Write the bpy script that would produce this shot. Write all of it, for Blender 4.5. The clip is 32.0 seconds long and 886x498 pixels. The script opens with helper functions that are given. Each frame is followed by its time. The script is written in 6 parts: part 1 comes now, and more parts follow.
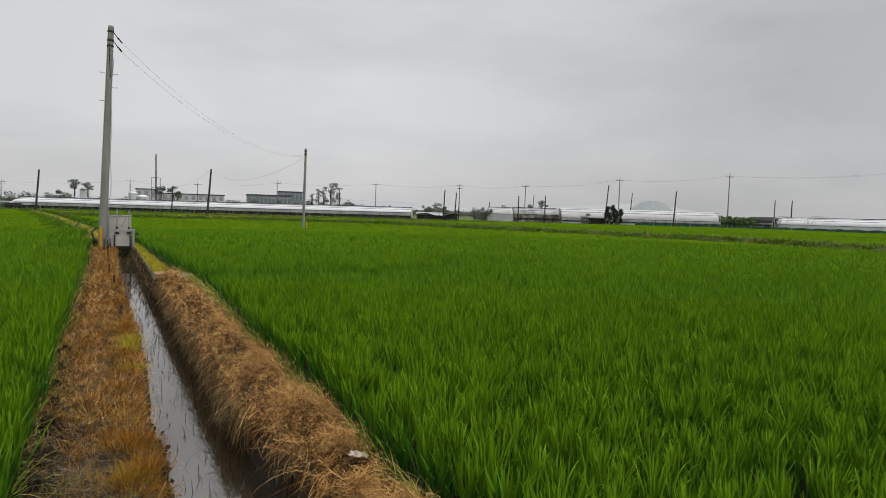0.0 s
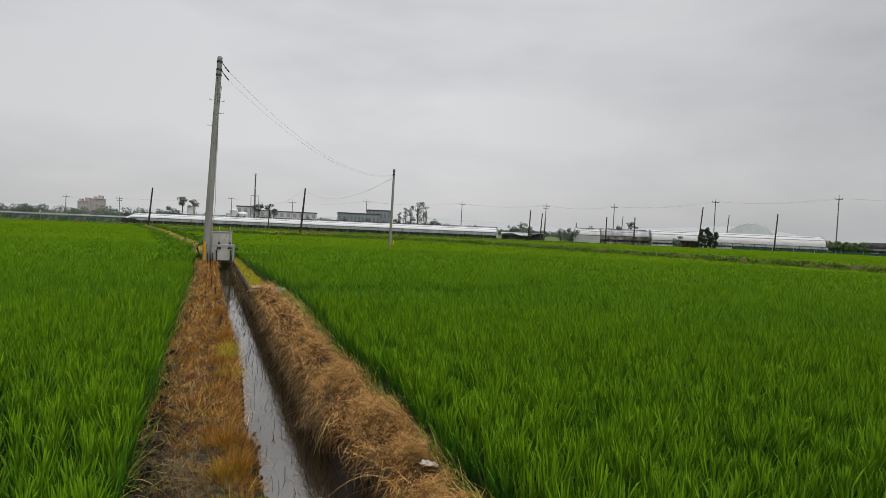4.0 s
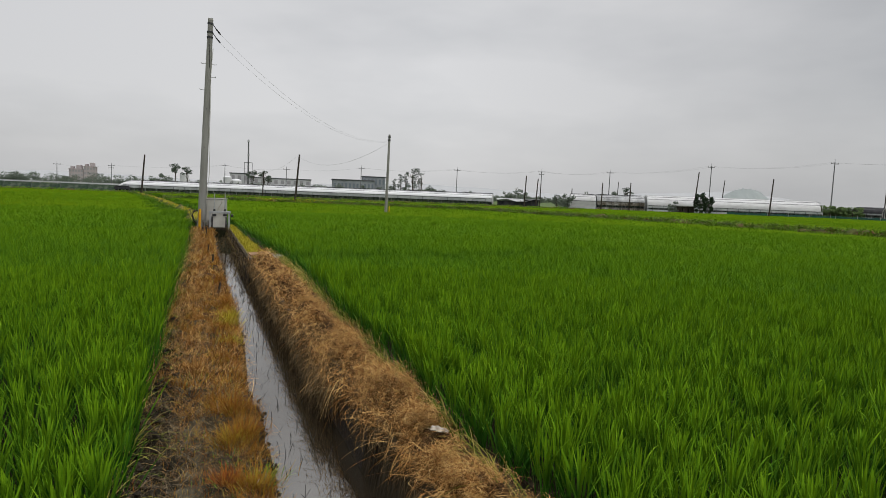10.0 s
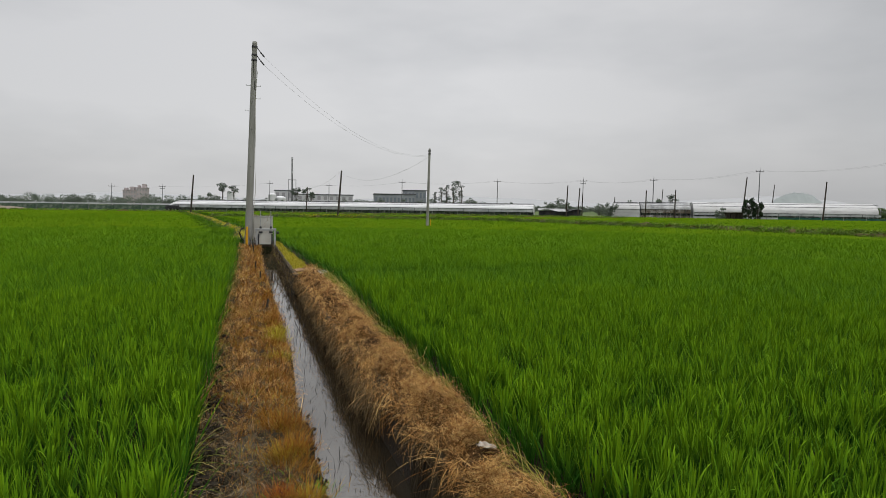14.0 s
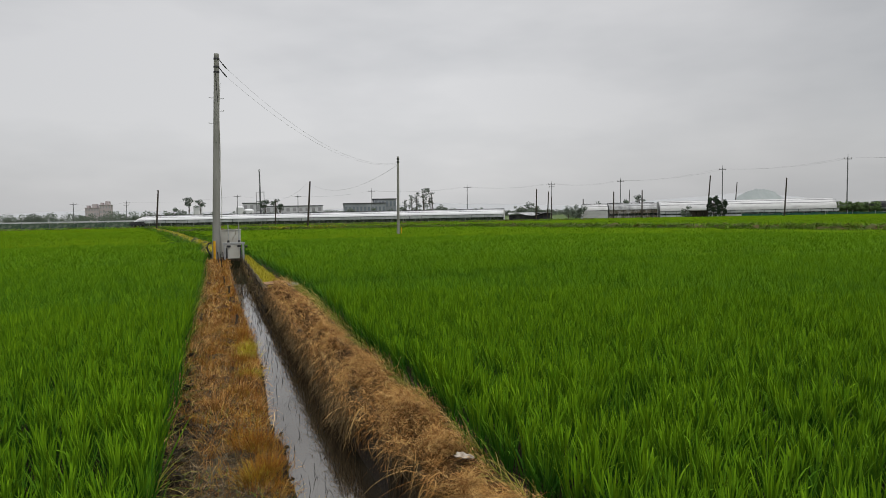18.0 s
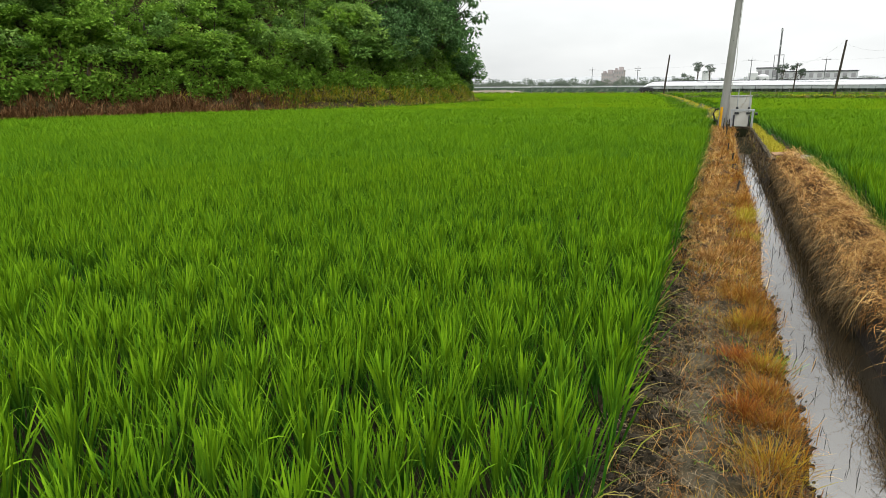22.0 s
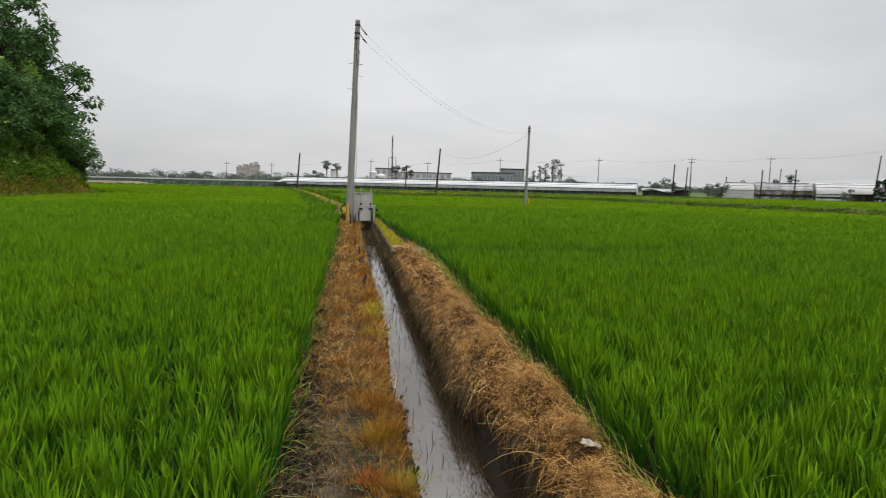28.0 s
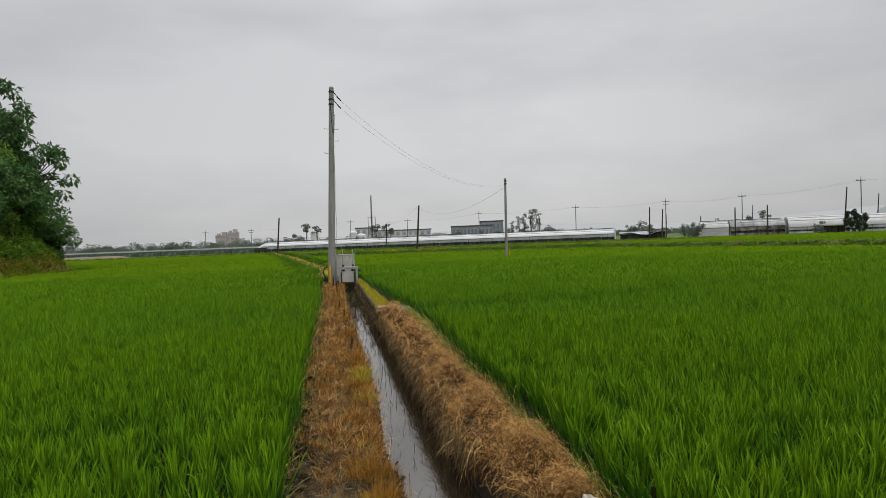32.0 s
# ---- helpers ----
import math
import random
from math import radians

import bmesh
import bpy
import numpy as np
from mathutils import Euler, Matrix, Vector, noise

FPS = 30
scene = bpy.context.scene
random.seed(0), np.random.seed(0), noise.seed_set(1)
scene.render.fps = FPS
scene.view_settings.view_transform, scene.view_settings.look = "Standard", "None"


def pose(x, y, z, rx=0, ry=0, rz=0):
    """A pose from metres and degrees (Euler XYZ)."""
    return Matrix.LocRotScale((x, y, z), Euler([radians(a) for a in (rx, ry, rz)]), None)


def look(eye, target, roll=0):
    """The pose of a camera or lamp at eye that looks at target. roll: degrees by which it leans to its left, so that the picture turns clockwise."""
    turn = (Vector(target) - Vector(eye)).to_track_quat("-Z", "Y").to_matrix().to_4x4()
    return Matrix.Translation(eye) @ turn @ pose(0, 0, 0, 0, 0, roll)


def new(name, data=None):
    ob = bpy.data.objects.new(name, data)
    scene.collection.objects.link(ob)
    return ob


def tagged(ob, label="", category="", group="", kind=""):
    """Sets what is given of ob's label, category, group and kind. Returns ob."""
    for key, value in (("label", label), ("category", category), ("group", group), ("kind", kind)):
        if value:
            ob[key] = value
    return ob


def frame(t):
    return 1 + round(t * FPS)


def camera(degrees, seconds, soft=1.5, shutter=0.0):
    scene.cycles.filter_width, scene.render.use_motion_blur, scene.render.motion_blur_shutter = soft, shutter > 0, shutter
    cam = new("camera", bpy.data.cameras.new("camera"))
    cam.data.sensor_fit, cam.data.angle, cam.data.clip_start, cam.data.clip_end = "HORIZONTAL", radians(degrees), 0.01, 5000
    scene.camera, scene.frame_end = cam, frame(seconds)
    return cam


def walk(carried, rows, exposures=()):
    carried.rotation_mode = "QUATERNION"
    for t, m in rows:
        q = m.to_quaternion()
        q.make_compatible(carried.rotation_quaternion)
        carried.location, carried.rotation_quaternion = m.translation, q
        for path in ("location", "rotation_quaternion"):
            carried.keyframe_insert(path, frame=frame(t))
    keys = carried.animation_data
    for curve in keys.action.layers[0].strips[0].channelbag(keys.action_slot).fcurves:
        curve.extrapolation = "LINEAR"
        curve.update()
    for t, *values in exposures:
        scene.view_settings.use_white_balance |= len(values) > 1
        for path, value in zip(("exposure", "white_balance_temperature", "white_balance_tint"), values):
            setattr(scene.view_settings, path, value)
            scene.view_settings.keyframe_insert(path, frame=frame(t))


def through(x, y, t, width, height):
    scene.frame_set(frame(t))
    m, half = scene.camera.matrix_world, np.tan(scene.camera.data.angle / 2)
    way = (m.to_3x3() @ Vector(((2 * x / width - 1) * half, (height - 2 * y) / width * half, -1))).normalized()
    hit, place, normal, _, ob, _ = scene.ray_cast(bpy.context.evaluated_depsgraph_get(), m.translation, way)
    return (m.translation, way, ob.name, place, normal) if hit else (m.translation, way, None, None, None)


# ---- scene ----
cam = camera(70.3, 32.0, soft=0.5, shutter=0.3)
PATH = [
    (0, (0.305, -0.09, 1.525), (1.161, 1.714, 1.411), 1.6),
    (0.5, (0.312, -0.151, 1.535), (1.26, 1.607, 1.424), 2.2),
    (1, (0.318, -0.303, 1.582), (1.353, 1.404, 1.46), 2.3),
    (1.5, (0.294, -0.35, 1.574), (1.235, 1.412, 1.464), 2.6),
    (2, (0.32, -0.329, 1.556), (1.167, 1.48, 1.453), 2.3),
    (2.5, (0.317, -0.33, 1.551), (1.091, 1.512, 1.459), 2.2),
    (3, (0.301, -0.329, 1.552), (0.968, 1.555, 1.481), 1.6),
    (3.5, (0.293, -0.322, 1.557), (0.899, 1.583, 1.493), 2.5),
    (5.5, (0.293, -0.31, 1.557), (0.895, 1.596, 1.502), 1.9),
    (6, (0.294, -0.297, 1.548), (0.913, 1.602, 1.469), 1.3),
    (6.5, (0.271, -0.313, 1.547), (0.873, 1.592, 1.451), 1.6),
    (7, (0.249, -0.312, 1.544), (0.803, 1.606, 1.434), 1.8),
    (7.5, (0.245, -0.285, 1.548), (0.759, 1.644, 1.423), 1.9),
    (8, (0.234, -0.238, 1.537), (0.769, 1.683, 1.38), 1.6),
    (8.5, (0.241, -0.128, 1.521), (0.811, 1.777, 1.31), 2.7),
    (9, (0.242, -0.15, 1.533), (0.841, 1.751, 1.362), 3.4),
    (9.5, (0.244, -0.181, 1.539), (0.854, 1.718, 1.394), 2.9),
    (10, (0.246, -0.196, 1.53), (0.867, 1.697, 1.363), 2.2),
    (10.5, (0.239, -0.195, 1.531), (0.845, 1.704, 1.369), 2.6),
    (11, (0.239, -0.202, 1.539), (0.827, 1.704, 1.396), 3.1),
    (11.5, (0.23, -0.21, 1.542), (0.79, 1.707, 1.422), 3.2),
    (12, (0.228, -0.21, 1.545), (0.753, 1.717, 1.427), 2.3),
    (12.5, (0.227, -0.203, 1.542), (0.745, 1.725, 1.418), 2.5),
    (13, (0.214, -0.205, 1.546), (0.707, 1.729, 1.423), 2.2),
    (13.5, (0.209, -0.224, 1.551), (0.692, 1.713, 1.424), 1.9),
    (14, (0.227, -0.211, 1.553), (0.721, 1.723, 1.421), 0.8),
    (14.5, (0.24, -0.199, 1.566), (0.731, 1.737, 1.467), -0.2),
    (16.5, (0.244, -0.202, 1.565), (0.701, 1.742, 1.442), -1.4),
    (17, (0.255, -0.16, 1.562), (0.725, 1.78, 1.431), -1.3),
    (17.5, (0.255, -0.143, 1.555), (0.804, 1.776, 1.435), -1.2),
    (18, (0.256, -0.156, 1.555), (0.836, 1.755, 1.445), -1.1),
    (18.5, (0.265, -0.169, 1.555), (0.864, 1.736, 1.439), -1.4),
    (19, (0.265, -0.183, 1.551), (0.858, 1.724, 1.438), -1.2),
    (19.5, (0.259, -0.172, 1.532), (0.816, 1.744, 1.392), 0.7),
    (20, (0.251, -0.174, 1.517), (0.737, 1.758, 1.344), 1.1),
    (20.5, (0.244, -0.243, 1.523), (0.287, 1.741, 1.277), 1.4),
    (21, (0.199, -0.132, 1.459), (-0.214, 1.797, 1.126), 2.0),
    (21.5, (0.191, -0.289, 1.502), (-0.664, 1.472, 1.096), 0.7),
    (22, (0.186, -0.48, 1.476), (-0.675, 1.256, 0.978), -0.4),
    (22.5, (0.181, -0.359, 1.455), (-0.453, 1.479, 0.986), 0.6),
    (23, (0.172, -0.319, 1.463), (-0.378, 1.549, 1.004), -0.5),
    (23.5, (0.176, -0.332, 1.469), (-0.341, 1.55, 1.028), 0.3),
    (24, (0.197, -0.371, 1.484), (-0.185, 1.546, 1.057), 1.0),
    (24.5, (0.22, -0.432, 1.511), (0.065, 1.53, 1.153), 1.9),
    (26.5, (0.27, -0.083, 1.48), (0.119, 1.892, 1.199), -1.1),
    (27, (0.283, -0.043, 1.498), (0.149, 1.938, 1.259), 0.2),
    (27.5, (0.274, -0.033, 1.536), (0.295, 1.956, 1.327), 1.8),
    (28, (0.254, 0.043, 1.534), (0.447, 2.023, 1.329), 1.3),
    (28.5, (0.234, 0.056, 1.533), (0.546, 2.021, 1.333), 1.2),
    (29, (0.261, 0.12, 1.532), (0.591, 2.089, 1.406), 1.5),
    (29.5, (0.288, 0.11, 1.546), (0.708, 2.065, 1.487), 1.1),
    (30, (0.298, 0.16, 1.546), (0.716, 2.115, 1.512), 2.4),
    (30.5, (0.273, 0.085, 1.547), (0.687, 2.041, 1.509), -0.7),
    (31, (0.251, -0.031, 1.568), (0.586, 1.939, 1.486), -2.1),
    (31.5, (0.24, -0.022, 1.578), (0.492, 1.961, 1.517), -2.9),
    (32, (0.235, 0.009, 1.573), (0.485, 1.993, 1.542), -2.2),
]
walk(cam, [(t, look(eye, target, roll)) for t, eye, target, roll in PATH], [
    (0, 0, 6500, 10), (20.2, 0, 6500, 10), (21.0, 0.22, 6500, 9), (22.0, 0.74, 6500, 7), (22.8, 0.88, 6350, 4), (23.5, 0.94, 6220, 2), (24.3, 0.88, 6250, 2),
    (26.5, 0.46, 6500, 8), (28.0, 0.2, 6500, 10), (29.5, -0.06, 6500, 10), (30.5, -0.10, 6500, 10), (32, -0.06, 6500, 10)])

# ---- sky and light: a bright overcast day ----
SUN_ELEV, SUN_ROT = 58, 150
world = bpy.data.worlds.new("overcast_sky")
scene.world = world
world.use_nodes = True
wn, wl = world.node_tree.nodes, world.node_tree.links
wn.clear()
w_out = wn.new("ShaderNodeOutputWorld")
w_bg = wn.new("ShaderNodeBackground")
w_sky = wn.new("ShaderNodeTexSky")
w_sky.sky_type, w_sky.sun_disc = "NISHITA", False
w_sky.sun_elevation, w_sky.sun_rotation = radians(SUN_ELEV), radians(SUN_ROT)
w_sky.air_density, w_sky.dust_density = 1.0, 4.0
w_co = wn.new("ShaderNodeTexCoord")
w_map = wn.new("ShaderNodeMapping")
w_map.inputs["Scale"].default_value = (1.0, 1.0, 3.2)
w_noise = wn.new("ShaderNodeTexNoise")
w_noise.inputs["Scale"].default_value, w_noise.inputs["Detail"].default_value = 1.7, 5.0
w_noise.inputs["Roughness"].default_value = 0.5
w_ramp = wn.new("ShaderNodeValToRGB")
w_ramp.color_ramp.elements[0].position, w_ramp.color_ramp.elements[1].position = 0.36, 0.64
w_ramp.color_ramp.elements[0].color = (0.83, 0.84, 0.852, 1)
w_ramp.color_ramp.elements[1].color = (1.12, 1.115, 1.115, 1)
# brightness grows from the horizon to the zenith, as under a closed cloud cover
w_sep = wn.new("ShaderNodeSeparateXYZ")
w_rise = wn.new("ShaderNodeMapRange")
w_rise.inputs["From Min"].default_value, w_rise.inputs["From Max"].default_value = 0.33, 1.0
w_rise.inputs["To Min"].default_value, w_rise.inputs["To Max"].default_value = 0.605, 2.7
w_mul = wn.new("ShaderNodeVectorMath")
w_mul.operation = "SCALE"
w_mix = wn.new("ShaderNodeMixRGB")
w_mix.inputs["Fac"].default_value = 0.012
wl.new(w_co.outputs["Generated"], w_map.inputs["Vector"])
wl.new(w_map.outputs["Vector"], w_noise.inputs["Vector"])
wl.new(w_noise.outputs["Fac"], w_ramp.inputs["Fac"])
wl.new(w_co.outputs["Generated"], w_sep.inputs["Vector"])
wl.new(w_sep.outputs["Z"], w_rise.inputs["Value"])
wl.new(w_ramp.outputs["Color"], w_mul.inputs[0])
wl.new(w_rise.outputs["Result"], w_mul.inputs["Scale"])
# the cover is thicker towards the east
w_half = wn.new("ShaderNodeMapRange")
w_half.inputs["From Min"].default_value = -1.0
w_east = wn.new("ShaderNodeValToRGB")
for w_e, (w_pos, w_val) in zip([w_east.color_ramp.elements[0], w_east.color_ramp.elements[1], w_east.color_ramp.elements.new(0.5), w_east.color_ramp.elements.new(0.5)], ((0.0, 0.80), (1.0, 0.79), (0.64, 1.0), (0.86, 0.82))):
    w_e.position, w_e.color = w_pos, (w_val, w_val, w_val * 1.005, 1)
w_cover = wn.new("ShaderNodeVectorMath")
w_cover.operation = "MULTIPLY"
wl.new(w_sep.outputs["X"], w_half.inputs["Value"])
wl.new(w_half.outputs["Result"], w_east.inputs["Fac"])
wl.new(w_mul.outputs["Vector"], w_cover.inputs[0])
wl.new(w_east.outputs["Color"], w_cover.inputs[1])
wl.new(w_cover.outputs["Vector"], w_mix.inputs["Color1"])
wl.new(w_sky.outputs["Color"], w_mix.inputs["Color2"])
wl.new(w_mix.outputs["Color"], w_bg.inputs["Color"])
w_bg.inputs["Strength"].default_value = 1.0
wl.new(w_bg.outputs["Background"], w_out.inputs["Surface"])
sun = new("sun", bpy.data.lights.new("sun", "SUN"))
sun.data.energy, sun.data.angle, sun.data.color = 0.9, radians(25), (1.0, 0.97, 0.92)
sun.matrix_world = look((0, 0, 60), (-60 * math.cos(radians(SUN_ELEV)) * math.sin(radians(SUN_ROT)), -60 * math.cos(radians(SUN_ELEV)) * math.cos(radians(SUN_ROT)), 60 - 60 * math.sin(radians(SUN_ELEV))))

# ---- materials ----


def ramp_set(node, stops):
    els = node.color_ramp.elements
    while len(els) < len(stops):
        els.new(0.5)
    for e, (p, c) in zip(els, stops):
        e.position, e.color = p, (*c, 1)


def surface(name, stops, scale=3.0, rough=0.8, metal=0.0, bump=0.0, bump_scale=40.0, spec=0.12, stretch=(1, 1, 1), detail=6.0, fine=0.25):
    """A solid material: colour from two scales of noise, with fine relief."""
    m = bpy.data.materials.new(name)
    m.use_nodes = True
    n, l = m.node_tree.nodes, m.node_tree.links
    p = n["Principled BSDF"]
    p.inputs["Roughness"].default_value, p.inputs["Metallic"].default_value = rough, metal
    p.inputs["Specular IOR Level"].default_value = spec
    co = n.new("ShaderNodeTexCoord")
    mp = n.new("ShaderNodeMapping")
    mp.inputs["Scale"].default_value = stretch
    a = n.new("ShaderNodeTexNoise")
    a.inputs["Scale"].default_value, a.inputs["Detail"].default_value = scale, detail
    b = n.new("ShaderNodeTexNoise")
    b.inputs["Scale"].default_value, b.inputs["Detail"].default_value = bump_scale, 4.0
    mixer = n.new("ShaderNodeMath")
    mixer.operation = "MULTIPLY_ADD"
    mixer.inputs[1].default_value = fine
    add = n.new("ShaderNodeMath")
    add.operation = "SUBTRACT"
    add.inputs[1].default_value = fine / 2
    r = n.new("ShaderNodeValToRGB")
    ramp_set(r, stops)
    l.new(co.outputs["Object"], mp.inputs["Vector"])
    l.new(mp.outputs["Vector"], a.inputs["Vector"])
    l.new(mp.outputs["Vector"], b.inputs["Vector"])
    l.new(b.outputs["Fac"], mixer.inputs[0])
    l.new(a.outputs["Fac"], mixer.inputs[2])
    l.new(mixer.outputs[0], add.inputs[0])
    l.new(add.outputs[0], r.inputs["Fac"])
    l.new(r.outputs["Color"], p.inputs["Base Color"])
    if bump:
        bp = n.new("ShaderNodeBump")
        bp.inputs["Strength"].default_value, bp.inputs["Distance"].default_value = bump, 0.02
        l.new(b.outputs["Fac"], bp.inputs["Height"])
        l.new(bp.outputs["Normal"], p.inputs["Normal"])
    return m


def leafy(name, stops, through=0.35, rough=0.55, patch=0.25, patch_scale=0.35, per_object=0.0, spec=0.04):
    """Leaves and straws: each blade has its own tone, with larger patches over it; some light shines through."""
    m = bpy.data.materials.new(name)
    m.use_nodes = True
    n, l = m.node_tree.nodes, m.node_tree.links
    p = n["Principled BSDF"]
    p.inputs["Roughness"].default_value, p.inputs["Specular IOR Level"].default_value = rough, spec
    geo = n.new("ShaderNodeNewGeometry")
    co = n.new("ShaderNodeTexCoord")
    a = n.new("ShaderNodeTexNoise")
    a.inputs["Scale"].default_value, a.inputs["Detail"].default_value = patch_scale, 3.0
    l.new(co.outputs["Object"], a.inputs["Vector"])
    s1 = n.new("ShaderNodeMath")
    s1.operation = "MULTIPLY_ADD"
    s1.inputs[1].default_value = 1 - patch - per_object
    s2 = n.new("ShaderNodeMath")
    s2.operation = "MULTIPLY"
    s2.inputs[1].default_value = patch
    l.new(a.outputs["Fac"], s2.inputs[0])
    l.new(geo.outputs["Random Per Island"], s1.inputs[0])
    l.new(s2.outputs[0], s1.inputs[2])
    last = s1
    if per_object:
        oi = n.new("ShaderNodeObjectInfo")
        s3 = n.new("ShaderNodeMath")
        s3.operation = "MULTIPLY_ADD"
        s3.inputs[1].default_value = per_object
        l.new(oi.outputs["Random"], s3.inputs[0])
        l.new(s1.outputs[0], s3.inputs[2])
        last = s3
    r = n.new("ShaderNodeValToRGB")
    ramp_set(r, stops)
    l.new(last.outputs[0], r.inputs["Fac"])
    l.new(r.outputs["Color"], p.inputs["Base Color"])
    if through:
        tr = n.new("ShaderNodeBsdfTranslucent")
        mx = n.new("ShaderNodeMixShader")
        mx.inputs["Fac"].default_value = through
        l.new(r.outputs["Color"], tr.inputs["Color"])
        l.new(p.outputs["BSDF"], mx.inputs[1])
        l.new(tr.outputs["BSDF"], mx.inputs[2])
        l.new(mx.outputs["Shader"], n["Material Output"].inputs["Surface"])
    return m


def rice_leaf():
    """Rice blades: older low leaves deep bluish green, darkened further as painted shade; young tips yellow-green."""
    # the low colours also hold painted shade for the gaps between tufts
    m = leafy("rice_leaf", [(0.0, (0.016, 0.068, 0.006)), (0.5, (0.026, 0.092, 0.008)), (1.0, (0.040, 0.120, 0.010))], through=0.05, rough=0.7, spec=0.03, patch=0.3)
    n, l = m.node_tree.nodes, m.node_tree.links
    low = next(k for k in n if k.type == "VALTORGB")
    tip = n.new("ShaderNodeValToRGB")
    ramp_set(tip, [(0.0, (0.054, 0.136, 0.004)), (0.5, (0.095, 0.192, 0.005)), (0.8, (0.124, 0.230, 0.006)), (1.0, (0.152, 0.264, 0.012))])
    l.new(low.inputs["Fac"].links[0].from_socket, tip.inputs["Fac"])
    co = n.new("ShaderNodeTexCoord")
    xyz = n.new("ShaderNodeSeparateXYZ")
    height_shade = n.new("ShaderNodeMapRange")
    height_shade.inputs["From Min"].default_value, height_shade.inputs["From Max"].default_value = 0.18, 0.37
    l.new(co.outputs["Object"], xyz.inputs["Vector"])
    l.new(xyz.outputs["Z"], height_shade.inputs["Value"])
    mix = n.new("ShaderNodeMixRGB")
    l.new(height_shade.outputs["Result"], mix.inputs["Fac"])
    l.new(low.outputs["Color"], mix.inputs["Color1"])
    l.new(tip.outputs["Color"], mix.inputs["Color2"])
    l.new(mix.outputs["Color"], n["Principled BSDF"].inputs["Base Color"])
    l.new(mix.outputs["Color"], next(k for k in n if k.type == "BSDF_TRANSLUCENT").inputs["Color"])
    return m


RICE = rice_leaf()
RICE_SHEET = surface("rice_canopy", [(0.3, (0.042, 0.076, 0.002)), (0.7, (0.073, 0.122, 0.004))], scale=0.5, rough=1.0, spec=0.0, bump=0.5, bump_scale=11.0, fine=0.4)
STRAW = leafy("dry_straw", [(0.0, (0.022, 0.008, 0.003)), (0.32, (0.150, 0.066, 0.016)), (0.62, (0.395, 0.207, 0.060)), (1.0, (0.63, 0.445, 0.188))], through=0.1, rough=0.7, patch=0.15, patch_scale=2.5)
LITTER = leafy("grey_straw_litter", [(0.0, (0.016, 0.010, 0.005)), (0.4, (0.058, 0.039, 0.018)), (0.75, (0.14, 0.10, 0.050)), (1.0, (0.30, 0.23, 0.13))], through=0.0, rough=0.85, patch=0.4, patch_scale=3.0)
RUST = leafy("rust_coloured_grass", [(0.0, (0.048, 0.015, 0.004)), (0.35, (0.165, 0.056, 0.010)), (0.58, (0.265, 0.125, 0.018)), (0.76, (0.30, 0.215, 0.032)), (1.0, (0.41, 0.33, 0.10))], through=0.1, rough=0.7, patch=0.5, patch_scale=3.2)
OCHRE = leafy("yellow_grass", [(0.0, (0.223, 0.186, 0.0149)), (0.5, (0.342, 0.298, 0.0223)), (1.0, (0.416, 0.386, 0.0595))], through=0.3, rough=0.6)
TUFT = leafy("yellowing_grass", [(0.0, (0.10, 0.04, 0.008)), (0.4, (0.24, 0.115, 0.012)), (0.7, (0.29, 0.20, 0.020)), (1.0, (0.24, 0.24, 0.03))], through=0.2, rough=0.7)
RED_TUFT = leafy("rust_red_grass", [(0.0, (0.06, 0.014, 0.006)), (0.4, (0.19, 0.050, 0.012)), (0.75, (0.27, 0.105, 0.018)), (1.0, (0.33, 0.21, 0.04))], through=0.15, rough=0.7)
HEAP = leafy("cut_pale_grass", [(0.0, (0.05, 0.085, 0.014)), (0.4, (0.09, 0.14, 0.024)), (0.8, (0.135, 0.18, 0.035)), (1.0, (0.18, 0.16, 0.06))], through=0.15, rough=0.8, patch=0.4, patch_scale=0.7)
MEADOW = leafy("levee_grass", [(0.0, (0.0439, 0.105, 0.00877)), (0.5, (0.105, 0.203, 0.0175)), (0.85, (0.193, 0.263, 0.0351)), (1.0, (0.298, 0.22, 0.079))], through=0.25, rough=0.65, patch=0.55, patch_scale=0.5)
BROWN_WEED = leafy("brown_weeds", [(0.0, (0.045, 0.020, 0.009)), (0.5, (0.14, 0.070, 0.030)), (1.0, (0.27, 0.165, 0.075))], through=0.1, rough=0.8)
SHRUB_LIGHT = leafy("light_shrub_leaf", [(0.0, (0.047, 0.11, 0.014)), (0.4, (0.118, 0.225, 0.025)), (0.75, (0.205, 0.33, 0.042)), (1.0, (0.37, 0.46, 0.09))], through=0.3, rough=0.55, patch=0.2, per_object=0.3)
SHRUB = leafy("shrub_leaf", [(0.0, (0.043, 0.100, 0.022)), (0.4, (0.112, 0.210, 0.042)), (0.75, (0.205, 0.32, 0.070)), (1.0, (0.34, 0.44, 0.14))], through=0.3, rough=0.5, patch=0.2, per_object=0.45)
TREE_LEAF = leafy("tree_leaf", [(0.0, (0.028, 0.068, 0.023)), (0.5, (0.066, 0.136, 0.042)), (1.0, (0.135, 0.225, 0.08))], through=0.2, rough=0.45, patch=0.2, per_object=0.3)
DARK_LEAF = leafy("blackish_green_leaf", [(0.0, (0.014, 0.026, 0.014)), (0.6, (0.032, 0.052, 0.028)), (1.0, (0.06, 0.085, 0.045))], through=0.1, rough=0.7, per_object=0.2)
MOUND_LEAF = leafy("pale_bush_leaf", [(0.0, (0.06, 0.10, 0.04)), (0.5, (0.10, 0.15, 0.055)), (1.0, (0.15, 0.20, 0.08))], through=0.4, rough=0.8, per_object=0.3)
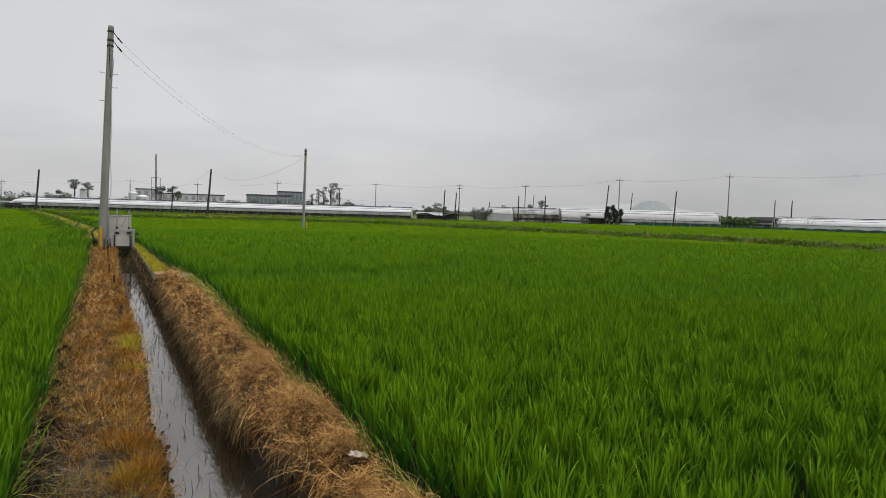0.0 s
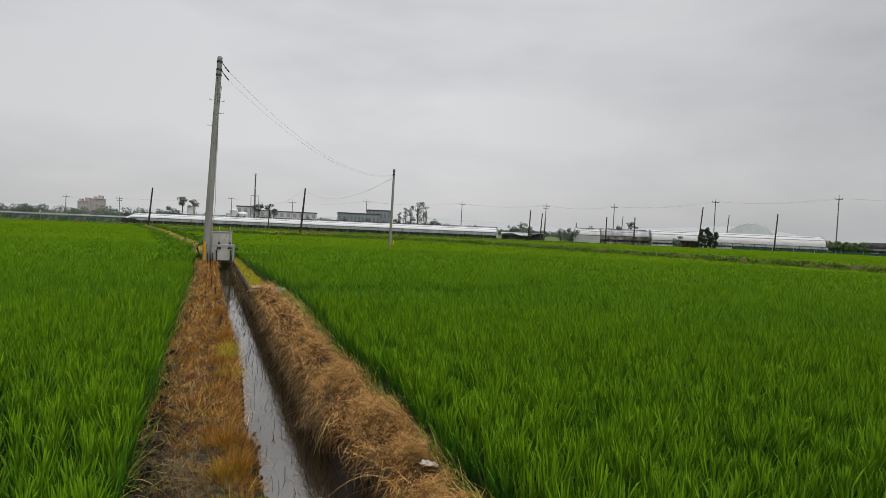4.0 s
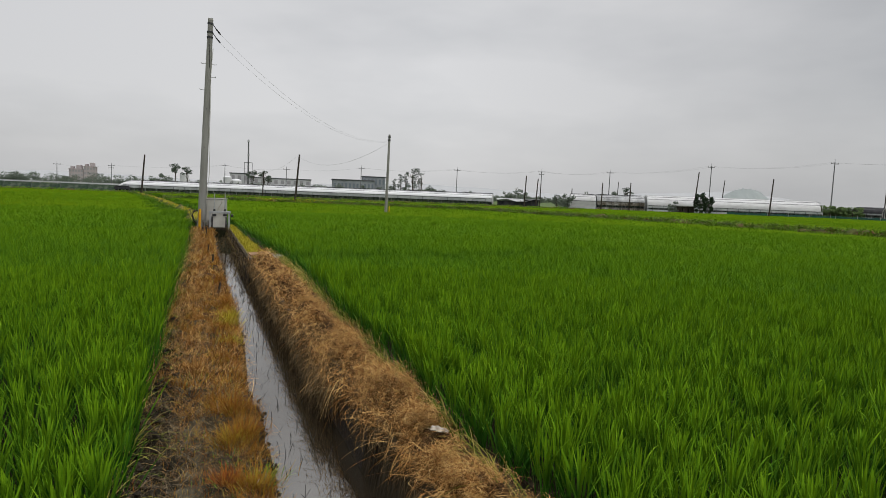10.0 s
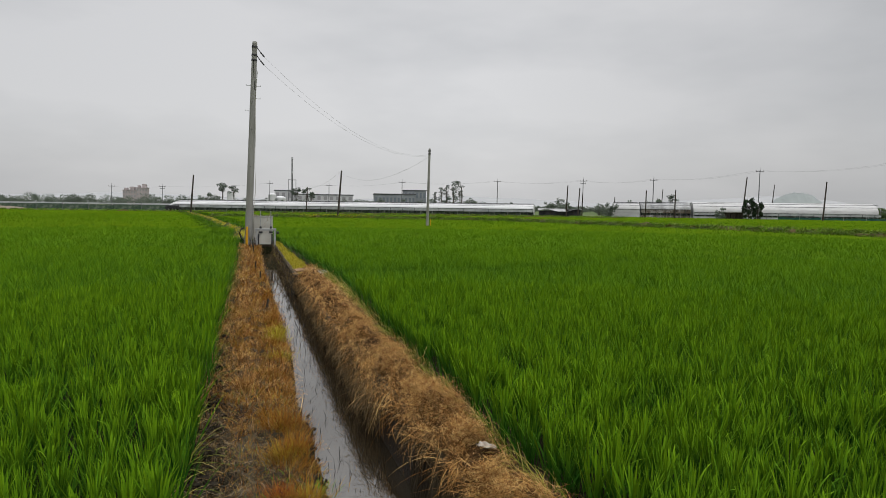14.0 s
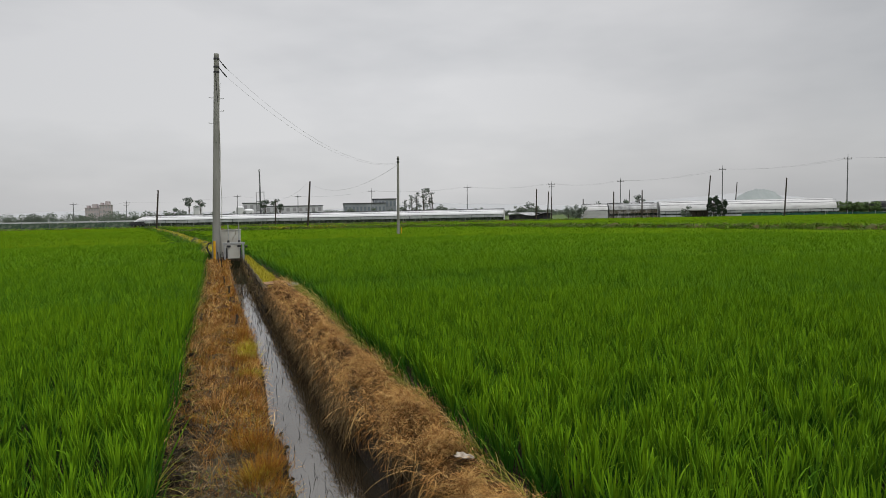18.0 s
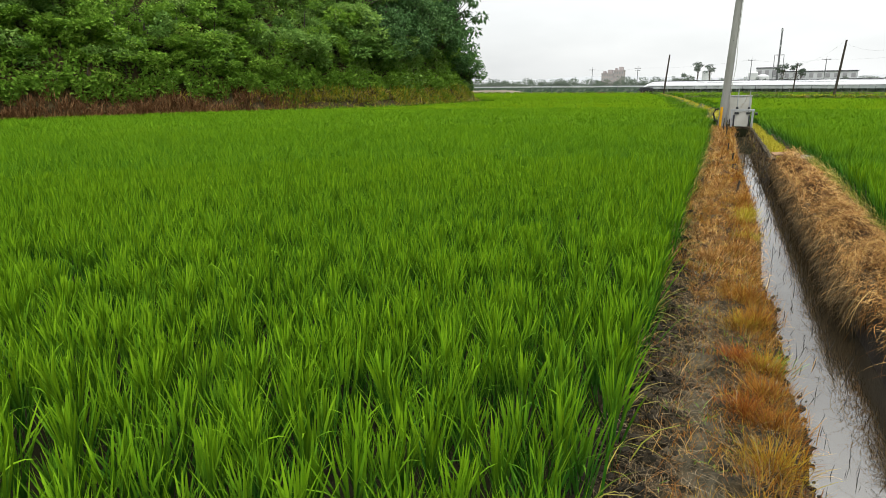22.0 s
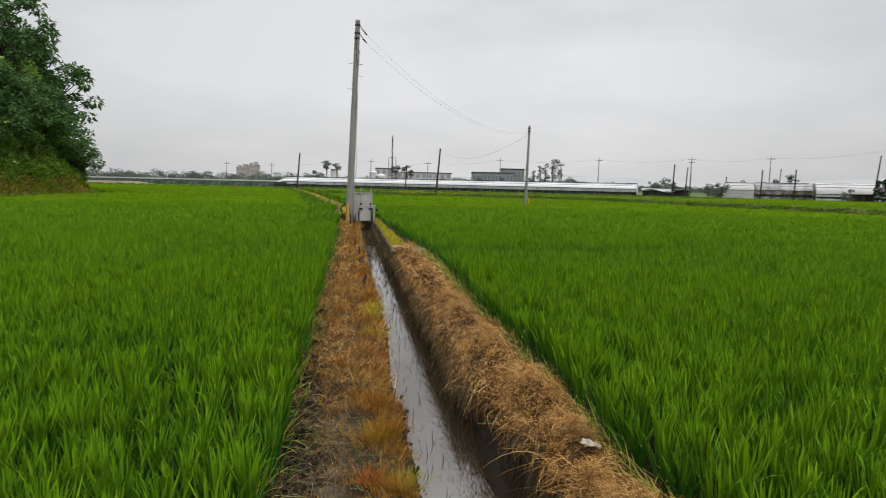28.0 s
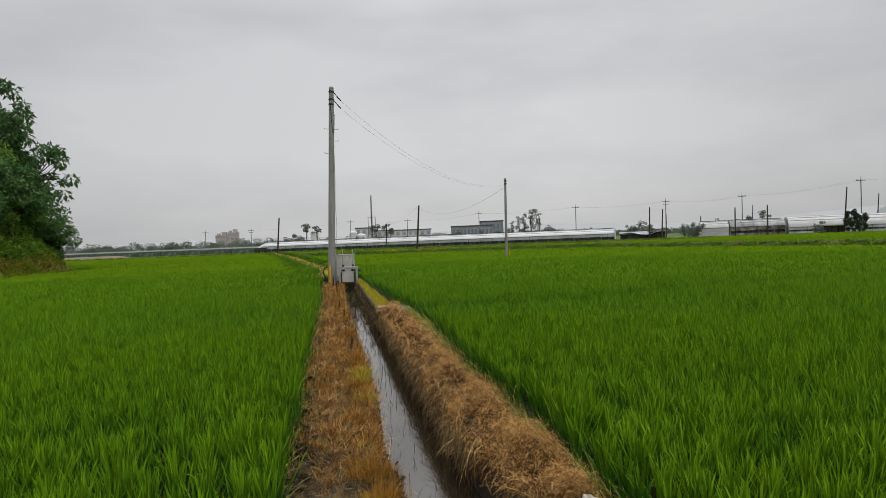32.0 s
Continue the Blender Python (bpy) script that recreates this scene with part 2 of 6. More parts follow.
# far leaves and pine needles: distance haze is painted into the pale greys
HAZED_LEAF = leafy("hazed_tree_leaf", [(0.0, (0.10, 0.122, 0.10)), (0.5, (0.128, 0.152, 0.12)), (1.0, (0.16, 0.185, 0.145))], through=0.5, rough=0.8, patch=0.3, patch_scale=0.05, per_object=0.3)
PINE_LEAF = leafy("hazed_pine_needle", [(0.0, (0.049, 0.07, 0.0525)), (0.6, (0.084, 0.108, 0.0805)), (1.0, (0.119, 0.147, 0.105))], through=0.05, rough=0.8, per_object=0.2)
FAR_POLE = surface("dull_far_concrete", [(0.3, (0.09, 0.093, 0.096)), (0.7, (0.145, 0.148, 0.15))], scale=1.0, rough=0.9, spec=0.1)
SOIL = surface("damp_path_soil", [(0.3, (0.006, 0.0045, 0.0025)), (0.5, (0.019, 0.014, 0.007)), (0.68, (0.040, 0.031, 0.018)), (0.88, (0.08, 0.065, 0.042))], scale=4.0, rough=0.95, bump=1.0, bump_scale=38.0, spec=0.1, fine=0.55)
SILT = surface("trodden_grey_silt", [(0.3, (0.009, 0.007, 0.004)), (0.48, (0.032, 0.027, 0.016)), (0.7, (0.078, 0.069, 0.046))], scale=7.0, rough=0.9, bump=0.8, bump_scale=45.0, spec=0.1, fine=0.5, stretch=(1, 0.45, 1))
DUG = surface("wet_dug_earth", [(0.3, (0.004, 0.0035, 0.002)), (0.55, (0.012, 0.010, 0.006)), (0.8, (0.035, 0.028, 0.018))], scale=12.0, rough=0.9, bump=1.0, bump_scale=55.0, spec=0.08, fine=0.6)
CLAY = surface("damp_clay_wall", [(0.3, (0.028, 0.022, 0.014)), (0.6, (0.065, 0.053, 0.034)), (0.85, (0.105, 0.088, 0.06))], scale=4.0, rough=0.85, bump=0.7, bump_scale=25.0)
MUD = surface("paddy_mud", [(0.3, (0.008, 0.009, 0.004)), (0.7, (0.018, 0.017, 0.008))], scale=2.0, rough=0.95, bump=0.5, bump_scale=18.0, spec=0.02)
FAR_LAND = surface("far_grassland", [(0.3, (0.045, 0.072, 0.024)), (0.55, (0.07, 0.10, 0.034)), (0.75, (0.11, 0.12, 0.055))], scale=0.08, rough=0.95, bump_scale=2.0, spec=0.1)
CONCRETE = surface("weathered_concrete", [(0.25, (0.154, 0.15, 0.133)), (0.55, (0.252, 0.248, 0.227)), (0.8, (0.322, 0.319, 0.294))], scale=2.2, rough=0.85, bump=0.35, bump_scale=60.0, stretch=(1, 1, 0.35))
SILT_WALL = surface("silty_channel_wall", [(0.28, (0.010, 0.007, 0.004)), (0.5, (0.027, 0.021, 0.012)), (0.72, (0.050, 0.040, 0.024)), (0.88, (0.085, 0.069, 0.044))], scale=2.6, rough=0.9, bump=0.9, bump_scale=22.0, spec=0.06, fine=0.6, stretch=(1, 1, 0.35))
# damp concrete, with the shade under the overhanging straw darkened into its colour
SHADED_WET_CONCRETE = surface("damp_shaded_concrete", [(0.25, (0.009, 0.007, 0.005)), (0.6, (0.022, 0.018, 0.013)), (0.85, (0.048, 0.041, 0.032))], scale=3.0, rough=0.75, bump=0.5, bump_scale=35.0)
POLE_GREY = surface("pole_concrete", [(0.25, (0.135, 0.134, 0.122)), (0.5, (0.20, 0.198, 0.182)), (0.8, (0.26, 0.258, 0.24))], scale=1.6, rough=0.8, bump=0.25, bump_scale=50.0, stretch=(2, 2, 0.3))
WOOD_DARK = surface("tarred_wood", [(0.3, (0.018, 0.015, 0.012)), (0.7, (0.06, 0.05, 0.04))], scale=4.0, rough=0.85, bump=0.4, bump_scale=30.0, stretch=(3, 3, 0.2))
STEEL = surface("galvanised_steel", [(0.3, (0.256, 0.264, 0.264)), (0.7, (0.4, 0.408, 0.408))], scale=6.0, rough=0.5, metal=0.6, bump_scale=80.0)
DARK_METAL = surface("dark_metal", [(0.3, (0.02, 0.02, 0.022)), (0.7, (0.055, 0.055, 0.06))], scale=6.0, rough=0.55, metal=0.3)
BOX_PAINT = surface("pale_grey_paint", [(0.3, (0.317, 0.31, 0.274)), (0.7, (0.403, 0.396, 0.36))], scale=3.0, rough=0.5, bump=0.05, bump_scale=90.0)
YELLOW = surface("orange_yellow_plastic", [(0.3, (0.45, 0.225, 0.0112)), (0.7, (0.562, 0.315, 0.0225))], scale=5.0, rough=0.5)
RUBBER = surface("black_rubber", [(0.3, (0.012, 0.012, 0.012)), (0.7, (0.03, 0.03, 0.03))], scale=8.0, rough=0.6)
FILM = surface("white_greenhouse_film", [(0.3, (0.416, 0.421, 0.427)), (0.6, (0.472, 0.477, 0.483)), (0.8, (0.505, 0.505, 0.505))], scale=0.5, rough=0.35, bump=0.3, bump_scale=3.0, spec=0.5, stretch=(1, 1, 3))
FILM_OLD = surface("dusty_greenhouse_film", [(0.3, (0.11, 0.115, 0.115)), (0.5, (0.24, 0.245, 0.245)), (0.75, (0.37, 0.375, 0.375))], scale=0.7, rough=0.5, bump=0.4, bump_scale=4.0, spec=0.4)
FILM_DULL = surface("dull_white_film", [(0.25, (0.27, 0.27, 0.262)), (0.5, (0.355, 0.357, 0.355)), (0.75, (0.415, 0.415, 0.415))], scale=0.5, rough=0.45, bump=0.35, bump_scale=3.0, spec=0.4, stretch=(1, 1, 3), fine=0.35)
TORN = surface("torn_muddy_film", [(0.3, (0.03, 0.026, 0.02)), (0.45, (0.10, 0.085, 0.065)), (0.58, (0.19, 0.18, 0.165)), (0.75, (0.30, 0.30, 0.29))], scale=0.9, rough=0.7, bump=0.5, bump_scale=4.0, fine=0.6, stretch=(1, 1, 0.6))
CURTAIN = surface("grey_side_curtain", [(0.3, (0.24, 0.255, 0.255)), (0.7, (0.39, 0.405, 0.405))], scale=0.6, rough=0.5, bump=0.3, bump_scale=3.0)
SHADE = surface("black_shade_cloth", [(0.3, (0.012, 0.012, 0.014)), (0.7, (0.05, 0.05, 0.052))], scale=1.2, rough=0.9)
NET = surface("teal_windbreak_net", [(0.3, (0.015, 0.054, 0.042)), (0.7, (0.036, 0.096, 0.072))], scale=1.2, rough=0.9, bump_scale=14.0, fine=0.6)
WALL_PALE = surface("pale_wall_panel", [(0.3, (0.375, 0.383, 0.39)), (0.7, (0.48, 0.488, 0.495))], scale=0.3, rough=0.7)
WALL_GREY = surface("grey_wall_panel", [(0.3, (0.16, 0.176, 0.192)), (0.7, (0.24, 0.256, 0.272))], scale=0.3, rough=0.7)
# pink wall paled towards the sky, mist painted into the plaster
WALL_PINK = surface("hazed_pink_plaster", [(0.3, (0.31, 0.275, 0.275)), (0.7, (0.36, 0.32, 0.32))], scale=0.2, rough=0.85)
PANE = surface("dark_window_glass", [(0.3, (0.10, 0.12, 0.14)), (0.7, (0.17, 0.19, 0.21))], scale=0.4, rough=0.2, spec=0.5)
# panes of the far blocks, contrast lowered in the colour as haze
HAZED_PANE = surface("hazed_window_glass", [(0.3, (0.22, 0.215, 0.225)), (0.7, (0.26, 0.255, 0.265))], scale=0.4, rough=0.3, spec=0.4)
ROOF_DARK = surface("dark_roof_sheet", [(0.3, (0.035, 0.037, 0.04)), (0.7, (0.09, 0.09, 0.095))], scale=0.8, rough=0.7)
BARK = surface("tree_bark", [(0.3, (0.03, 0.024, 0.018)), (0.7, (0.09, 0.075, 0.06))], scale=3.0, rough=0.95, bump=0.6, bump_scale=18.0, stretch=(2, 2, 0.4))
# hill and ridge: mist painted in as flat colours close to the sky
MOUNTAIN = surface("haze_painted_hill_wood", [(0.3, (0.19, 0.212, 0.207)), (0.7, (0.226, 0.248, 0.242))], scale=0.02, rough=1.0, bump_scale=0.2, spec=0.0)
RIDGE = surface("haze_painted_ridge", [(0.3, (0.285, 0.293, 0.297)), (0.7, (0.30, 0.308, 0.312))], scale=0.01, rough=1.0, bump_scale=0.1, spec=0.0)
PAPER = surface("white_plastic_scrap", [(0.3, (0.24, 0.20, 0.15)), (0.7, (0.38, 0.35, 0.30))], scale=14.0, rough=0.45, bump=0.3, bump_scale=60.0)
WIRE = surface("dull_wire", [(0.3, (0.20, 0.20, 0.21)), (0.7, (0.30, 0.30, 0.31))], scale=3.0, rough=0.6)
ROAD_GREY = surface("pale_road_concrete", [(0.3, (0.255, 0.255, 0.247)), (0.7, (0.345, 0.345, 0.338))], scale=0.4, rough=0.9)
BARE_EARTH = surface("bare_tan_earth", [(0.3, (0.13, 0.105, 0.075)), (0.7, (0.19, 0.16, 0.12))], scale=0.2, rough=0.95)
SLOPE_SOIL = surface("slope_undergrowth", [(0.3, (0.025, 0.02, 0.009)), (0.6, (0.055, 0.042, 0.018)), (0.8, (0.10, 0.065, 0.03))], scale=0.6, rough=0.95, bump=0.8, bump_scale=5.0)

WATER = bpy.data.materials.new("ditch_water")
WATER.use_nodes = True
_n, _l = WATER.node_tree.nodes, WATER.node_tree.links
_p = _n["Principled BSDF"]
_p.inputs["Base Color"].default_value = (0.021, 0.016, 0.0095, 1)
_p.inputs["Roughness"].default_value, _p.inputs["IOR"].default_value = 0.03, 1.9
_p.inputs["Specular IOR Level"].default_value = 1.0
_p.inputs["Specular Tint"].default_value = (1.0, 0.975, 0.93, 1)
_t = _n.new("ShaderNodeTexNoise")
_t.inputs["Scale"].default_value, _t.inputs["Detail"].default_value = 7.0, 3.0
_b = _n.new("ShaderNodeBump")
_b.inputs["Strength"].default_value, _b.inputs["Distance"].default_value = 0.035, 0.02
_c = _n.new("ShaderNodeTexCoord")
_l.new(_c.outputs["Object"], _t.inputs["Vector"])
_l.new(_t.outputs["Fac"], _b.inputs["Height"])
_l.new(_b.outputs["Normal"], _p.inputs["Normal"])

# ---- building helpers ----
rng = np.random.default_rng(7)


def np_mesh(name, verts, quads=None, tris=None, smooth=True):
    """A mesh from arrays of corners, four-sided faces and triangles."""
    me = bpy.data.meshes.new(name)
    verts = np.asarray(verts, np.float32)
    me.vertices.add(len(verts))
    me.vertices.foreach_set("co", verts.ravel())
    q = np.asarray(quads, np.int32).reshape(-1, 4) if quads is not None else np.zeros((0, 4), np.int32)
    t = np.asarray(tris, np.int32).reshape(-1, 3) if tris is not None else np.zeros((0, 3), np.int32)
    loops = np.concatenate([q.ravel(), t.ravel()])
    me.loops.add(len(loops))
    me.loops.foreach_set("vertex_index", loops)
    me.polygons.add(len(q) + len(t))
    starts = np.concatenate([np.arange(len(q)) * 4, len(q) * 4 + np.arange(len(t)) * 3]).astype(np.int32)
    me.polygons.foreach_set("loop_start", starts)
    me.polygons.foreach_set("use_smooth", np.full(len(starts), smooth))
    me.update(calc_edges=True)
    return me


def mesh_part(name, me, material, parent=None, label=""):
    if material is not None:
        me.materials.append(material)
    ob = new(name, me)
    ob.parent = parent
    return tagged(ob, label)


def part(name, bm, material, parent=None, label="", smooth=False):
    me = bpy.data.meshes.new(name)
    bm.to_mesh(me)
    bm.free()
    if smooth:
        me.polygons.foreach_set("use_smooth", np.ones(len(me.polygons), bool))
    return mesh_part(name, me, material, parent, label)


def thing(name, label, category, group="", at=(0, 0, 0), turn=0.0, kind=""):
    ob = new(name)
    ob.empty_display_size = 0.2
    ob.matrix_world = pose(*at, 0, 0, turn)
    return tagged(ob, label, category, group, kind)


def box(bm, x0, x1, y0, y1, z0, z1, bevel=0.0):
    got = bmesh.ops.create_cube(bm, size=1.0)
    bmesh.ops.scale(bm, vec=(x1 - x0, y1 - y0, z1 - z0), verts=got["verts"])
    bmesh.ops.translate(bm, vec=((x0 + x1) / 2, (y0 + y1) / 2, (z0 + z1) / 2), verts=got["verts"])
    if bevel:
        es = list({e for v in got["verts"] for e in v.link_edges})
        bmesh.ops.bevel(bm, geom=es, offset=bevel, segments=2, affect="EDGES", profile=0.6)


def rod(bm, a, b, r0, r1=None, sides=8):
    """A round bar from a to b."""
    a, b = Vector(a), Vector(b)
    d = b - a
    got = bmesh.ops.create_cone(bm, cap_ends=True, segments=sides, radius1=r0, radius2=r0 if r1 is None else r1, depth=d.length)
    m = Matrix.Translation((a + b) / 2) @ d.to_track_quat("Z", "Y").to_matrix().to_4x4()
    bmesh.ops.transform(bm, matrix=m, verts=got["verts"])


def tube(points, r, sides=6):
    """Corners and faces of a bent tube along the points; r may change along it."""
    pts = np.asarray(points, float)
    n = len(pts)
    rr = np.broadcast_to(np.asarray(r, float), (n,))
    tan = np.gradient(pts, axis=0)
    tan /= np.linalg.norm(tan, axis=1)[:, None] + 1e-9
    ref = np.where(np.abs(tan[:, 2:3]) > 0.9, np.array([[1.0, 0, 0]]), np.array([[0, 0, 1.0]]))
    s = np.cross(tan, ref)
    s /= np.linalg.norm(s, axis=1)[:, None] + 1e-9
    u = np.cross(s, tan)
    ang = np.arange(sides) / sides * 2 * np.pi
    v = pts[:, None] + rr[:, None, None] * (np.cos(ang)[None, :, None] * s[:, None] + np.sin(ang)[None, :, None] * u[:, None])
    i = np.arange(n - 1)[:, None] * sides
    k = np.arange(sides)[None]
    q = np.stack([i + k, i + (k + 1) % sides, i + sides + (k + 1) % sides, i + sides + k], -1).reshape(-1, 4)
    return v.reshape(-1, 3), q


def sagging(a, b, sag, n=14):
    s = np.linspace(0, 1, n)[:, None]
    p = np.asarray(a, float) * (1 - s) + np.asarray(b, float) * s
    p[:, 2] -= sag * 4 * s[:, 0] * (1 - s[:, 0])
    return p


def merge(pieces):
    vs, qs, o = [], [], 0
    for v, q in pieces:
        vs.append(v)
        qs.append(q + o)
        o += len(v)
    return np.concatenate(vs), np.concatenate(qs)


def blades(base, az, elev, length, sag, width, segs=3, taper=0.7, curl=None):
    """Grass blades: each starts at base, leaves at the angles az and elev, and bows down by sag."""
    N = len(base)
    s = np.linspace(0, 1, segs + 1)
    ce, se = np.cos(elev), np.sin(elev)
    ca, sa = np.cos(az), np.sin(az)
    hor = length[:, None] * (ce[:, None] * s + (sag * se)[:, None] * 0.55 * s ** 2)
    ver = length[:, None] * (se[:, None] * s - sag[:, None] * 0.6 * s ** 2.4)
    if curl is not None:
        bend = az[:, None] + curl[:, None] * s[None, :]
        ca, sa = np.cos(bend), np.sin(bend)
    else:
        ca, sa = ca[:, None], sa[:, None]
    cen = np.stack([base[:, 0:1] + ca * hor, base[:, 1:2] + sa * hor, base[:, 2:3] + ver], -1)
    side_az = az + np.pi / 2 + rng.normal(0, 0.5, N)
    side = np.stack([np.cos(side_az), np.sin(side_az), np.zeros(N)], -1)
    wid = width[:, None] * 0.5 * (1 - s[:-1] ** 1.6) ** taper * (0.55 + 0.9 * np.minimum(s[:-1] * 3, 0.5))
    lft = cen[:, :-1] - side[:, None] * wid[..., None]
    rgt = cen[:, :-1] + side[:, None] * wid[..., None]
    body = np.stack([lft, rgt], 2).reshape(N, segs * 2, 3)
    v = np.concatenate([body, cen[:, -1:]], 1)
    per = segs * 2 + 1
    o = (np.arange(N) * per)[:, None]
    q = np.concatenate([np.stack([o + 2 * k, o + 2 * k + 1, o + 2 * k + 3, o + 2 * k + 2], -1) for k in range(segs - 1)], 1).reshape(-1, 4) if segs > 1 else np.zeros((0, 4), int)
    t = np.concatenate([o + 2 * (segs - 1), o + 2 * (segs - 1) + 1, o + 2 * segs], 1)
    return v.reshape(-1, 3), q, t


def join_blades(sets):
    vs, qs, ts, o = [], [], [], 0
    for v, q, t in sets:
        vs.append(v)
        qs.append(q + o)
        ts.append(t + o)
        o += len(v)
    return np.concatenate(vs), np.concatenate(qs), np.concatenate(ts)


def leaves(cen, size, out=None, droop=0.3, slim=0.45):
    """Pointed leaves, two triangles each, folded a little, turned at random or roughly away from 'out'."""
    N = len(cen)
    d = rng.normal(0, 1, (N, 3))
    if out is not None:
        d = d * 0.8 + out
    d[:, 2] -= droop
    d /= np.linalg.norm(d, axis=1)[:, None]
    w = np.cross(d, rng.normal(0, 1, (N, 3)) * 0.6 + np.array([0, 0, 1.0]))
    w /= np.linalg.norm(w, axis=1)[:, None] + 1e-9
    up = np.cross(w, d)
    L = (size * rng.uniform(0.6, 1.35, N))[:, None]
    mid = cen + d * L * 0.45
    v = np.stack([cen, mid + w * L * slim * 0.5 + up * L * 0.08, cen + d * L, mid - w * L * slim * 0.5 + up * L * 0.08], 1)
    o = (np.arange(N) * 4)[:, None]
    return v.reshape(-1, 3), np.concatenate([o, o + 1, o + 2, o + 3], 1)


def smooth_noise(x, y, scale, seed=0):
    """Soft waves of height, about -1 to 1."""
    r = np.random.default_rng(100 + seed)
    out = np.zeros_like(np.asarray(x, float))
    for k in range(7):
        a, ph, f = r.uniform(0, 2 * np.pi), r.uniform(0, 2 * np.pi), r.uniform(0.6, 1.8) / scale
        out = out + np.sin((x * np.cos(a) + y * np.sin(a)) * f * 2 * np.pi + ph)
    return out / 3.2

# ---- the plan: the ditch line, levees, bank and foot of the hill ----


def ditch_x(y):
    """The left edge of the water along the ditch."""
    return 0.75 - 0.052 * np.clip(y, -40, 60)


def interp(v, pts):
    return np.interp(v, [p[0] for p in pts], [p[1] for p in pts])


LEVEE = [(24, -1.15), (34, -1.87), (43.9, -3.5), (66, -6.9), (109, -14.6), (140, -20)]
BANK_X = [(-60, 36), (0, 34.5), (18, 33.5), (30, 32.3), (40, 28.5), (50, 25.5), (58, 22.5)]
BANK_TOP = [(-40, 76), (-8, 72), (10, 66), (22.5, 59), (23, 58)]
HILL_X = [(-60, -36), (5, -30.5), (15.4, -28.6), (19.7, -27.2), (25.8, -26.0), (37.5, -22.6), (49.4, -22.2), (55, -23.6), (61, -29), (68, -42), (76, -70)]
PATH_L = -0.87
DITCH_END = 25.6


def right_edge(y):
    """Where the rice begins beyond the straw bank, from the ditch line."""
    return interp(y, [(0, 0.93), (3, 0.97), (5, 1.03), (12, 1.17), (13.5, 1.15), (14.6, 1.04), (18, 0.98), (22, 0.86), (24, 0.78), (27, 0.6)])


def levee_x(y):
    return interp(y, LEVEE)


def gh_line(x):
    return interp(x, [(-60, 150), (-19.5, 136), (46, 108), (62, 104), (99, 84), (106, 66), (108, 30)])


def in_left(x, y):
    edge = np.where(y < 26, ditch_x(y) + PATH_L, levee_x(y) - 0.45)
    return (x < edge) & (x > interp(y, HILL_X) + 0.6) & (y > -7) & (y < 112 - 0.02 * x)


def in_right(x, y):
    edge = np.where(y < 26, ditch_x(y) + right_edge(y), levee_x(y) + 0.45)
    return (x > edge) & (x < interp(y, BANK_X) - 0.8) & (y < interp(x, BANK_TOP) - 0.6) & (y > -7)


def in_far(x, y):
    beyond = (x > interp(y, BANK_X) + 1.0) | (y > interp(x, BANK_TOP) + 0.9)
    return beyond & (x > levee_x(y) + 0.6) & (y < gh_line(x) - 4) & (x < 99) & (y > 2)


# ground: one sheet to the horizon, with the ditch and its banks pressed into it
PROFILE = [(-2.0, -0.08), (-1.1, -0.08), (-0.9, -0.03), (-0.8, 0.01), (-0.45, 0.015), (-0.22, 0.0), (-0.14, -0.04), (-0.11, -0.20), (-0.08, -0.62), (0.55, -0.62), (0.58, -0.40), (0.63, -0.08), (0.67, 0.03), (0.85, 0.08), (1.05, 0.05), (1.2, -0.05), (1.45, -0.08), (2.2, -0.08)]
PROFILE_FAR = [(-2.0, -0.08), (-1.1, -0.08), (-0.9, -0.03), (-0.8, 0.01), (-0.22, 0.0), (-0.13, -0.04), (-0.07, -0.62), (0.49, -0.62), (0.51, 0.02), (0.65, 0.04), (0.8, -0.05), (1.0, -0.08), (2.2, -0.08)]


def lip(y):
    """How far the crumbling edge of the path wanders."""
    return 0.042 * smooth_noise(0 * y, y, 0.9, 51) + 0.022 * smooth_noise(0 * y, y, 0.3, 52)


def ground_z(x, y):
    u = x - ditch_x(y)
    u = u - lip(y) * np.clip((u + 0.5) / 0.2, 0, 1) * np.clip((0.25 - u) / 0.2, 0, 1)
    near = interp(u, PROFILE)
    far = interp(u, PROFILE_FAR)
    k = np.clip((y - 13.4) / 1.2, 0, 1)
    prof = near * (1 - k) + far * k
    end = np.clip((y - DITCH_END) / 0.4, 0, 1)
    z = np.where(np.abs(u) < 2.0, prof * (1 - end) + np.where(u < -0.9, -0.08, 0.0) * end, -0.08)
    silt = np.clip((y - 18.2) / 1.4, 0, 1) * 0.25
    z = np.where((u > -0.13) & (u < 0.5) & (z < -0.3) & (y < DITCH_END), z + silt, z)
    z = np.where((y > 27.5), -0.08, z)
    strip = (np.abs(u) < 1.3) & (y < 26)
    dug = np.exp(-((u + 0.78) / 0.12) ** 2) * (0.030 * smooth_noise(x, y, 0.13, 84) + 0.020 * smooth_noise(x, y, 0.06, 85))
    z = z + np.where(strip, dug, 0.0)
    return z + np.where(strip, 0.018 * smooth_noise(x, y, 0.5, 1) + 0.012 * smooth_noise(x, y, 0.17, 2), 0.0) + np.where(strip & (u > 0.5), 0.03 * smooth_noise(x, y, 0.9, 3), 0)


_fine = np.concatenate([np.arange(-2.4, -1.0, 0.07), np.arange(-1.0, -0.28, 0.02), np.arange(-0.27, 0.62, 0.025), np.arange(0.65, 2.5, 0.09)])
gu = np.concatenate([[-2600, -1200, -600, -300, -150, -80, -40, -20, -10, -5, -3.2], _fine, [3.2, 5, 10, 20, 40, 80, 150, 300, 600, 1200, 2600]])
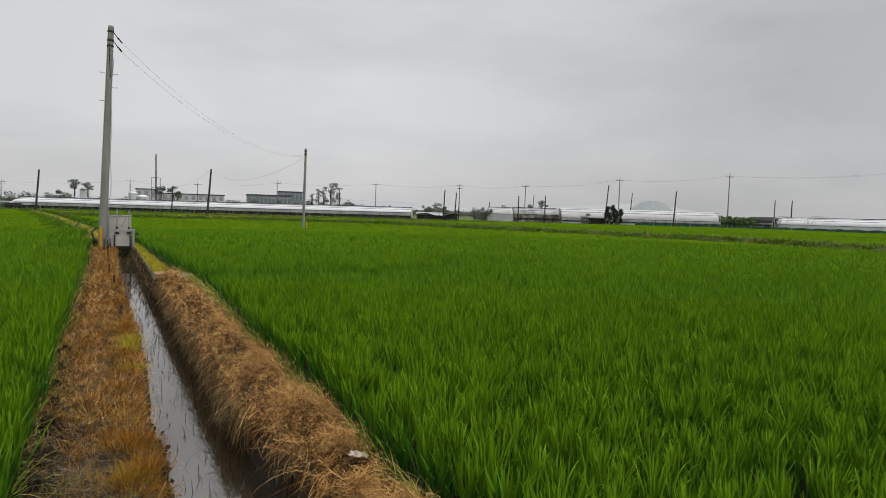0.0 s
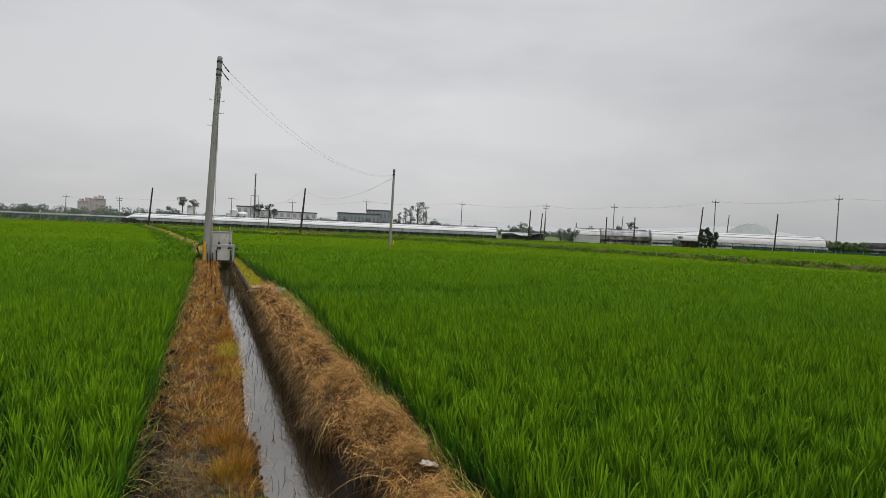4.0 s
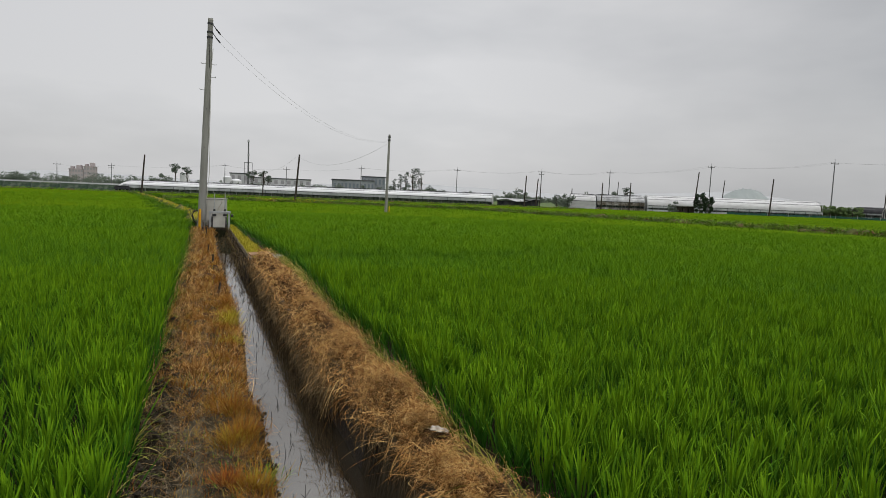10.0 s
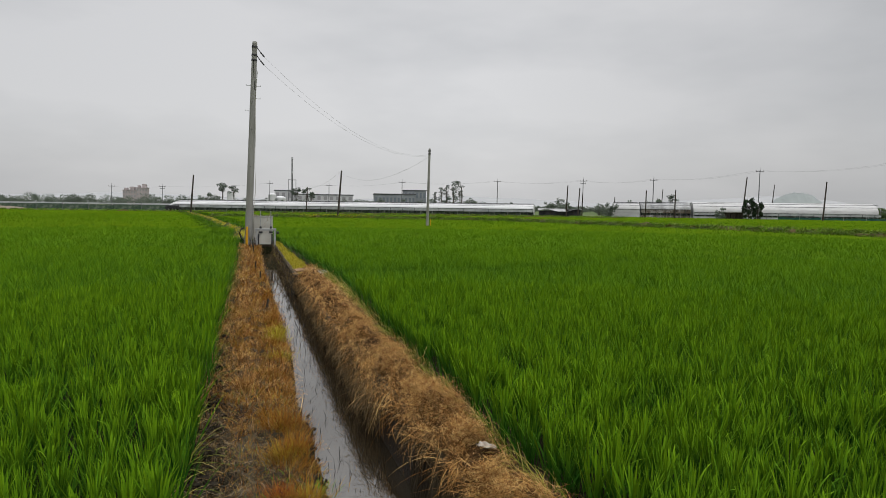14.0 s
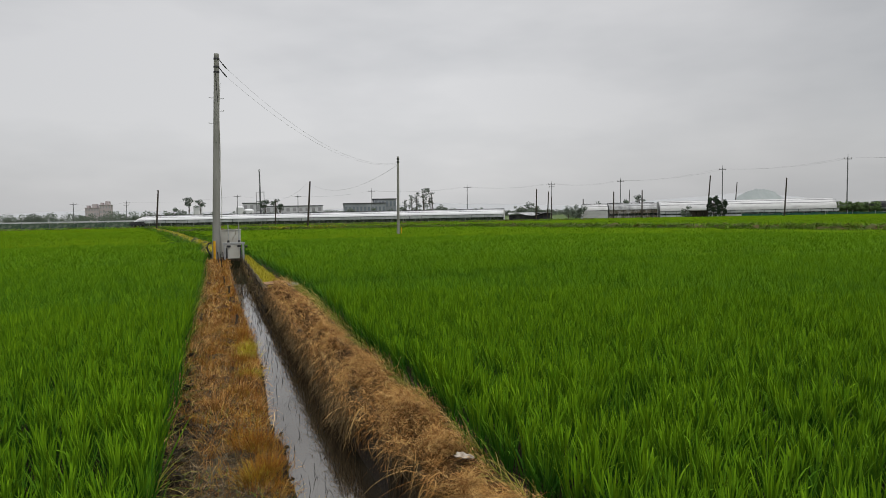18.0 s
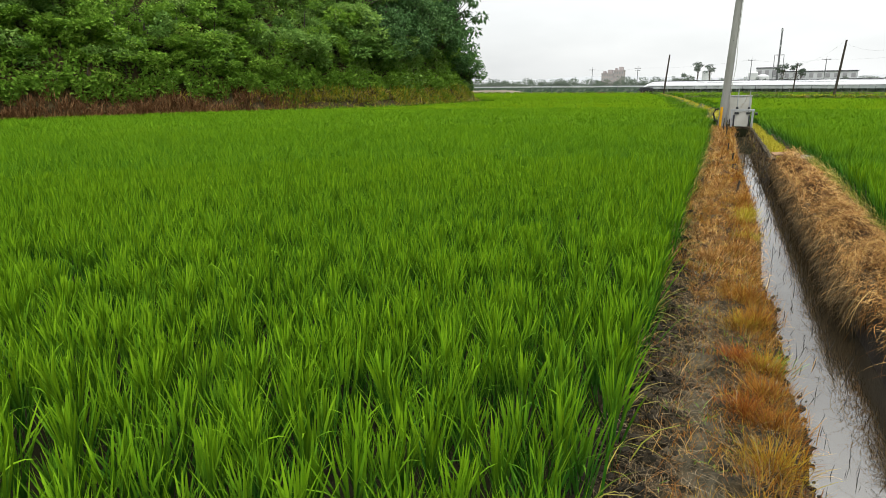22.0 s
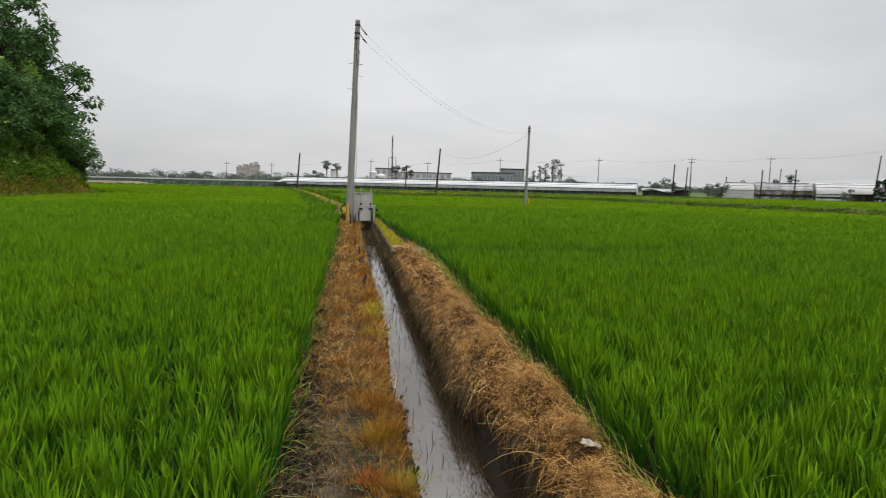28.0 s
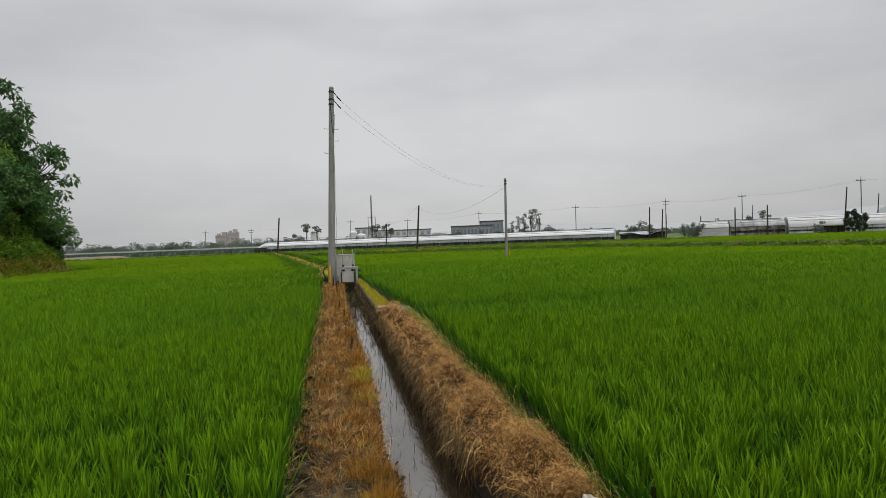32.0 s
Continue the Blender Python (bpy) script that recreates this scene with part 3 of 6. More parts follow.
gy = np.concatenate([[-1500, -600, -200, -80, -40, -20, -12], np.arange(-8, 0.6, 0.1), np.arange(0.6, 5.2, 0.026), np.arange(5.2, 8, 0.09), np.arange(8, 28.2, 0.16), [29, 32, 40, 55, 80, 110, 150, 220, 350, 600, 1000, 1800, 3200]])
GU, GY = np.meshgrid(gu, gy)
GX = ditch_x(GY) + GU
GZ = ground_z(GX, GY)
nu, ny = len(gu), len(gy)
idx = np.arange(nu * ny).reshape(ny, nu)
quads = np.stack([idx[:-1, :-1], idx[:-1, 1:], idx[1:, 1:], idx[1:, :-1]], -1).reshape(-1, 4)
me = np_mesh("ground", np.stack([GX, GY, GZ], -1).reshape(-1, 3), quads)
for m in (SOIL, MUD, FAR_LAND, SILT, DUG):
    me.materials.append(m)
fcx = GX.ravel()[quads].mean(1)
fcy = GY.ravel()[quads].mean(1)
fu = fcx - ditch_x(fcy)
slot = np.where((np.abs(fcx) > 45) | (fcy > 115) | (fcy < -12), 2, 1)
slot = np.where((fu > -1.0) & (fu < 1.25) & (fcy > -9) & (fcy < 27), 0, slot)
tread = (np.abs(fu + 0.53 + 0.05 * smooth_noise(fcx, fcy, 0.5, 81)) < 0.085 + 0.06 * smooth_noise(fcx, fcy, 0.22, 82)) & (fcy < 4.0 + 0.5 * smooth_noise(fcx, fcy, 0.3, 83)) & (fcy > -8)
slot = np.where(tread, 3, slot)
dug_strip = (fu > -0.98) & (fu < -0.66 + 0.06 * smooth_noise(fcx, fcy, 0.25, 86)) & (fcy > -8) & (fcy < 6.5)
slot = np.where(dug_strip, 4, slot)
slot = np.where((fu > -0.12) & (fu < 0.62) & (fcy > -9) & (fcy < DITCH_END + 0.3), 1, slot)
me.polygons.foreach_set("material_index", slot.astype(np.int32))
ground = mesh_part("ground", me, None)
tagged(ground, "bare soil path and wet paddy ground with grassland beyond", "ground", kind="structure")

# concrete channel along the ditch: wall pieces each side, joint by joint
channel = thing("channel", "damp concrete irrigation channel with a crumbling rim", "channel", kind="structure")


def channel_wall(u0, u1, z0, z1, y0, y1, lean=0.0):
    bm = bmesh.new()
    n = 9
    rows = []
    for i in range(n):
        y = y0 + (y1 - y0) * i / (n - 1)
        x = float(ditch_x(y))
        chip = 0.012 * math.sin(i * 2.7 + y0 * 3) + 0.008 * math.sin(i * 5.1)
        rows.append([bm.verts.new((x + a, y, b)) for a, b in ((u0, z0), (u1, z0), (u1 + lean, z1 + chip), (u0 + lean + 0.012, z1 + chip), (u0 + lean, z1 - 0.014 + chip))])
    for a, b in zip(rows, rows[1:]):
        for k in range(5):
            bm.faces.new((a[k], a[(k + 1) % 5], b[(k + 1) % 5], b[k]))
    bm.faces.new(rows[0])
    bm.faces.new(rows[-1])
    bmesh.ops.recalc_face_normals(bm, faces=bm.faces)
    return bm


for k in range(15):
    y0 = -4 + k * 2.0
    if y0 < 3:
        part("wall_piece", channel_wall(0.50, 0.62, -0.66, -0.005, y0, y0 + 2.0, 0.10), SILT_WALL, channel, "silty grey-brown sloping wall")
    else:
        part("wall_piece", channel_wall(0.50, 0.62, -0.66, -0.005, y0, y0 + 1.994, 0.10) if y0 < 5 else channel_wall(0.52 if y0 < 14 else 0.46, 0.59 if y0 < 14 else 0.52, -0.66, -0.05 if y0 < 14 else 0.0, y0 + 0.006, min(y0 + 1.994, DITCH_END), 0.02), SHADED_WET_CONCRETE, channel)
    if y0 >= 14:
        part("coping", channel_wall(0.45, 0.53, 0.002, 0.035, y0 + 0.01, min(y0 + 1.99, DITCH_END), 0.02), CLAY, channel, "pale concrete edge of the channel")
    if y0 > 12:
        part("wall_piece", channel_wall(-0.15, -0.09, -0.66, -0.06, y0 + 0.006, min(y0 + 1.994, DITCH_END)), SHADED_WET_CONCRETE, channel)

# water
ys = np.linspace(-7, 19.8, 60)
us = np.linspace(-0.24, 0.58, 6)
WU, WY = np.meshgrid(us, ys)
wi = np.arange(WU.size).reshape(WU.shape)
wq = np.stack([wi[:-1, :-1], wi[:-1, 1:], wi[1:, 1:], wi[1:, :-1]], -1).reshape(-1, 4)
water = mesh_part("water", np_mesh("water", np.stack([ditch_x(WY) + WU, WY, np.full_like(WU, -0.40)], -1).reshape(-1, 3), wq), WATER)
tagged(water, "still murky ditch water reflecting the grey sky", "water", kind="structure")
# ---- rice crops ----
EYE = (0.25, 0.0)


def canopy_height(x, y):
    """How tall the rice stands: soft swells and one lower strip across the field beyond the bank."""
    h = 0.44 + 0.012 * smooth_noise(x, y, 7.0, 5) + 0.010 * smooth_noise(x, y, 1.3, 6)
    line = 11.3 + 0.16 * np.maximum(x - 4.5, 0) * 2.2
    h = h - np.where((x > 0.5) & (x < 16), 0.13 * np.exp(-((y - line - 0.55) / 0.5) ** 2) * (0.55 + 0.45 * smooth_noise(x, y, 1.2, 9)), 0)
    return np.clip(h, 0.2, 0.6)


def hills(inside, r0, r1, step, jitter=0.34):
    """Planted tufts between two distances, on a shaken grid in rows along the ditch."""
    n = int(r1 / step) + 2
    a = (np.arange(-n, n + 1)) * step
    X, Y = np.meshgrid(a, a)
    X, Y = X.ravel(), Y.ravel()
    X = X + rng.uniform(-jitter, jitter, X.size) * step - 0.052 * Y
    Y = Y + rng.uniform(-jitter, jitter, Y.size) * step
    r = np.hypot(X - EYE[0], Y - EYE[1])
    b = np.degrees(np.arctan2(X - EYE[0], Y - EYE[1]))
    keep = (r >= r0) & (r < r1) & (b > -70) & (b < 74) | (r < min(r1, 3.2)) & (r >= r0) & (Y > -2.5)
    keep &= inside(X, Y) & (rng.uniform(0, 1, X.size) > (0.08 if r1 < 20 else 0.0))
    return X[keep], Y[keep]


def tufts(x, y, count, width, segs, spread, z0=-0.06, tall=1.0, uneven=0.15, lay=0.0):
    """Blades of the rice tufts at x, y."""
    N = len(x)
    h = np.repeat(canopy_height(x, y) * rng.uniform(0.97 - uneven, 0.97 + uneven, N) * np.where(rng.uniform(0, 1, N) < 0.10, 0.77, 1.0), count)
    bx, by = np.repeat(x, count), np.repeat(y, count)
    M = N * count
    az = rng.uniform(0, 2 * np.pi, M)
    rad = np.abs(rng.normal(0, spread, M))
    # leaves leave the stems at different heights; a few come from the foot
    foot = np.where(rng.uniform(0, 1, M) < 0.10, 0.0, rng.uniform(0.24, 0.76, M)) * (h - z0)
    base = np.stack([bx + np.cos(az) * rad, by + np.sin(az) * rad, z0 + foot], -1)
    elev = np.radians(rng.normal(81, 8, M) - lay).clip(0.6, 1.57)
    sag = np.where(rng.uniform(0, 1, M) < 0.06, rng.uniform(0.25, 0.8, M), np.abs(rng.normal(0.05, 0.08, M)))
    length = np.maximum((h - z0) - foot, 0.12) * rng.uniform(1.08 - 2.2 * uneven, 1.10, M) * tall
    return blades(base, az + rng.normal(0, 0.6, M), elev, length, sag, width * rng.uniform(0.7, 1.3, M), segs)


def canopy(inside, r0, r1, step, drop, name):
    """The closed leaf surface seen low over the field, just under the tips."""
    n = int(r1 / step) + 2
    a = np.arange(-n, n + 1) * step
    X, Y = np.meshgrid(a, a)
    ok = inside(X, Y) & inside(X + 0.7, Y) & inside(X - 0.7, Y) & (np.hypot(X - EYE[0], Y - EYE[1]) > r0) & (Y > -2)
    Z = canopy_height(X, Y) - np.interp(np.hypot(X, Y), [7, 12, 20, 40], [0.38, 0.30, 0.21, drop]) + 0.02 * smooth_noise(X, Y, step * 1.7, 11)
    i = np.arange(X.size).reshape(X.shape)
    full = ok[:-1, :-1] & ok[:-1, 1:] & ok[1:, 1:] & ok[1:, :-1]
    q = np.stack([i[:-1, :-1], i[:-1, 1:], i[1:, 1:], i[1:, :-1]], -1)[full]
    used, inv = np.unique(q, return_inverse=True)
    v = np.stack([X, Y, Z], -1).reshape(-1, 3)[used]
    return v, inv.reshape(-1, 4)


def rice_crop(inside, label, near):
    crop = thing("rice_crop", label, "rice field", kind="stuff")
    sets = []
    if near:
        for r0, r1, step, count, width, segs, spread, uneven in ((0.0, 5.0, 0.15, 40, 0.0116, 4, 0.027, 0.10), (5.0, 10, 0.155, 36, 0.0122, 2, 0.034, 0.07), (10, 19, 0.20, 42, 0.0155, 1, 0.055, 0.06), (19, 36, 0.33, 38, 0.023, 1, 0.13, 0.05)):
            x, y = hills(inside, r0, r1, step)
            if len(x):
                sets.append(tufts(x, y, count, width, segs, spread, uneven=uneven, tall=1.0 if r0 < 10 else 1.06, lay=5.0 if r0 < 5 else 6.0 if r0 < 10 else 18.0 if r0 < 19 else 24.0))
        # the fields go on at the walker's back
        a = np.arange(-13, 13.01, 0.2)
        X, Y = (m.ravel() + rng.uniform(-0.09, 0.09, m.size) for m in np.meshgrid(a, np.arange(-6.8, 6, 0.2)))
        r, b = np.hypot(X - EYE[0], Y - EYE[1]), np.degrees(np.arctan2(X - EYE[0], Y - EYE[1]))
        seen = (b > -70) & (b < 74) | (r < 3.2) & (Y > -2.5)
        back = inside(X, Y) & ~seen
        sets.append(tufts(X[back], Y[back], 26, 0.022, 1, 0.06, lay=12.0))
    x, y = hills(inside, 36, 78, 0.72)
    if len(x):
        sets.append(tufts(x, y, 24, 0.045, 1, 0.30, uneven=0.05, tall=1.08, lay=25.0))
    x, y = hills(inside, 78, 150, 1.5)
    if len(x):
        sets.append(tufts(x, y, 22, 0.08, 1, 0.55, uneven=0.05, tall=1.08, lay=25.0))
    v, q, t = join_blades(sets)
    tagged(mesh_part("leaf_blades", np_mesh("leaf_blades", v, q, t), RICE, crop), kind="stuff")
    v, q = canopy(inside, 7.0, 150, 0.8, 0.14, "canopy")
    tagged(mesh_part("leaf_canopy", np_mesh("leaf_canopy", v, q), RICE_SHEET, crop), kind="stuff")


def edge_leaves(n, u_mid, lean, y0, y1, label):
    """Yellowed lower leaves that droop from the edge of the rice over bare ground."""
    y = rng.uniform(y0, y1, n)
    x = ditch_x(y) + u_mid(y) + rng.normal(0, 0.04, n)
    az = np.radians(rng.normal(lean, 45, n))
    v, q, t = blades(np.stack([x, y, rng.uniform(-0.05, 0.08, n)], -1), az, np.radians(rng.normal(52, 14, n)), rng.uniform(0.13, 0.36, n), np.abs(rng.normal(0.75, 0.35, n)), 0.006 + 0.0004 * y, 4)
    tagged(mesh_part("drooping_leaves", np_mesh("drooping_leaves", v, q, t), EDGE_LEAF), label, "rice leaves", kind="stuff")


EDGE_LEAF = leafy("yellowed_rice_leaf", [(0.0, (0.035, 0.075, 0.008)), (0.35, (0.12, 0.16, 0.02)), (0.65, (0.26, 0.23, 0.05)), (1.0, (0.40, 0.32, 0.13))], through=0.15, rough=0.8, spec=0.0, patch=0.2)
edge_leaves(420, lambda y: PATH_L - 0.02 + 0 * y, 0, 0.8, 16, "yellowed rice leaves drooping over the path edge")
edge_leaves(2600, lambda y: right_edge(y) + 0.0, 180, 1.0, 15, "yellowed rice leaves drooping onto the straw bank")
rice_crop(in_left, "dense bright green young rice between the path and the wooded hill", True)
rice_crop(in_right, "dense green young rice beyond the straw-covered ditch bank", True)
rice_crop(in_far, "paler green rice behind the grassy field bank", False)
# ---- straw, dry grass and weeds along the ditch ----


def ragged(n, y0, y1, edge_lo, edge_hi):
    y = rng.uniform(y0, y1, n)
    k = rng.uniform(0, 1, n)
    return ditch_x(y) + edge_lo(y) * (1 - k) + edge_hi(y) * k, y


def mound(u, y):
    """How high the cut straw lies over the bank."""
    return (0.03 + 0.125 * np.exp(-((u - 0.73) / 0.16) ** 2)) * (1 + 0.6 * smooth_noise(u * 1.0, y, 0.8, 21))


def lying(x, y, z, length, width, elev_mid, elev_var, segs=2, az=None, sag=(0.15, 0.15), curl=0.0):
    n = len(x)
    a = rng.uniform(0, 2 * np.pi, n) if az is None else az
    e = np.radians(rng.normal(elev_mid, elev_var, n))
    return blades(np.stack([x, y, z], -1), a, e, length * rng.uniform(0.5, 1.4, n), np.abs(rng.normal(sag[0], sag[1], n)), width * rng.uniform(0.6, 1.4, n), segs, taper=0.45, curl=rng.normal(0, curl, n) if curl else None)


def straw_edge(y):
    """Where the straw ends over the water."""
    return interp(y, [(0, 0.50), (2.5, 0.47), (3.6, 0.43), (4.4, 0.34), (6, 0.36), (14.3, 0.40)])


bank_straw = thing("straw_mat", "thick mat of cut tan straw drying on the ditch bank", "straw", kind="stuff")
# the body of the mat: tangled straws in heaps, thick along the crown, thin and trodden towards the rice
sets = []
for y0, y1, n, w, ln in ((-6.5, 0.6, 14000, 0.008, 0.2), (0.6, 4.2, 160000, 0.0022, 0.088), (4.2, 8, 76000, 0.0032, 0.115), (8, 14.3, 26000, 0.0075, 0.2)):
    x, y = ragged(n, y0, y1, lambda t: np.where(t < 2.6, 0.54, np.where(t < 4.5, 0.59, 0.64)), lambda t: right_edge(t) + 0.02)
    u = x - ditch_x(y)
    x = x + np.clip((0.85 - u) / 0.25, 0, 1) * 0.06 * smooth_noise(0 * y, y, 0.6, 48)
    heap = smooth_noise(x, y, 0.42, 30) + 0.7 * smooth_noise(x, y, 0.17, 36)
    dens = np.exp(-((u - 0.73) / 0.14) ** 2) * np.clip(0.72 + 0.5 * heap, 0.08, 1.2) + 0.022
    pocket = smooth_noise(x, y, 0.26, 46) + 0.6 * smooth_noise(x, y, 0.11, 47)
    keep = (rng.uniform(0, 1, n) < dens * np.interp(y, [2.0, 4.5], [0.46, 0.68]) * np.clip((0.95 - u) / 0.12, 0.07, 1)) & (pocket > -0.50 + rng.normal(0, 0.22, n)) & (np.hypot(x - 1.35, y - 3.19) > 0.11)
    x, y, u, heap = x[keep], y[keep], u[keep], heap[keep]
    crown = np.exp(-((u - 0.74) / 0.22) ** 2)
    z = np.maximum(ground_z(x, y), -0.02) + (mound(u, y) + 0.075 * crown * np.clip(heap, -0.7, 1.1)) * rng.uniform(0, 1, len(x)) ** 0.6
    az = np.where(u < 0.74, np.sign(rng.normal(0, 1, len(x))) * np.pi / 2 + rng.normal(0, 1.1, len(x)), np.pi + 1.6 * smooth_noise(x, y, 0.3, 31) + rng.normal(0, 1.5, len(x)))
    lift = np.where(rng.uniform(0, 1, len(x)) < 0.25, 24.0, 2.0) * np.clip(crown * 1.3, 0.15, 1)
    e = np.radians(lift + rng.normal(0, 16, len(x)))
    sets.append(blades(np.stack([x, y, z], -1), az, e, ln * rng.uniform(0.3, 1.3, len(x)), np.abs(rng.normal(0.25, 0.3, len(x))), w * rng.uniform(0.6, 1.6, len(x)), 4, taper=0.35, curl=rng.normal(0, 1.6, len(x))))
# straws that hang over the channel, in bunches
for y0, y1, n, w in ((0.6, 3.6, 700, 0.0026), (3.6, 8, 2600, 0.0034), (8, 14.3, 3000, 0.006)):
    x, y = ragged(n, y0, y1, lambda t: straw_edge(t) + 0.10, lambda t: straw_edge(t) + 0.28)
    keep = rng.uniform(0, 1, n) < np.clip(0.15 + 1.3 * smooth_noise(x * 0, y, 0.30, 32), 0.03, 1)
    x, y = x[keep], y[keep]
    z = rng.uniform(-0.10, 0.11, len(x)) * np.clip((y - 3) / 1.2, 0, 1) + 0.03
    az = np.radians(rng.normal(185, 48, len(x)))
    sets.append(lying(x, y, z, 0.16, w, 0, 34, 5, az=az, sag=(0.75, 0.45), curl=0.9))
# bunches that spill over the top of the wall, some bright straw, some dark stalks
spill = []
for k in range(72):
    yb = float(rng.uniform(1.0, 7.5))
    n = int(rng.integers(20, 75))
    y = yb + rng.normal(0, 0.055, n)
    x = ditch_x(y) + float(np.interp(yb, [2.4, 5], [0.63, 0.57])) + rng.normal(0.02, 0.04, n)
    z = 0.02 + 0.05 * np.abs(rng.normal(0, 1, n))
    az = np.radians(rng.normal(float(rng.normal(180, 34)), 42, n))
    dest = spill if k % 5 < 2 else sets
    dest.append(lying(x, y, z, float(rng.uniform(0.07, 0.16)), 0.0028 + 0.0003 * yb, float(rng.uniform(-25, 20)), 26, 5, az=az, sag=(0.75, 0.45), curl=1.3))
# long stray stalks arching over the water
n = 300
x, y = ragged(n, 1.2, 12, lambda t: straw_edge(t) + 0.12, lambda t: straw_edge(t) + 0.25)
sets.append(lying(x, y, 0.07 + 0 * x, 0.30, 0.0028, 20, 18, 6, az=np.radians(rng.normal(185, 45, n)), sag=(0.8, 0.35), curl=0.5))
v, q, t = join_blades(sets)
tagged(mesh_part("straws", np_mesh("straws", v, q, t), STRAW, bank_straw), kind="stuff")
# dark roots and stalks under the overhang, strands added as lip shade, trodden litter towards the rice
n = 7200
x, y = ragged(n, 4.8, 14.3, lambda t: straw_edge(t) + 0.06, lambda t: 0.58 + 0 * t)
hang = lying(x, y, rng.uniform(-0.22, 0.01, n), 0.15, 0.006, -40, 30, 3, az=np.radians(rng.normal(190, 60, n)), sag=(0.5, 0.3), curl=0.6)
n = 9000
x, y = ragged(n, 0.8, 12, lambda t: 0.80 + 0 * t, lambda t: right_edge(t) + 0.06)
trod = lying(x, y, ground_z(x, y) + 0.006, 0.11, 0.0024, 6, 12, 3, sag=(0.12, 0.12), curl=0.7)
# dark strands that stand in for the shadow under the lip
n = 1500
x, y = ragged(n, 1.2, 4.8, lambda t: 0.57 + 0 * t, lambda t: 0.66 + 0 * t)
lip_shade_strands = lying(x, y, rng.uniform(-0.10, 0.03, n), 0.10, 0.003, -35, 30, 3, az=np.radians(rng.normal(185, 60, n)), sag=(0.5, 0.3), curl=0.9)
v, q, t = join_blades([hang, trod, lip_shade_strands] + spill)
tagged(mesh_part("dark_stalks", np_mesh("dark_stalks", v, q, t), LITTER, bank_straw), kind="stuff")
# the packed layer below, its colour darkened as the shade between the straws
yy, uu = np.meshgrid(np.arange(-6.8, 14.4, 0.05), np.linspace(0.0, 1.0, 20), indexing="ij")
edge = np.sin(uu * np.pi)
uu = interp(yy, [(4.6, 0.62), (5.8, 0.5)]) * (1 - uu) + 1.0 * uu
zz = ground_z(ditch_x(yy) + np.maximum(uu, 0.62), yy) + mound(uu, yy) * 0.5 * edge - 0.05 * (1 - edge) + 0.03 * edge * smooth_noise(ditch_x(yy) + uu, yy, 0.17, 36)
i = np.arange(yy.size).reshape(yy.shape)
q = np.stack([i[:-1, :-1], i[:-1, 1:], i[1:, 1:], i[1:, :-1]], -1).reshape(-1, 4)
SHADED_STRAW = surface("shaded_packed_straw", [(0.25, (0.012, 0.007, 0.004)), (0.5, (0.045, 0.025, 0.011)), (0.75, (0.12, 0.066, 0.026))], scale=6.0, rough=0.95, bump=1.0, bump_scale=60.0, spec=0.05, fine=0.7)
mesh_part("shaded_underlayer", np_mesh("shaded_underlayer", np.stack([ditch_x(yy) + uu, yy, zz], -1).reshape(-1, 3), q), SHADED_STRAW, bank_straw)

# dry grass standing and lying on the path
PALE_LITTER = leafy("pale_straw_litter", [(0.0, (0.020, 0.015, 0.009)), (0.35, (0.060, 0.045, 0.026)), (0.7, (0.15, 0.116, 0.070)), (1.0, (0.33, 0.265, 0.175))], through=0.0, rough=0.85, patch=0.2)
path_grass = thing("dry_path_grass", "dead orange and tan grass tufts along the path", "dry grass", kind="stuff")
sets, rust_sets, brown_sets = [], [], []
for y0, y1, n, w in ((-6.5, 0.8, 14000, 0.006), (0.8, 4.5, 80000, 0.0020), (4.5, 10, 44000, 0.0034), (10, 25, 28000, 0.0085)):
    x, y = ragged(n, y0, y1, lambda t: PATH_L + 0 * t, lambda t: -0.12 + lip(t))
    u = x - ditch_x(y)
    cover = np.clip((y - 3.9) / 1.0, 0.0, 1)
    bare = np.clip(0.5 + 0.9 * smooth_noise(x, y, 0.55, 33), 0, 1)
    edgeband = np.exp(-((u + 0.25 + 0.05 * smooth_noise(0 * y, y, 0.7, 87)) / (0.11 + 0.03 * smooth_noise(0 * y, y, 0.4, 88))) ** 4)
    leftband = np.exp(-((u + 0.74) / 0.12) ** 2)
    dens = cover * (0.25 + 0.6 * bare) + (1 - cover) * (0.5 * edgeband * np.clip(0.55 + 1.3 * smooth_noise(x, y, 0.33, 89), 0.10, 1) + 0.06 * leftband + 0.09)
    keep = rng.uniform(0, 1, n) < dens
    x, y, u = x[keep], y[keep], u[keep]
    z = ground_z(x, y) - 0.01
    tone = rng.uniform(0, 1, len(x)) - 0.25 * (1 - cover[keep]) + 0.35 * smooth_noise(x, y, 0.5, 37) - 0.4 * np.exp(-((u + 0.28) / 0.2) ** 2)
    dark = rng.uniform(0, 1, len(x)) < np.clip(np.interp(y, [3.5, 5.0], [0.42, 0.14]) + 0.75 * np.exp(-((u + 0.82) / 0.13) ** 2) + 0.3 * smooth_noise(x, y, 0.4, 40), 0.03, 0.85) * np.interp(y, [4, 8], [1, 0.45])
    rusty = (tone < np.interp(y, [4, 9], [0.5, 0.32])) & ~dark
    tan = ~rusty & ~dark
    for sel, dest, ln, em in ((rusty, rust_sets, 0.10, 60), (tan, sets, 0.14, 34), (dark, brown_sets, 0.11, 28)):
        az = 2.5 * smooth_noise(x[sel], y[sel], 0.4, 38) + rng.normal(0, 1.2, sel.sum())
        dest.append(lying(x[sel], y[sel], z[sel], ln, w, em, 24, 4, az=az, sag=(0.45, 0.35), curl=0.8))
v, q, t = join_blades(sets)
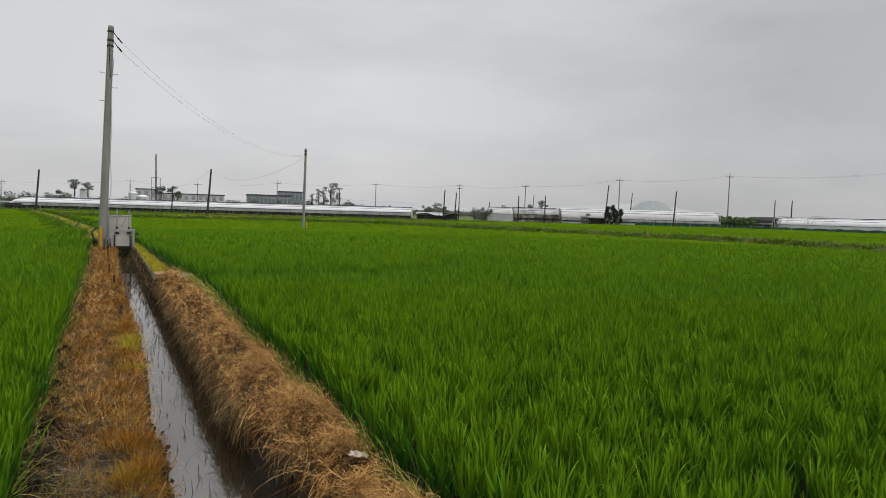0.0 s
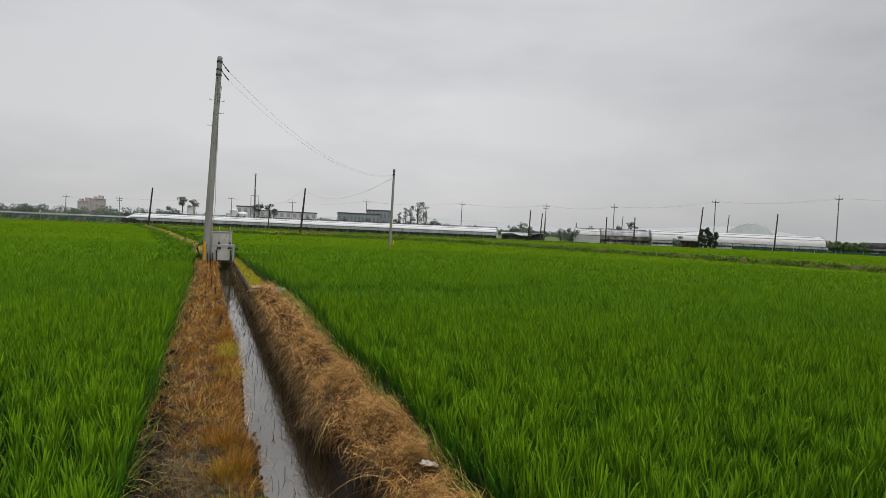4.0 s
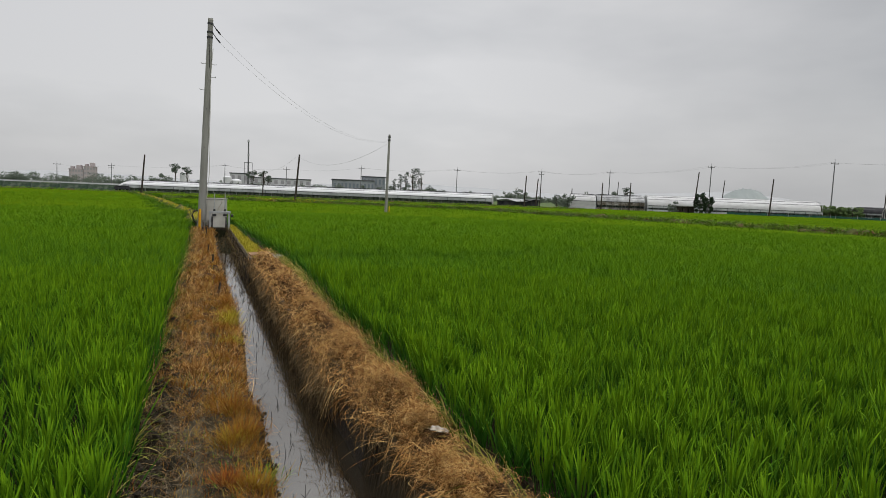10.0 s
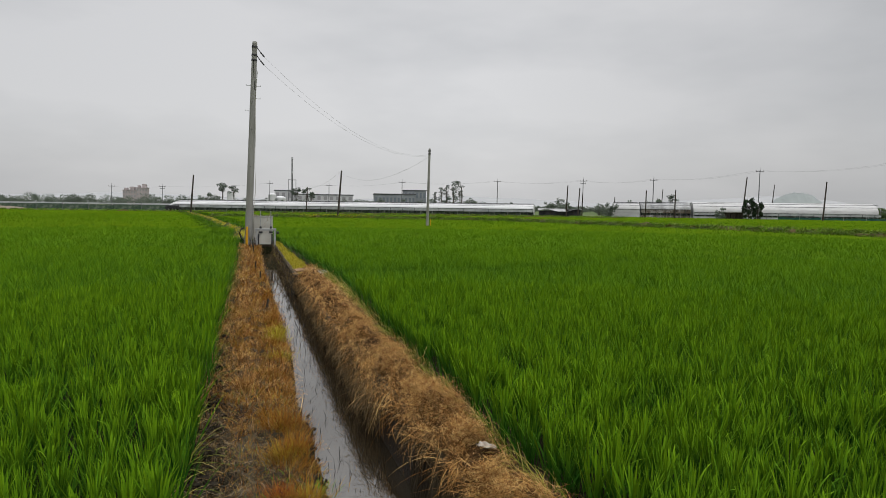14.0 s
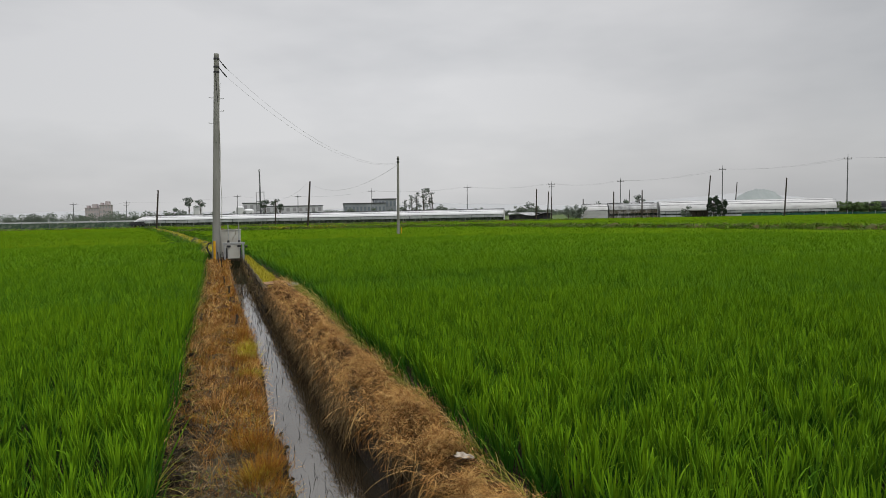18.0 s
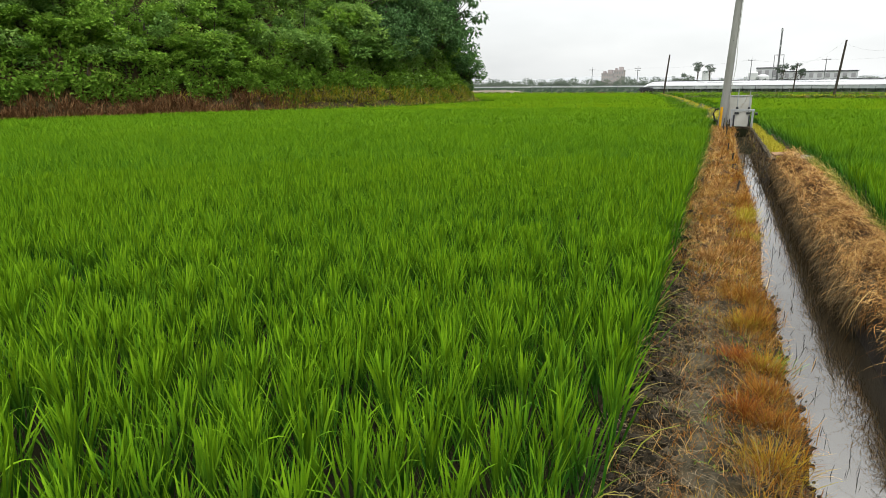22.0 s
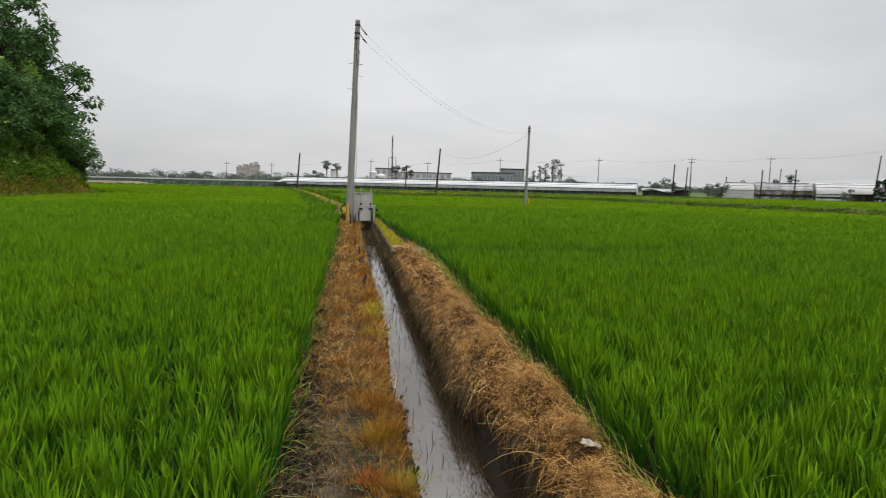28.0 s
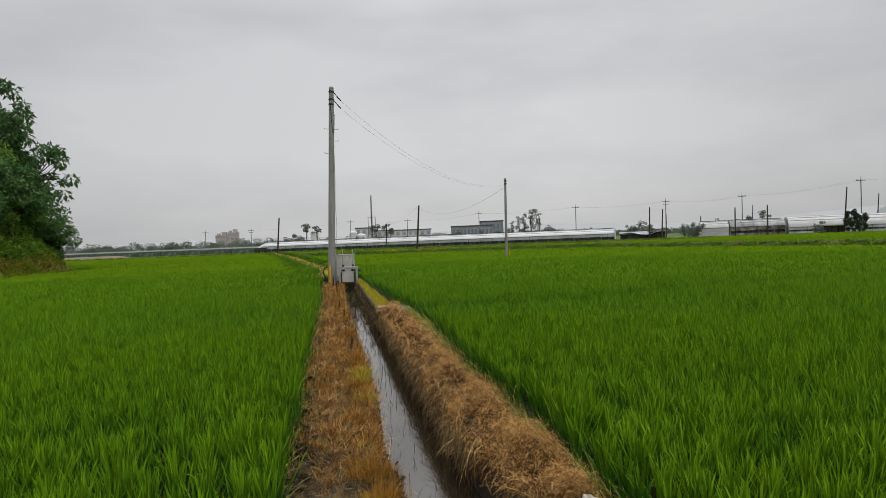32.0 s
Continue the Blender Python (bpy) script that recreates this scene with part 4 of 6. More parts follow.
tagged(mesh_part("dry_stems", np_mesh("dry_stems", v, q, t), STRAW, path_grass), kind="stuff")
v, q, t = join_blades(rust_sets)
tagged(mesh_part("rusty_blades", np_mesh("rusty_blades", v, q, t), RUST, path_grass), kind="stuff")
v, q, t = join_blades(brown_sets)
tagged(mesh_part("rotted_blades", np_mesh("rotted_blades", v, q, t), LITTER, path_grass), kind="stuff")
# thin green sprouts coming through
n = 1500
x, y = ragged(n, 1.0, 6, lambda t: -0.75 + 0 * t, lambda t: -0.2 + 0 * t)
keep = smooth_noise(x, y, 0.45, 44) > 0.25
x, y = x[keep], y[keep]
tagged(mesh_part("green_sprouts", np_mesh("green_sprouts", *lying(x, y, ground_z(x, y), 0.05, 0.004, 45, 20, 2, sag=(0.3, 0.2))), MEADOW, path_grass), kind="stuff")
# straw litter trodden into the bare soil, thickest along the rice
n = 26000
x, y = ragged(n, 0.7, 6.5, lambda t: PATH_L - 0.06 + 0 * t, lambda t: -0.18 + 0 * t)
u = x - ditch_x(y)
keep = rng.uniform(0, 1, n) < np.clip(0.5 * np.exp(-((u + 0.66) / 0.12) ** 2) * (1 + smooth_noise(x, y, 0.3, 41)) + 0.10 + 0.4 * smooth_noise(x, y, 0.35, 39), 0.04, 1)
x, y = x[keep], y[keep]
lit = lying(x, y, ground_z(x, y) + 0.008, 0.10, 0.0027, 9, 14, 2, sag=(0.12, 0.12), curl=0.4)
tagged(mesh_part("trodden_litter", np_mesh("trodden_litter", *lit), PALE_LITTER, path_grass), kind="stuff")
# crumbs of dark dug earth along the rice
crumbs = []
ico = bmesh.new()
bmesh.ops.create_icosphere(ico, subdivisions=1, radius=1.0)
ico_v = np.array([tuple(v.co) for v in ico.verts])
ico_f = np.array([[v.index for v in f.verts] for f in ico.faces])
ico.free()
for k in range(5200):
    y = float(rng.uniform(0.8, 6.5))
    u = float(-0.79 + rng.normal(0, 0.075))
    c = np.array([float(ditch_x(y)) + u, y, 0.0])
    c[2] = float(ground_z(np.array([c[0]]), np.array([y]))[0])
    s = float(0.004 + 0.024 * rng.uniform() ** 4)
    crumbs.append((ico_v * s * (1 + 0.3 * rng.normal(0, 1, (len(ico_v), 1))) * np.array([1, 1, 0.7]) + c, ico_f))
cv, cf = merge(crumbs)

def weed_tuft(y, u, n, height, material, label, name="weed_tuft", r=0.07):
    ob = thing(name, label, "grass tuft", "tufts on the path", at=(float(ditch_x(y)) + u, y, float(ground_z(np.array([ditch_x(y) + u]), np.array([y]))[0])))
    a = rng.uniform(0, 2 * np.pi, n)
    rr = np.abs(rng.normal(0, r, n))
    base = np.stack([np.cos(a) * rr, np.sin(a) * rr, np.full(n, -0.015)], -1)
    v, q, t = blades(base, a + rng.normal(0, 0.5, n), np.radians(rng.normal(64, 14, n)), height * rng.uniform(0.5, 1.3, n), np.abs(rng.normal(0.3, 0.25, n)), np.full(n, 0.0034 if y < 5 else 0.004), 3)
    tagged(mesh_part("foliage", np_mesh("foliage", v, q, t), material, ob), kind="stuff")


for y, u, n, h, m, lab in (
        (7.2, -0.23, 240, 0.17, OCHRE, "bright yellow grass tuft at the ditch edge"), (7.55, -0.20, 170, 0.14, OCHRE, "bright yellow grass tuft at the ditch edge"),
        (6.3, -0.22, 140, 0.12, OCHRE, "small yellow grass tuft at the ditch edge"), (8.4, -0.20, 200, 0.18, RUST, "rust-red dry grass tuft at the ditch edge"),
        (2.05, -0.27, 230, 0.14, TUFT, "yellow-green grass tuft on the path edge"), (2.5, -0.36, 260, 0.11, RED_TUFT, "rust-red grass tuft beside the ditch"), (2.42, -0.24, 220, 0.12, RUST, "rust-coloured grass tuft beside the ditch"), (2.68, -0.27, 220, 0.11, RUST, "rust-coloured grass tuft beside the ditch"),
        (3.08, -0.39, 200, 0.10, RED_TUFT, "rust-red grass tuft beside the ditch"), (3.05, -0.24, 200, 0.12, TUFT, "yellow-green grass tuft beside the ditch"), (3.2, -0.19, 90, 0.08, MEADOW, "small green grass tuft at the water's edge"), (3.62, -0.34, 220, 0.14, TUFT, "orange-yellow grass tuft beside the ditch"), (3.75, -0.24, 180, 0.13, RUST, "rust-coloured grass tuft beside the ditch"),
        (4.2, -0.32, 240, 0.16, RUST, "tall rust-coloured grass tuft beside the ditch"), (5.2, -0.55, 260, 0.19, STRAW, "tall dry tan grass tuft on the path"),
        (5.6, -0.35, 240, 0.18, STRAW, "tall dry tan grass tuft on the path"), (9.6, -0.45, 200, 0.18, STRAW, "dry tan grass tuft on the path"),
        (1.6, -0.30, 180, 0.13, TUFT, "yellow-orange grass tuft on the path edge"), (10.4, -0.25, 200, 0.2, RUST, "rust-red dry grass tuft at the ditch edge")):
    weed_tuft(y, u, n * 2 if y < 5 else n, h, m, lab)

# crumbled black earth along the water's edge
CLOD = surface("wet_black_earth", [(0.3, (0.009, 0.0075, 0.005)), (0.7, (0.038, 0.031, 0.021))], scale=9.0, rough=0.85, spec=0.08, bump=0.8, bump_scale=40.0)
clods = []
for k in range(1200):
    y = float(rng.choice([1.5, 1.9, 2.3, 2.55, 3.1, 3.7, 4.4, 5.0, 6.2, 6.9, 7.3, 8.1, 8.8, 10.5]) + rng.normal(0, 0.16))
    s = float(0.004 + 0.014 * rng.uniform() ** 2)
    bm = bmesh.new()
    bmesh.ops.create_icosphere(bm, subdivisions=1, radius=s)
    c = Vector((float(ditch_x(y)) - 0.125 + float(lip(np.array([y]))[0]) + float(rng.normal(0, 0.015)), y, float(rng.uniform(-0.4, -0.04))))
    vs = np.array([tuple(v.co * (1 + 0.35 * float(rng.normal())) + c) for v in bm.verts])
    fs = np.array([[v.index for v in f.verts] for f in bm.faces])
    bm.free()
    clods.append((vs, fs))
vs, fs = merge(clods + [(cv, cf)])
earth_edge = mesh_part("earth_clods", np_mesh("earth_clods", vs, tris=fs, smooth=False), CLOD)
tagged(earth_edge, "wet black earth clods along the water's edge", "earth", kind="stuff")

# dark stems standing in the water
n = 600
y = 1.6 + 12.5 * rng.uniform(0, 1, n) ** 0.85
x = ditch_x(y) + rng.uniform(-0.06, 0.36, n)
v, q, t = blades(np.stack([x, y, np.full(n, -0.44)], -1), rng.uniform(0, 6.28, n), np.radians(rng.normal(72, 16, n)), rng.uniform(0.05, 0.16, n), np.abs(rng.normal(0.15, 0.15, n)), 0.0035 + 0.0005 * y, 3)
reeds = mesh_part("water_stems", np_mesh("water_stems", v, q, t), SHADE)
tagged(reeds, "thin dark dead stems standing in the ditch water", "stems", kind="stuff")

# roots and dead sticks down the channel wall and in the silt before the sluice
n = 1100
y = rng.uniform(14.0, 24.3, n)
side = rng.uniform(0, 1, n) < 0.6
x = ditch_x(y) + np.where(side, rng.uniform(0.33, 0.50, n), rng.uniform(-0.06, 0.42, n) - np.where(y < 20.5, 0.04, 0))
z = np.where(side, rng.uniform(-0.38, 0.03, n), np.where(y < 20, -0.40, -0.33))
v, q, t = lying(x, y, z, 0.24, 0.011, 25, 38, 4, sag=(0.4, 0.35), curl=1.2)
sticks = mesh_part("dead_sticks", np_mesh("dead_sticks", v, q, t), LITTER)
tagged(sticks, "tangle of dead sticks and roots in the channel", "sticks", kind="stuff")

# yellow-green grass strip where the straw ends
n = 7500
y = rng.uniform(14.2, 25.4, n)
k = rng.uniform(0, 1, n)
x = ditch_x(y) + 0.47 * (1 - k) + (right_edge(y) - 0.04) * k
v, q, t = lying(x, y, ground_z(x, y), 0.10, 0.013, 55, 20, 2, sag=(0.3, 0.2))
strip = mesh_part("yellow_grass_strip", np_mesh("yellow_grass_strip", v, q, t), OCHRE)
tagged(strip, "short yellow-green grass on the far ditch bank", "grass", kind="stuff")

# a fallen cardboard sheet and boards where the straw ends
bm = bmesh.new()
box(bm, -0.22, 0.22, -0.12, 0.12, 0.0, 0.025, 0.006)
board = part("board", bm, surface("weathered_board", [(0.3, (0.16, 0.095, 0.05)), (0.7, (0.28, 0.19, 0.12))], scale=8, rough=0.9, stretch=(0.4, 3, 1)), None)
board.matrix_world = pose(0.70, 13.95, 0.13, 6, -4, 14)
tagged(board, "weathered brown board lying on the ditch bank", "board")
bm = bmesh.new()
box(bm, -0.2, 0.2, -0.12, 0.12, 0.0, 0.02, 0.005)
slab = part("slab", bm, CONCRETE, None)
slab.matrix_world = pose(0.98, 13.85, 0.10, 8, 6, -22)
tagged(slab, "pale broken slab on the ditch bank", "slab")

# a crumpled scrap of white plastic on the straw
g = 15
sx, sy = np.meshgrid(np.linspace(-1, 1, g), np.linspace(-1, 1, g))
shape = 0.5 + 0.5 * np.cos(sx * 1.3)
px = sx * 0.062
py = sy * 0.024 * shape * (1 - 0.35 * sx) + 0.010 * sx ** 2
pz = 0.014 + 0.016 * np.abs(sy) * shape + 0.004 * np.sin(sx * 7 + sy * 4) + 0.012 * sx
i = np.arange(g * g).reshape(g, g)
q = np.stack([i[:-1, :-1], i[:-1, 1:], i[1:, 1:], i[1:, :-1]], -1).reshape(-1, 4)
scrap = mesh_part("plastic_scrap", np_mesh("plastic_scrap", np.stack([px, py, pz], -1).reshape(-1, 3), q), PAPER)
so = scrap.modifiers.new("thickness", "SOLIDIFY")
so.thickness = 0.004
scrap.matrix_world = pose(1.36, 3.16, 0.165, 10, 8, -52)
tagged(scrap, "crumpled white plastic scrap lying on straw", "litter")


# grassy levees between the fields
def levee(points, width, height, n, material, label, long=0.22, wide=0.03, clumps=False):
    ob = thing("levee", label, "field levee", kind="structure")
    p = np.array(points, float)
    seg = np.hypot(*np.diff(p[:, :2], axis=0).T)
    s = np.concatenate([[0], np.cumsum(seg)])
    t = np.linspace(0, s[-1], max(24, int(s[-1] / 0.4)))
    cx, cy = np.interp(t, s, p[:, 0]), np.interp(t, s, p[:, 1])
    tx, ty = np.gradient(cx), np.gradient(cy)
    ln = np.hypot(tx, ty)
    nx, ny_ = -ty / ln, tx / ln
    cross = np.linspace(-1, 1, 13)
    hz = np.interp(np.abs(cross), [0, 0.35, 0.7, 1], [1.0, 0.93, 0.6, -0.15])
    wob = smooth_noise(cx, cy, 2.5, 41)
    V = np.stack([cx[:, None] + nx[:, None] * cross * width / 2, cy[:, None] + ny_[:, None] * cross * width / 2, hz[None] * height * (1 + 0.18 * wob[:, None])], -1)
    V[..., 2] += 0.22 * height * (smooth_noise(V[..., 0], V[..., 1], 1.1, 93) + 0.7 * smooth_noise(V[..., 0], V[..., 1], 0.6, 94)) * (hz > 0)[None]
    i = np.arange(V.shape[0] * 13).reshape(-1, 13)
    q = np.stack([i[:-1, :-1], i[:-1, 1:], i[1:, 1:], i[1:, :-1]], -1).reshape(-1, 4)
    mesh_part("earth_ridge", np_mesh("earth_ridge", V.reshape(-1, 3), q), surface("levee_earth", [(0.3, (0.02, 0.035, 0.006)), (0.52, (0.045, 0.055, 0.013)), (0.75, (0.10, 0.06, 0.03))], scale=0.9, rough=0.95, bump=0.9, bump_scale=5.0), ob)
    k = rng.uniform(0, t[-1], n)
    o = rng.normal(0, 0.5, n).clip(-1.1, 1.1)
    bx = np.interp(k, t, cx) + np.interp(k, t, nx) * o * width / 2
    by = np.interp(k, t, cy) + np.interp(k, t, ny_) * o * width / 2
    lump = np.clip(0.55 + 0.9 * smooth_noise(bx, by, 1.4, 91), 0.05, 1.3)
    keep = rng.uniform(0, 1, n) < lump * np.clip(1.15 - 0.5 * (np.hypot(bx, by) < 60) * (bx > 24) * (smooth_noise(bx, by, 5.0, 92) > 0.0), 0.3, 1)
    bx, by, o = bx[keep], by[keep], o[keep]
    bz = height * np.interp(np.abs(o), [0, 0.35, 0.7, 1], [0.95, 0.9, 0.55, -0.1])
    v, q, tt = lying(bx, by, bz, long, wide, 48, 24, 2, sag=(0.4, 0.3))
    tagged(mesh_part("grass_cover", np_mesh("grass_cover", v, q, tt), material, ob), kind="stuff")
    if clumps:
        # heaps of cut and bent grass in a ragged row down the slope
        fans = []
        for row, (mid, step) in enumerate(((0.35, 0.62), (0.72, 0.5), (-0.1, 0.9))):
            k = np.arange(0.3, t[-1], step)
            k = k + rng.uniform(-0.35, 0.35, len(k)) * step
            oo = mid + rng.normal(0, 0.10, len(k))
            fx = np.interp(k, t, cx) + np.interp(k, t, nx) * oo * width / 2
            fy = np.interp(k, t, cy) + np.interp(k, t, ny_) * oo * width / 2
            fz = height * np.interp(np.abs(oo), [0, 0.35, 0.7, 1], [0.95, 0.9, 0.55, -0.1])
            near = (np.hypot(fx, fy) < 75) & (smooth_noise(fx, fy, 1.9, 95) + 0.6 * smooth_noise(fx, fy, 0.8, 96) < np.interp(fy, [12, 22, 45], [-0.5, 0.2, 0.9]))
            m = 64
            fx, fy, fz = (np.repeat(c[near], m) for c in (fx, fy, fz))
            a = rng.uniform(0, 2 * np.pi, len(fx))
            r = np.abs(rng.normal(0, 0.16, len(fx)))
            fans.append(lying(fx + np.cos(a) * r, fy + np.sin(a) * r, fz + 0.16 - 0.5 * r, 0.24, wide * 0.6, 30, 25, 2, az=a, sag=(0.7, 0.3)))
        v, q, tt = join_blades(fans)
        tagged(mesh_part("grass_heaps", np_mesh("grass_heaps", v, q, tt), HEAP, ob, "pale yellow-green heaps of cut grass"), kind="stuff")
        left = (bx > 2) & (bx < 10) & (rng.uniform(0, 1, len(bx)) < 0.4)
        v, q, tt = lying(bx[left], by[left], bz[left] + 0.04, long, wide, 50, 20, 2, sag=(0.4, 0.3))
        tagged(mesh_part("yellow_grass", np_mesh("yellow_grass", v, q, tt), OCHRE, ob, "yellow grass end of the bank"), kind="stuff")
    if height > 0.4:
        dry = smooth_noise(bx, by, 1.9, 95) + 0.6 * smooth_noise(bx, by, 0.8, 96) > (0.35 if not clumps else np.interp(by, [12, 22, 45], [-0.5, 0.2, 0.8]))
        v, q, tt = lying(bx[dry], by[dry], bz[dry] + 0.03, long * 0.9, wide, 18, 18, 2, sag=(0.3, 0.2))
        tagged(mesh_part("dry_grass", np_mesh("dry_grass", v, q, tt), BROWN_WEED, ob, "dry brown grass patches"), kind="stuff")


levee([(-1.3, 25.9, 0), (-1.87, 34, 0), (-3.5, 43.9, 0), (-6.9, 66.2, 0), (-14.6, 108.8, 0)], 0.75, 0.26, 9000, OCHRE, "narrow levee overgrown with yellow grass", 0.16, 0.03)
levee([(34.6, -12, 0), (34.5, 0, 0), (33.5, 18, 0), (32.3, 30, 0), (28.5, 40, 0), (25.5, 50, 0), (22.5, 58.6, 0), (10, 66, 0), (-6.9, 70, 0)], 2.2, 0.45, 64000, MEADOW, "rough mown grass bank between two rice fields", 0.26, 0.06, True)
levee([(-14.6, 110, 0), (8, 99, 0), (30, 93, 0), (52, 88, 0)], 1.4, 0.42, 12000, MEADOW, "grassy levee in front of the long greenhouse", 0.3, 0.06)
levee([(-75, 118, 0), (-40, 113, 0), (-14.6, 110, 0)], 1.4, 0.42, 11000, MEADOW, "low grassy levee at the end of the rice field", 0.3, 0.06)

# a length of grey pipe dropped on the bank
v, q = tube([(0, 0, 0), (0.4, 0.02, 0.01), (0.85, 0.0, 0.0)], 0.075, 14)
pipe = mesh_part("pipe", np_mesh("pipe", v, q), DARK_METAL)
pipe.modifiers.new("thickness", "SOLIDIFY").thickness = 0.012
pipe.matrix_world = pose(32.5, 16.3, 0.47, 0, 7, -62) @ Matrix.Diagonal((0.8, 0.75, 0.75, 1))
tagged(pipe, "short length of dark pipe lying on the bank", "pipe")
# ---- the concrete pole with its pump control box ----
PB, PT = Vector((-1.055, 25.0, -0.1)), Vector((-0.77, 25.0, 7.62))
main = thing("utility_pole", "tall grey concrete utility pole beside the ditch", "utility pole")


def along(h):
    return PB.lerp(PT, (h + 0.1) / 7.72)


hs = np.linspace(-0.1, 7.62, 18)
pts = [along(h) for h in hs]
rad = np.interp(hs, [0, 7.6], [0.145, 0.092])
v, q = tube([tuple(p) for p in pts], rad, 20)
shaft = mesh_part("shaft", np_mesh("shaft", v, q), POLE_GREY, main)
bm = bmesh.new()
rod(bm, along(7.615), along(7.68), 0.094, 0.085, 18)
part("cap", bm, CONCRETE, main, "rounded concrete cap")
for h in (7.49, 7.19, 7.0):
    bm = bmesh.new()
    rod(bm, along(h - 0.03), along(h + 0.03), 0.108, 0.108, 18)
    part("band", bm, DARK_METAL, main, "dark steel pole band")
for k, (h, side) in enumerate(((6.05, -1), (6.03, 1), (5.57, 1), (5.1, -1), (4.4, -1), (3.0, -1))):
    c = along(h)
    bm = bmesh.new()
    if k < 4:
        rod(bm, c + Vector((side * 0.09, 0, 0)), c + Vector((side * 0.26, -0.01, 0.0)), 0.011, 0.011, 8)
        rod(bm, c + Vector((side * 0.255, -0.01, 0)), c + Vector((side * 0.262, -0.01, 0.035)), 0.011, 0.011, 8)
        part("step_bolt", bm, STEEL, main, "steel climbing bolt")
    else:
        rod(bm, c + Vector((0, -0.10, 0)), c + Vector((0, -0.14, 0)), 0.02, 0.014, 10)
        part("bolt_hole_plug", bm, DARK_METAL, main)
for h, o in ((7.46, 0.0), (7.16, -0.1)):
    c = along(h)
    a = c + Vector((0.10, 0, 0))
    bm = bmesh.new()
    rod(bm, a, a + Vector((0.12, 0.02, -0.16)), 0.016, 0.016, 8)
    part("hook", bm, DARK_METAL, main, "dark steel hook")
    bm = bmesh.new()
    e = a + Vector((0.12, 0.02, -0.16))
    for j in range(4):
        f = e + Vector((0.034, 0.038, -0.032)) * j
        rod(bm, f, f + Vector((0.026, 0.03, -0.024)), 0.030 - 0.004 * (j % 2), 0.022, 10)
    part("insulator", bm, DARK_METAL, main, "dark ribbed strain insulator")
cab = [tuple(along(h) + Vector((0.118 + 0.10 * math.exp(-((h - 2.2) / 0.8) ** 2) + 0.02 * math.sin(h * 2), -0.06, 0))) for h in np.linspace(6.6, 0.9, 30)]
v, q = tube(cab, 0.012, 6)
mesh_part("cable", np_mesh("cable", v, q), BOX_PAINT, main, "pale grey cable running down the pole")
cab = [tuple(along(h) + Vector((0.02 - 0.07 * math.sin(h), -0.13 + 0.005 * h, 0))) for h in np.linspace(7.0, 5.9, 8)]
v, q = tube(cab, 0.012, 6)
mesh_part("cable", np_mesh("cable", v, q), RUBBER, main, "short black cable loop")
v, q = tube([(-1.10, 24.80, 0.0), (-1.095, 24.80, 0.35), (-1.09, 24.81, 0.72)], 0.045, 12)
mesh_part("cable_guard", np_mesh("cable_guard", v, q), YELLOW, main, "orange-yellow plastic guard")
hose = [(-1.2, 24.9, 0.66), (-1.3, 24.85, 0.62), (-1.36, 24.82, 0.48), (-1.3, 24.8, 0.3), (-1.2, 24.8, 0.2), (-1.22, 24.8, 0.05)]
v, q = tube(hose, 0.032, 8)
mesh_part("hose", np_mesh("hose", v, q), RUBBER, main, "coiled black hose")

cabinet = thing("control_cabinet", "pale grey pump control cabinet on a steel frame over the ditch", "control box", at=(0, 0, 0))
bm = bmesh.new()
box(bm, -0.90, -0.15, 25.12, 25.36, 0.10, 1.09, 0.012)
part("cabinet_body", bm, BOX_PAINT, cabinet)
bm = bmesh.new()
box(bm, -0.92, -0.13, 25.09, 25.40, 1.095, 1.125, 0.008)
part("cabinet_roof", bm, BOX_PAINT, cabinet)
bm = bmesh.new()
box(bm, -0.86, -0.19, 25.098, 25.116, 0.16, 1.05, 0.006)
door = part("cabinet_door", bm, BOX_PAINT, cabinet)
bm = bmesh.new()
box(bm, -0.235, -0.205, 25.07, 25.096, 0.55, 0.67, 0.006)
part("handle", bm, DARK_METAL, door)
gate = thing("sluice_gate", "grey steel sluice gate with a white panel across the ditch", "sluice gate")
bm = bmesh.new()
box(bm, -0.63, -0.20, 24.58, 24.62, 0.06, 0.55, 0.006)
part("gate_panel", bm, BOX_PAINT, gate, "white painted gate plate")
for x0, x1 in ((-0.76, -0.69), (-0.10, -0.03)):
    bm = bmesh.new()
    box(bm, x0, x1, 24.56, 24.66, -0.06 if x1 < -0.5 else -0.02, 0.66, 0.008)
    part("frame_post", bm, STEEL, gate)
bm = bmesh.new()
box(bm, -0.78, -0.01, 24.55, 24.67, 0.58, 0.66, 0.008)
part("crossbeam", bm, STEEL, gate, "galvanised crossbeam")
for x in (-0.58, -0.205):
    bm = bmesh.new()
    rod(bm, (x, 24.6, 0.62), (x, 24.6, 1.33), 0.018, 0.018, 10)
    part("lifting_screw", bm, STEEL, gate, "threaded steel lifting rod")
    bm = bmesh.new()
    rod(bm, (x, 24.6, 0.66), (x, 24.6, 0.74), 0.045, 0.035, 12)
    part("screw_nut", bm, DARK_METAL, gate)
    bm = bmesh.new()
    box(bm, x - 0.07, x + 0.07, 24.54, 24.575, 0.48, 0.555, 0.008)
    part("bracket", bm, DARK_METAL, gate, "black bracket")
for x in (-0.655, -0.165):
    bm = bmesh.new()
    box(bm, x - 0.025, x + 0.025, 24.54, 24.57, 0.08, 0.46, 0.006)
    part("guide_rail", bm, DARK_METAL, gate, "black guide rail")
bm = bmesh.new()
rod(bm, (0.0, 24.6, 0.5), (0.09, 24.6, 0.5), 0.05, 0.05, 12)
part("crank_hub", bm, DARK_METAL, gate)
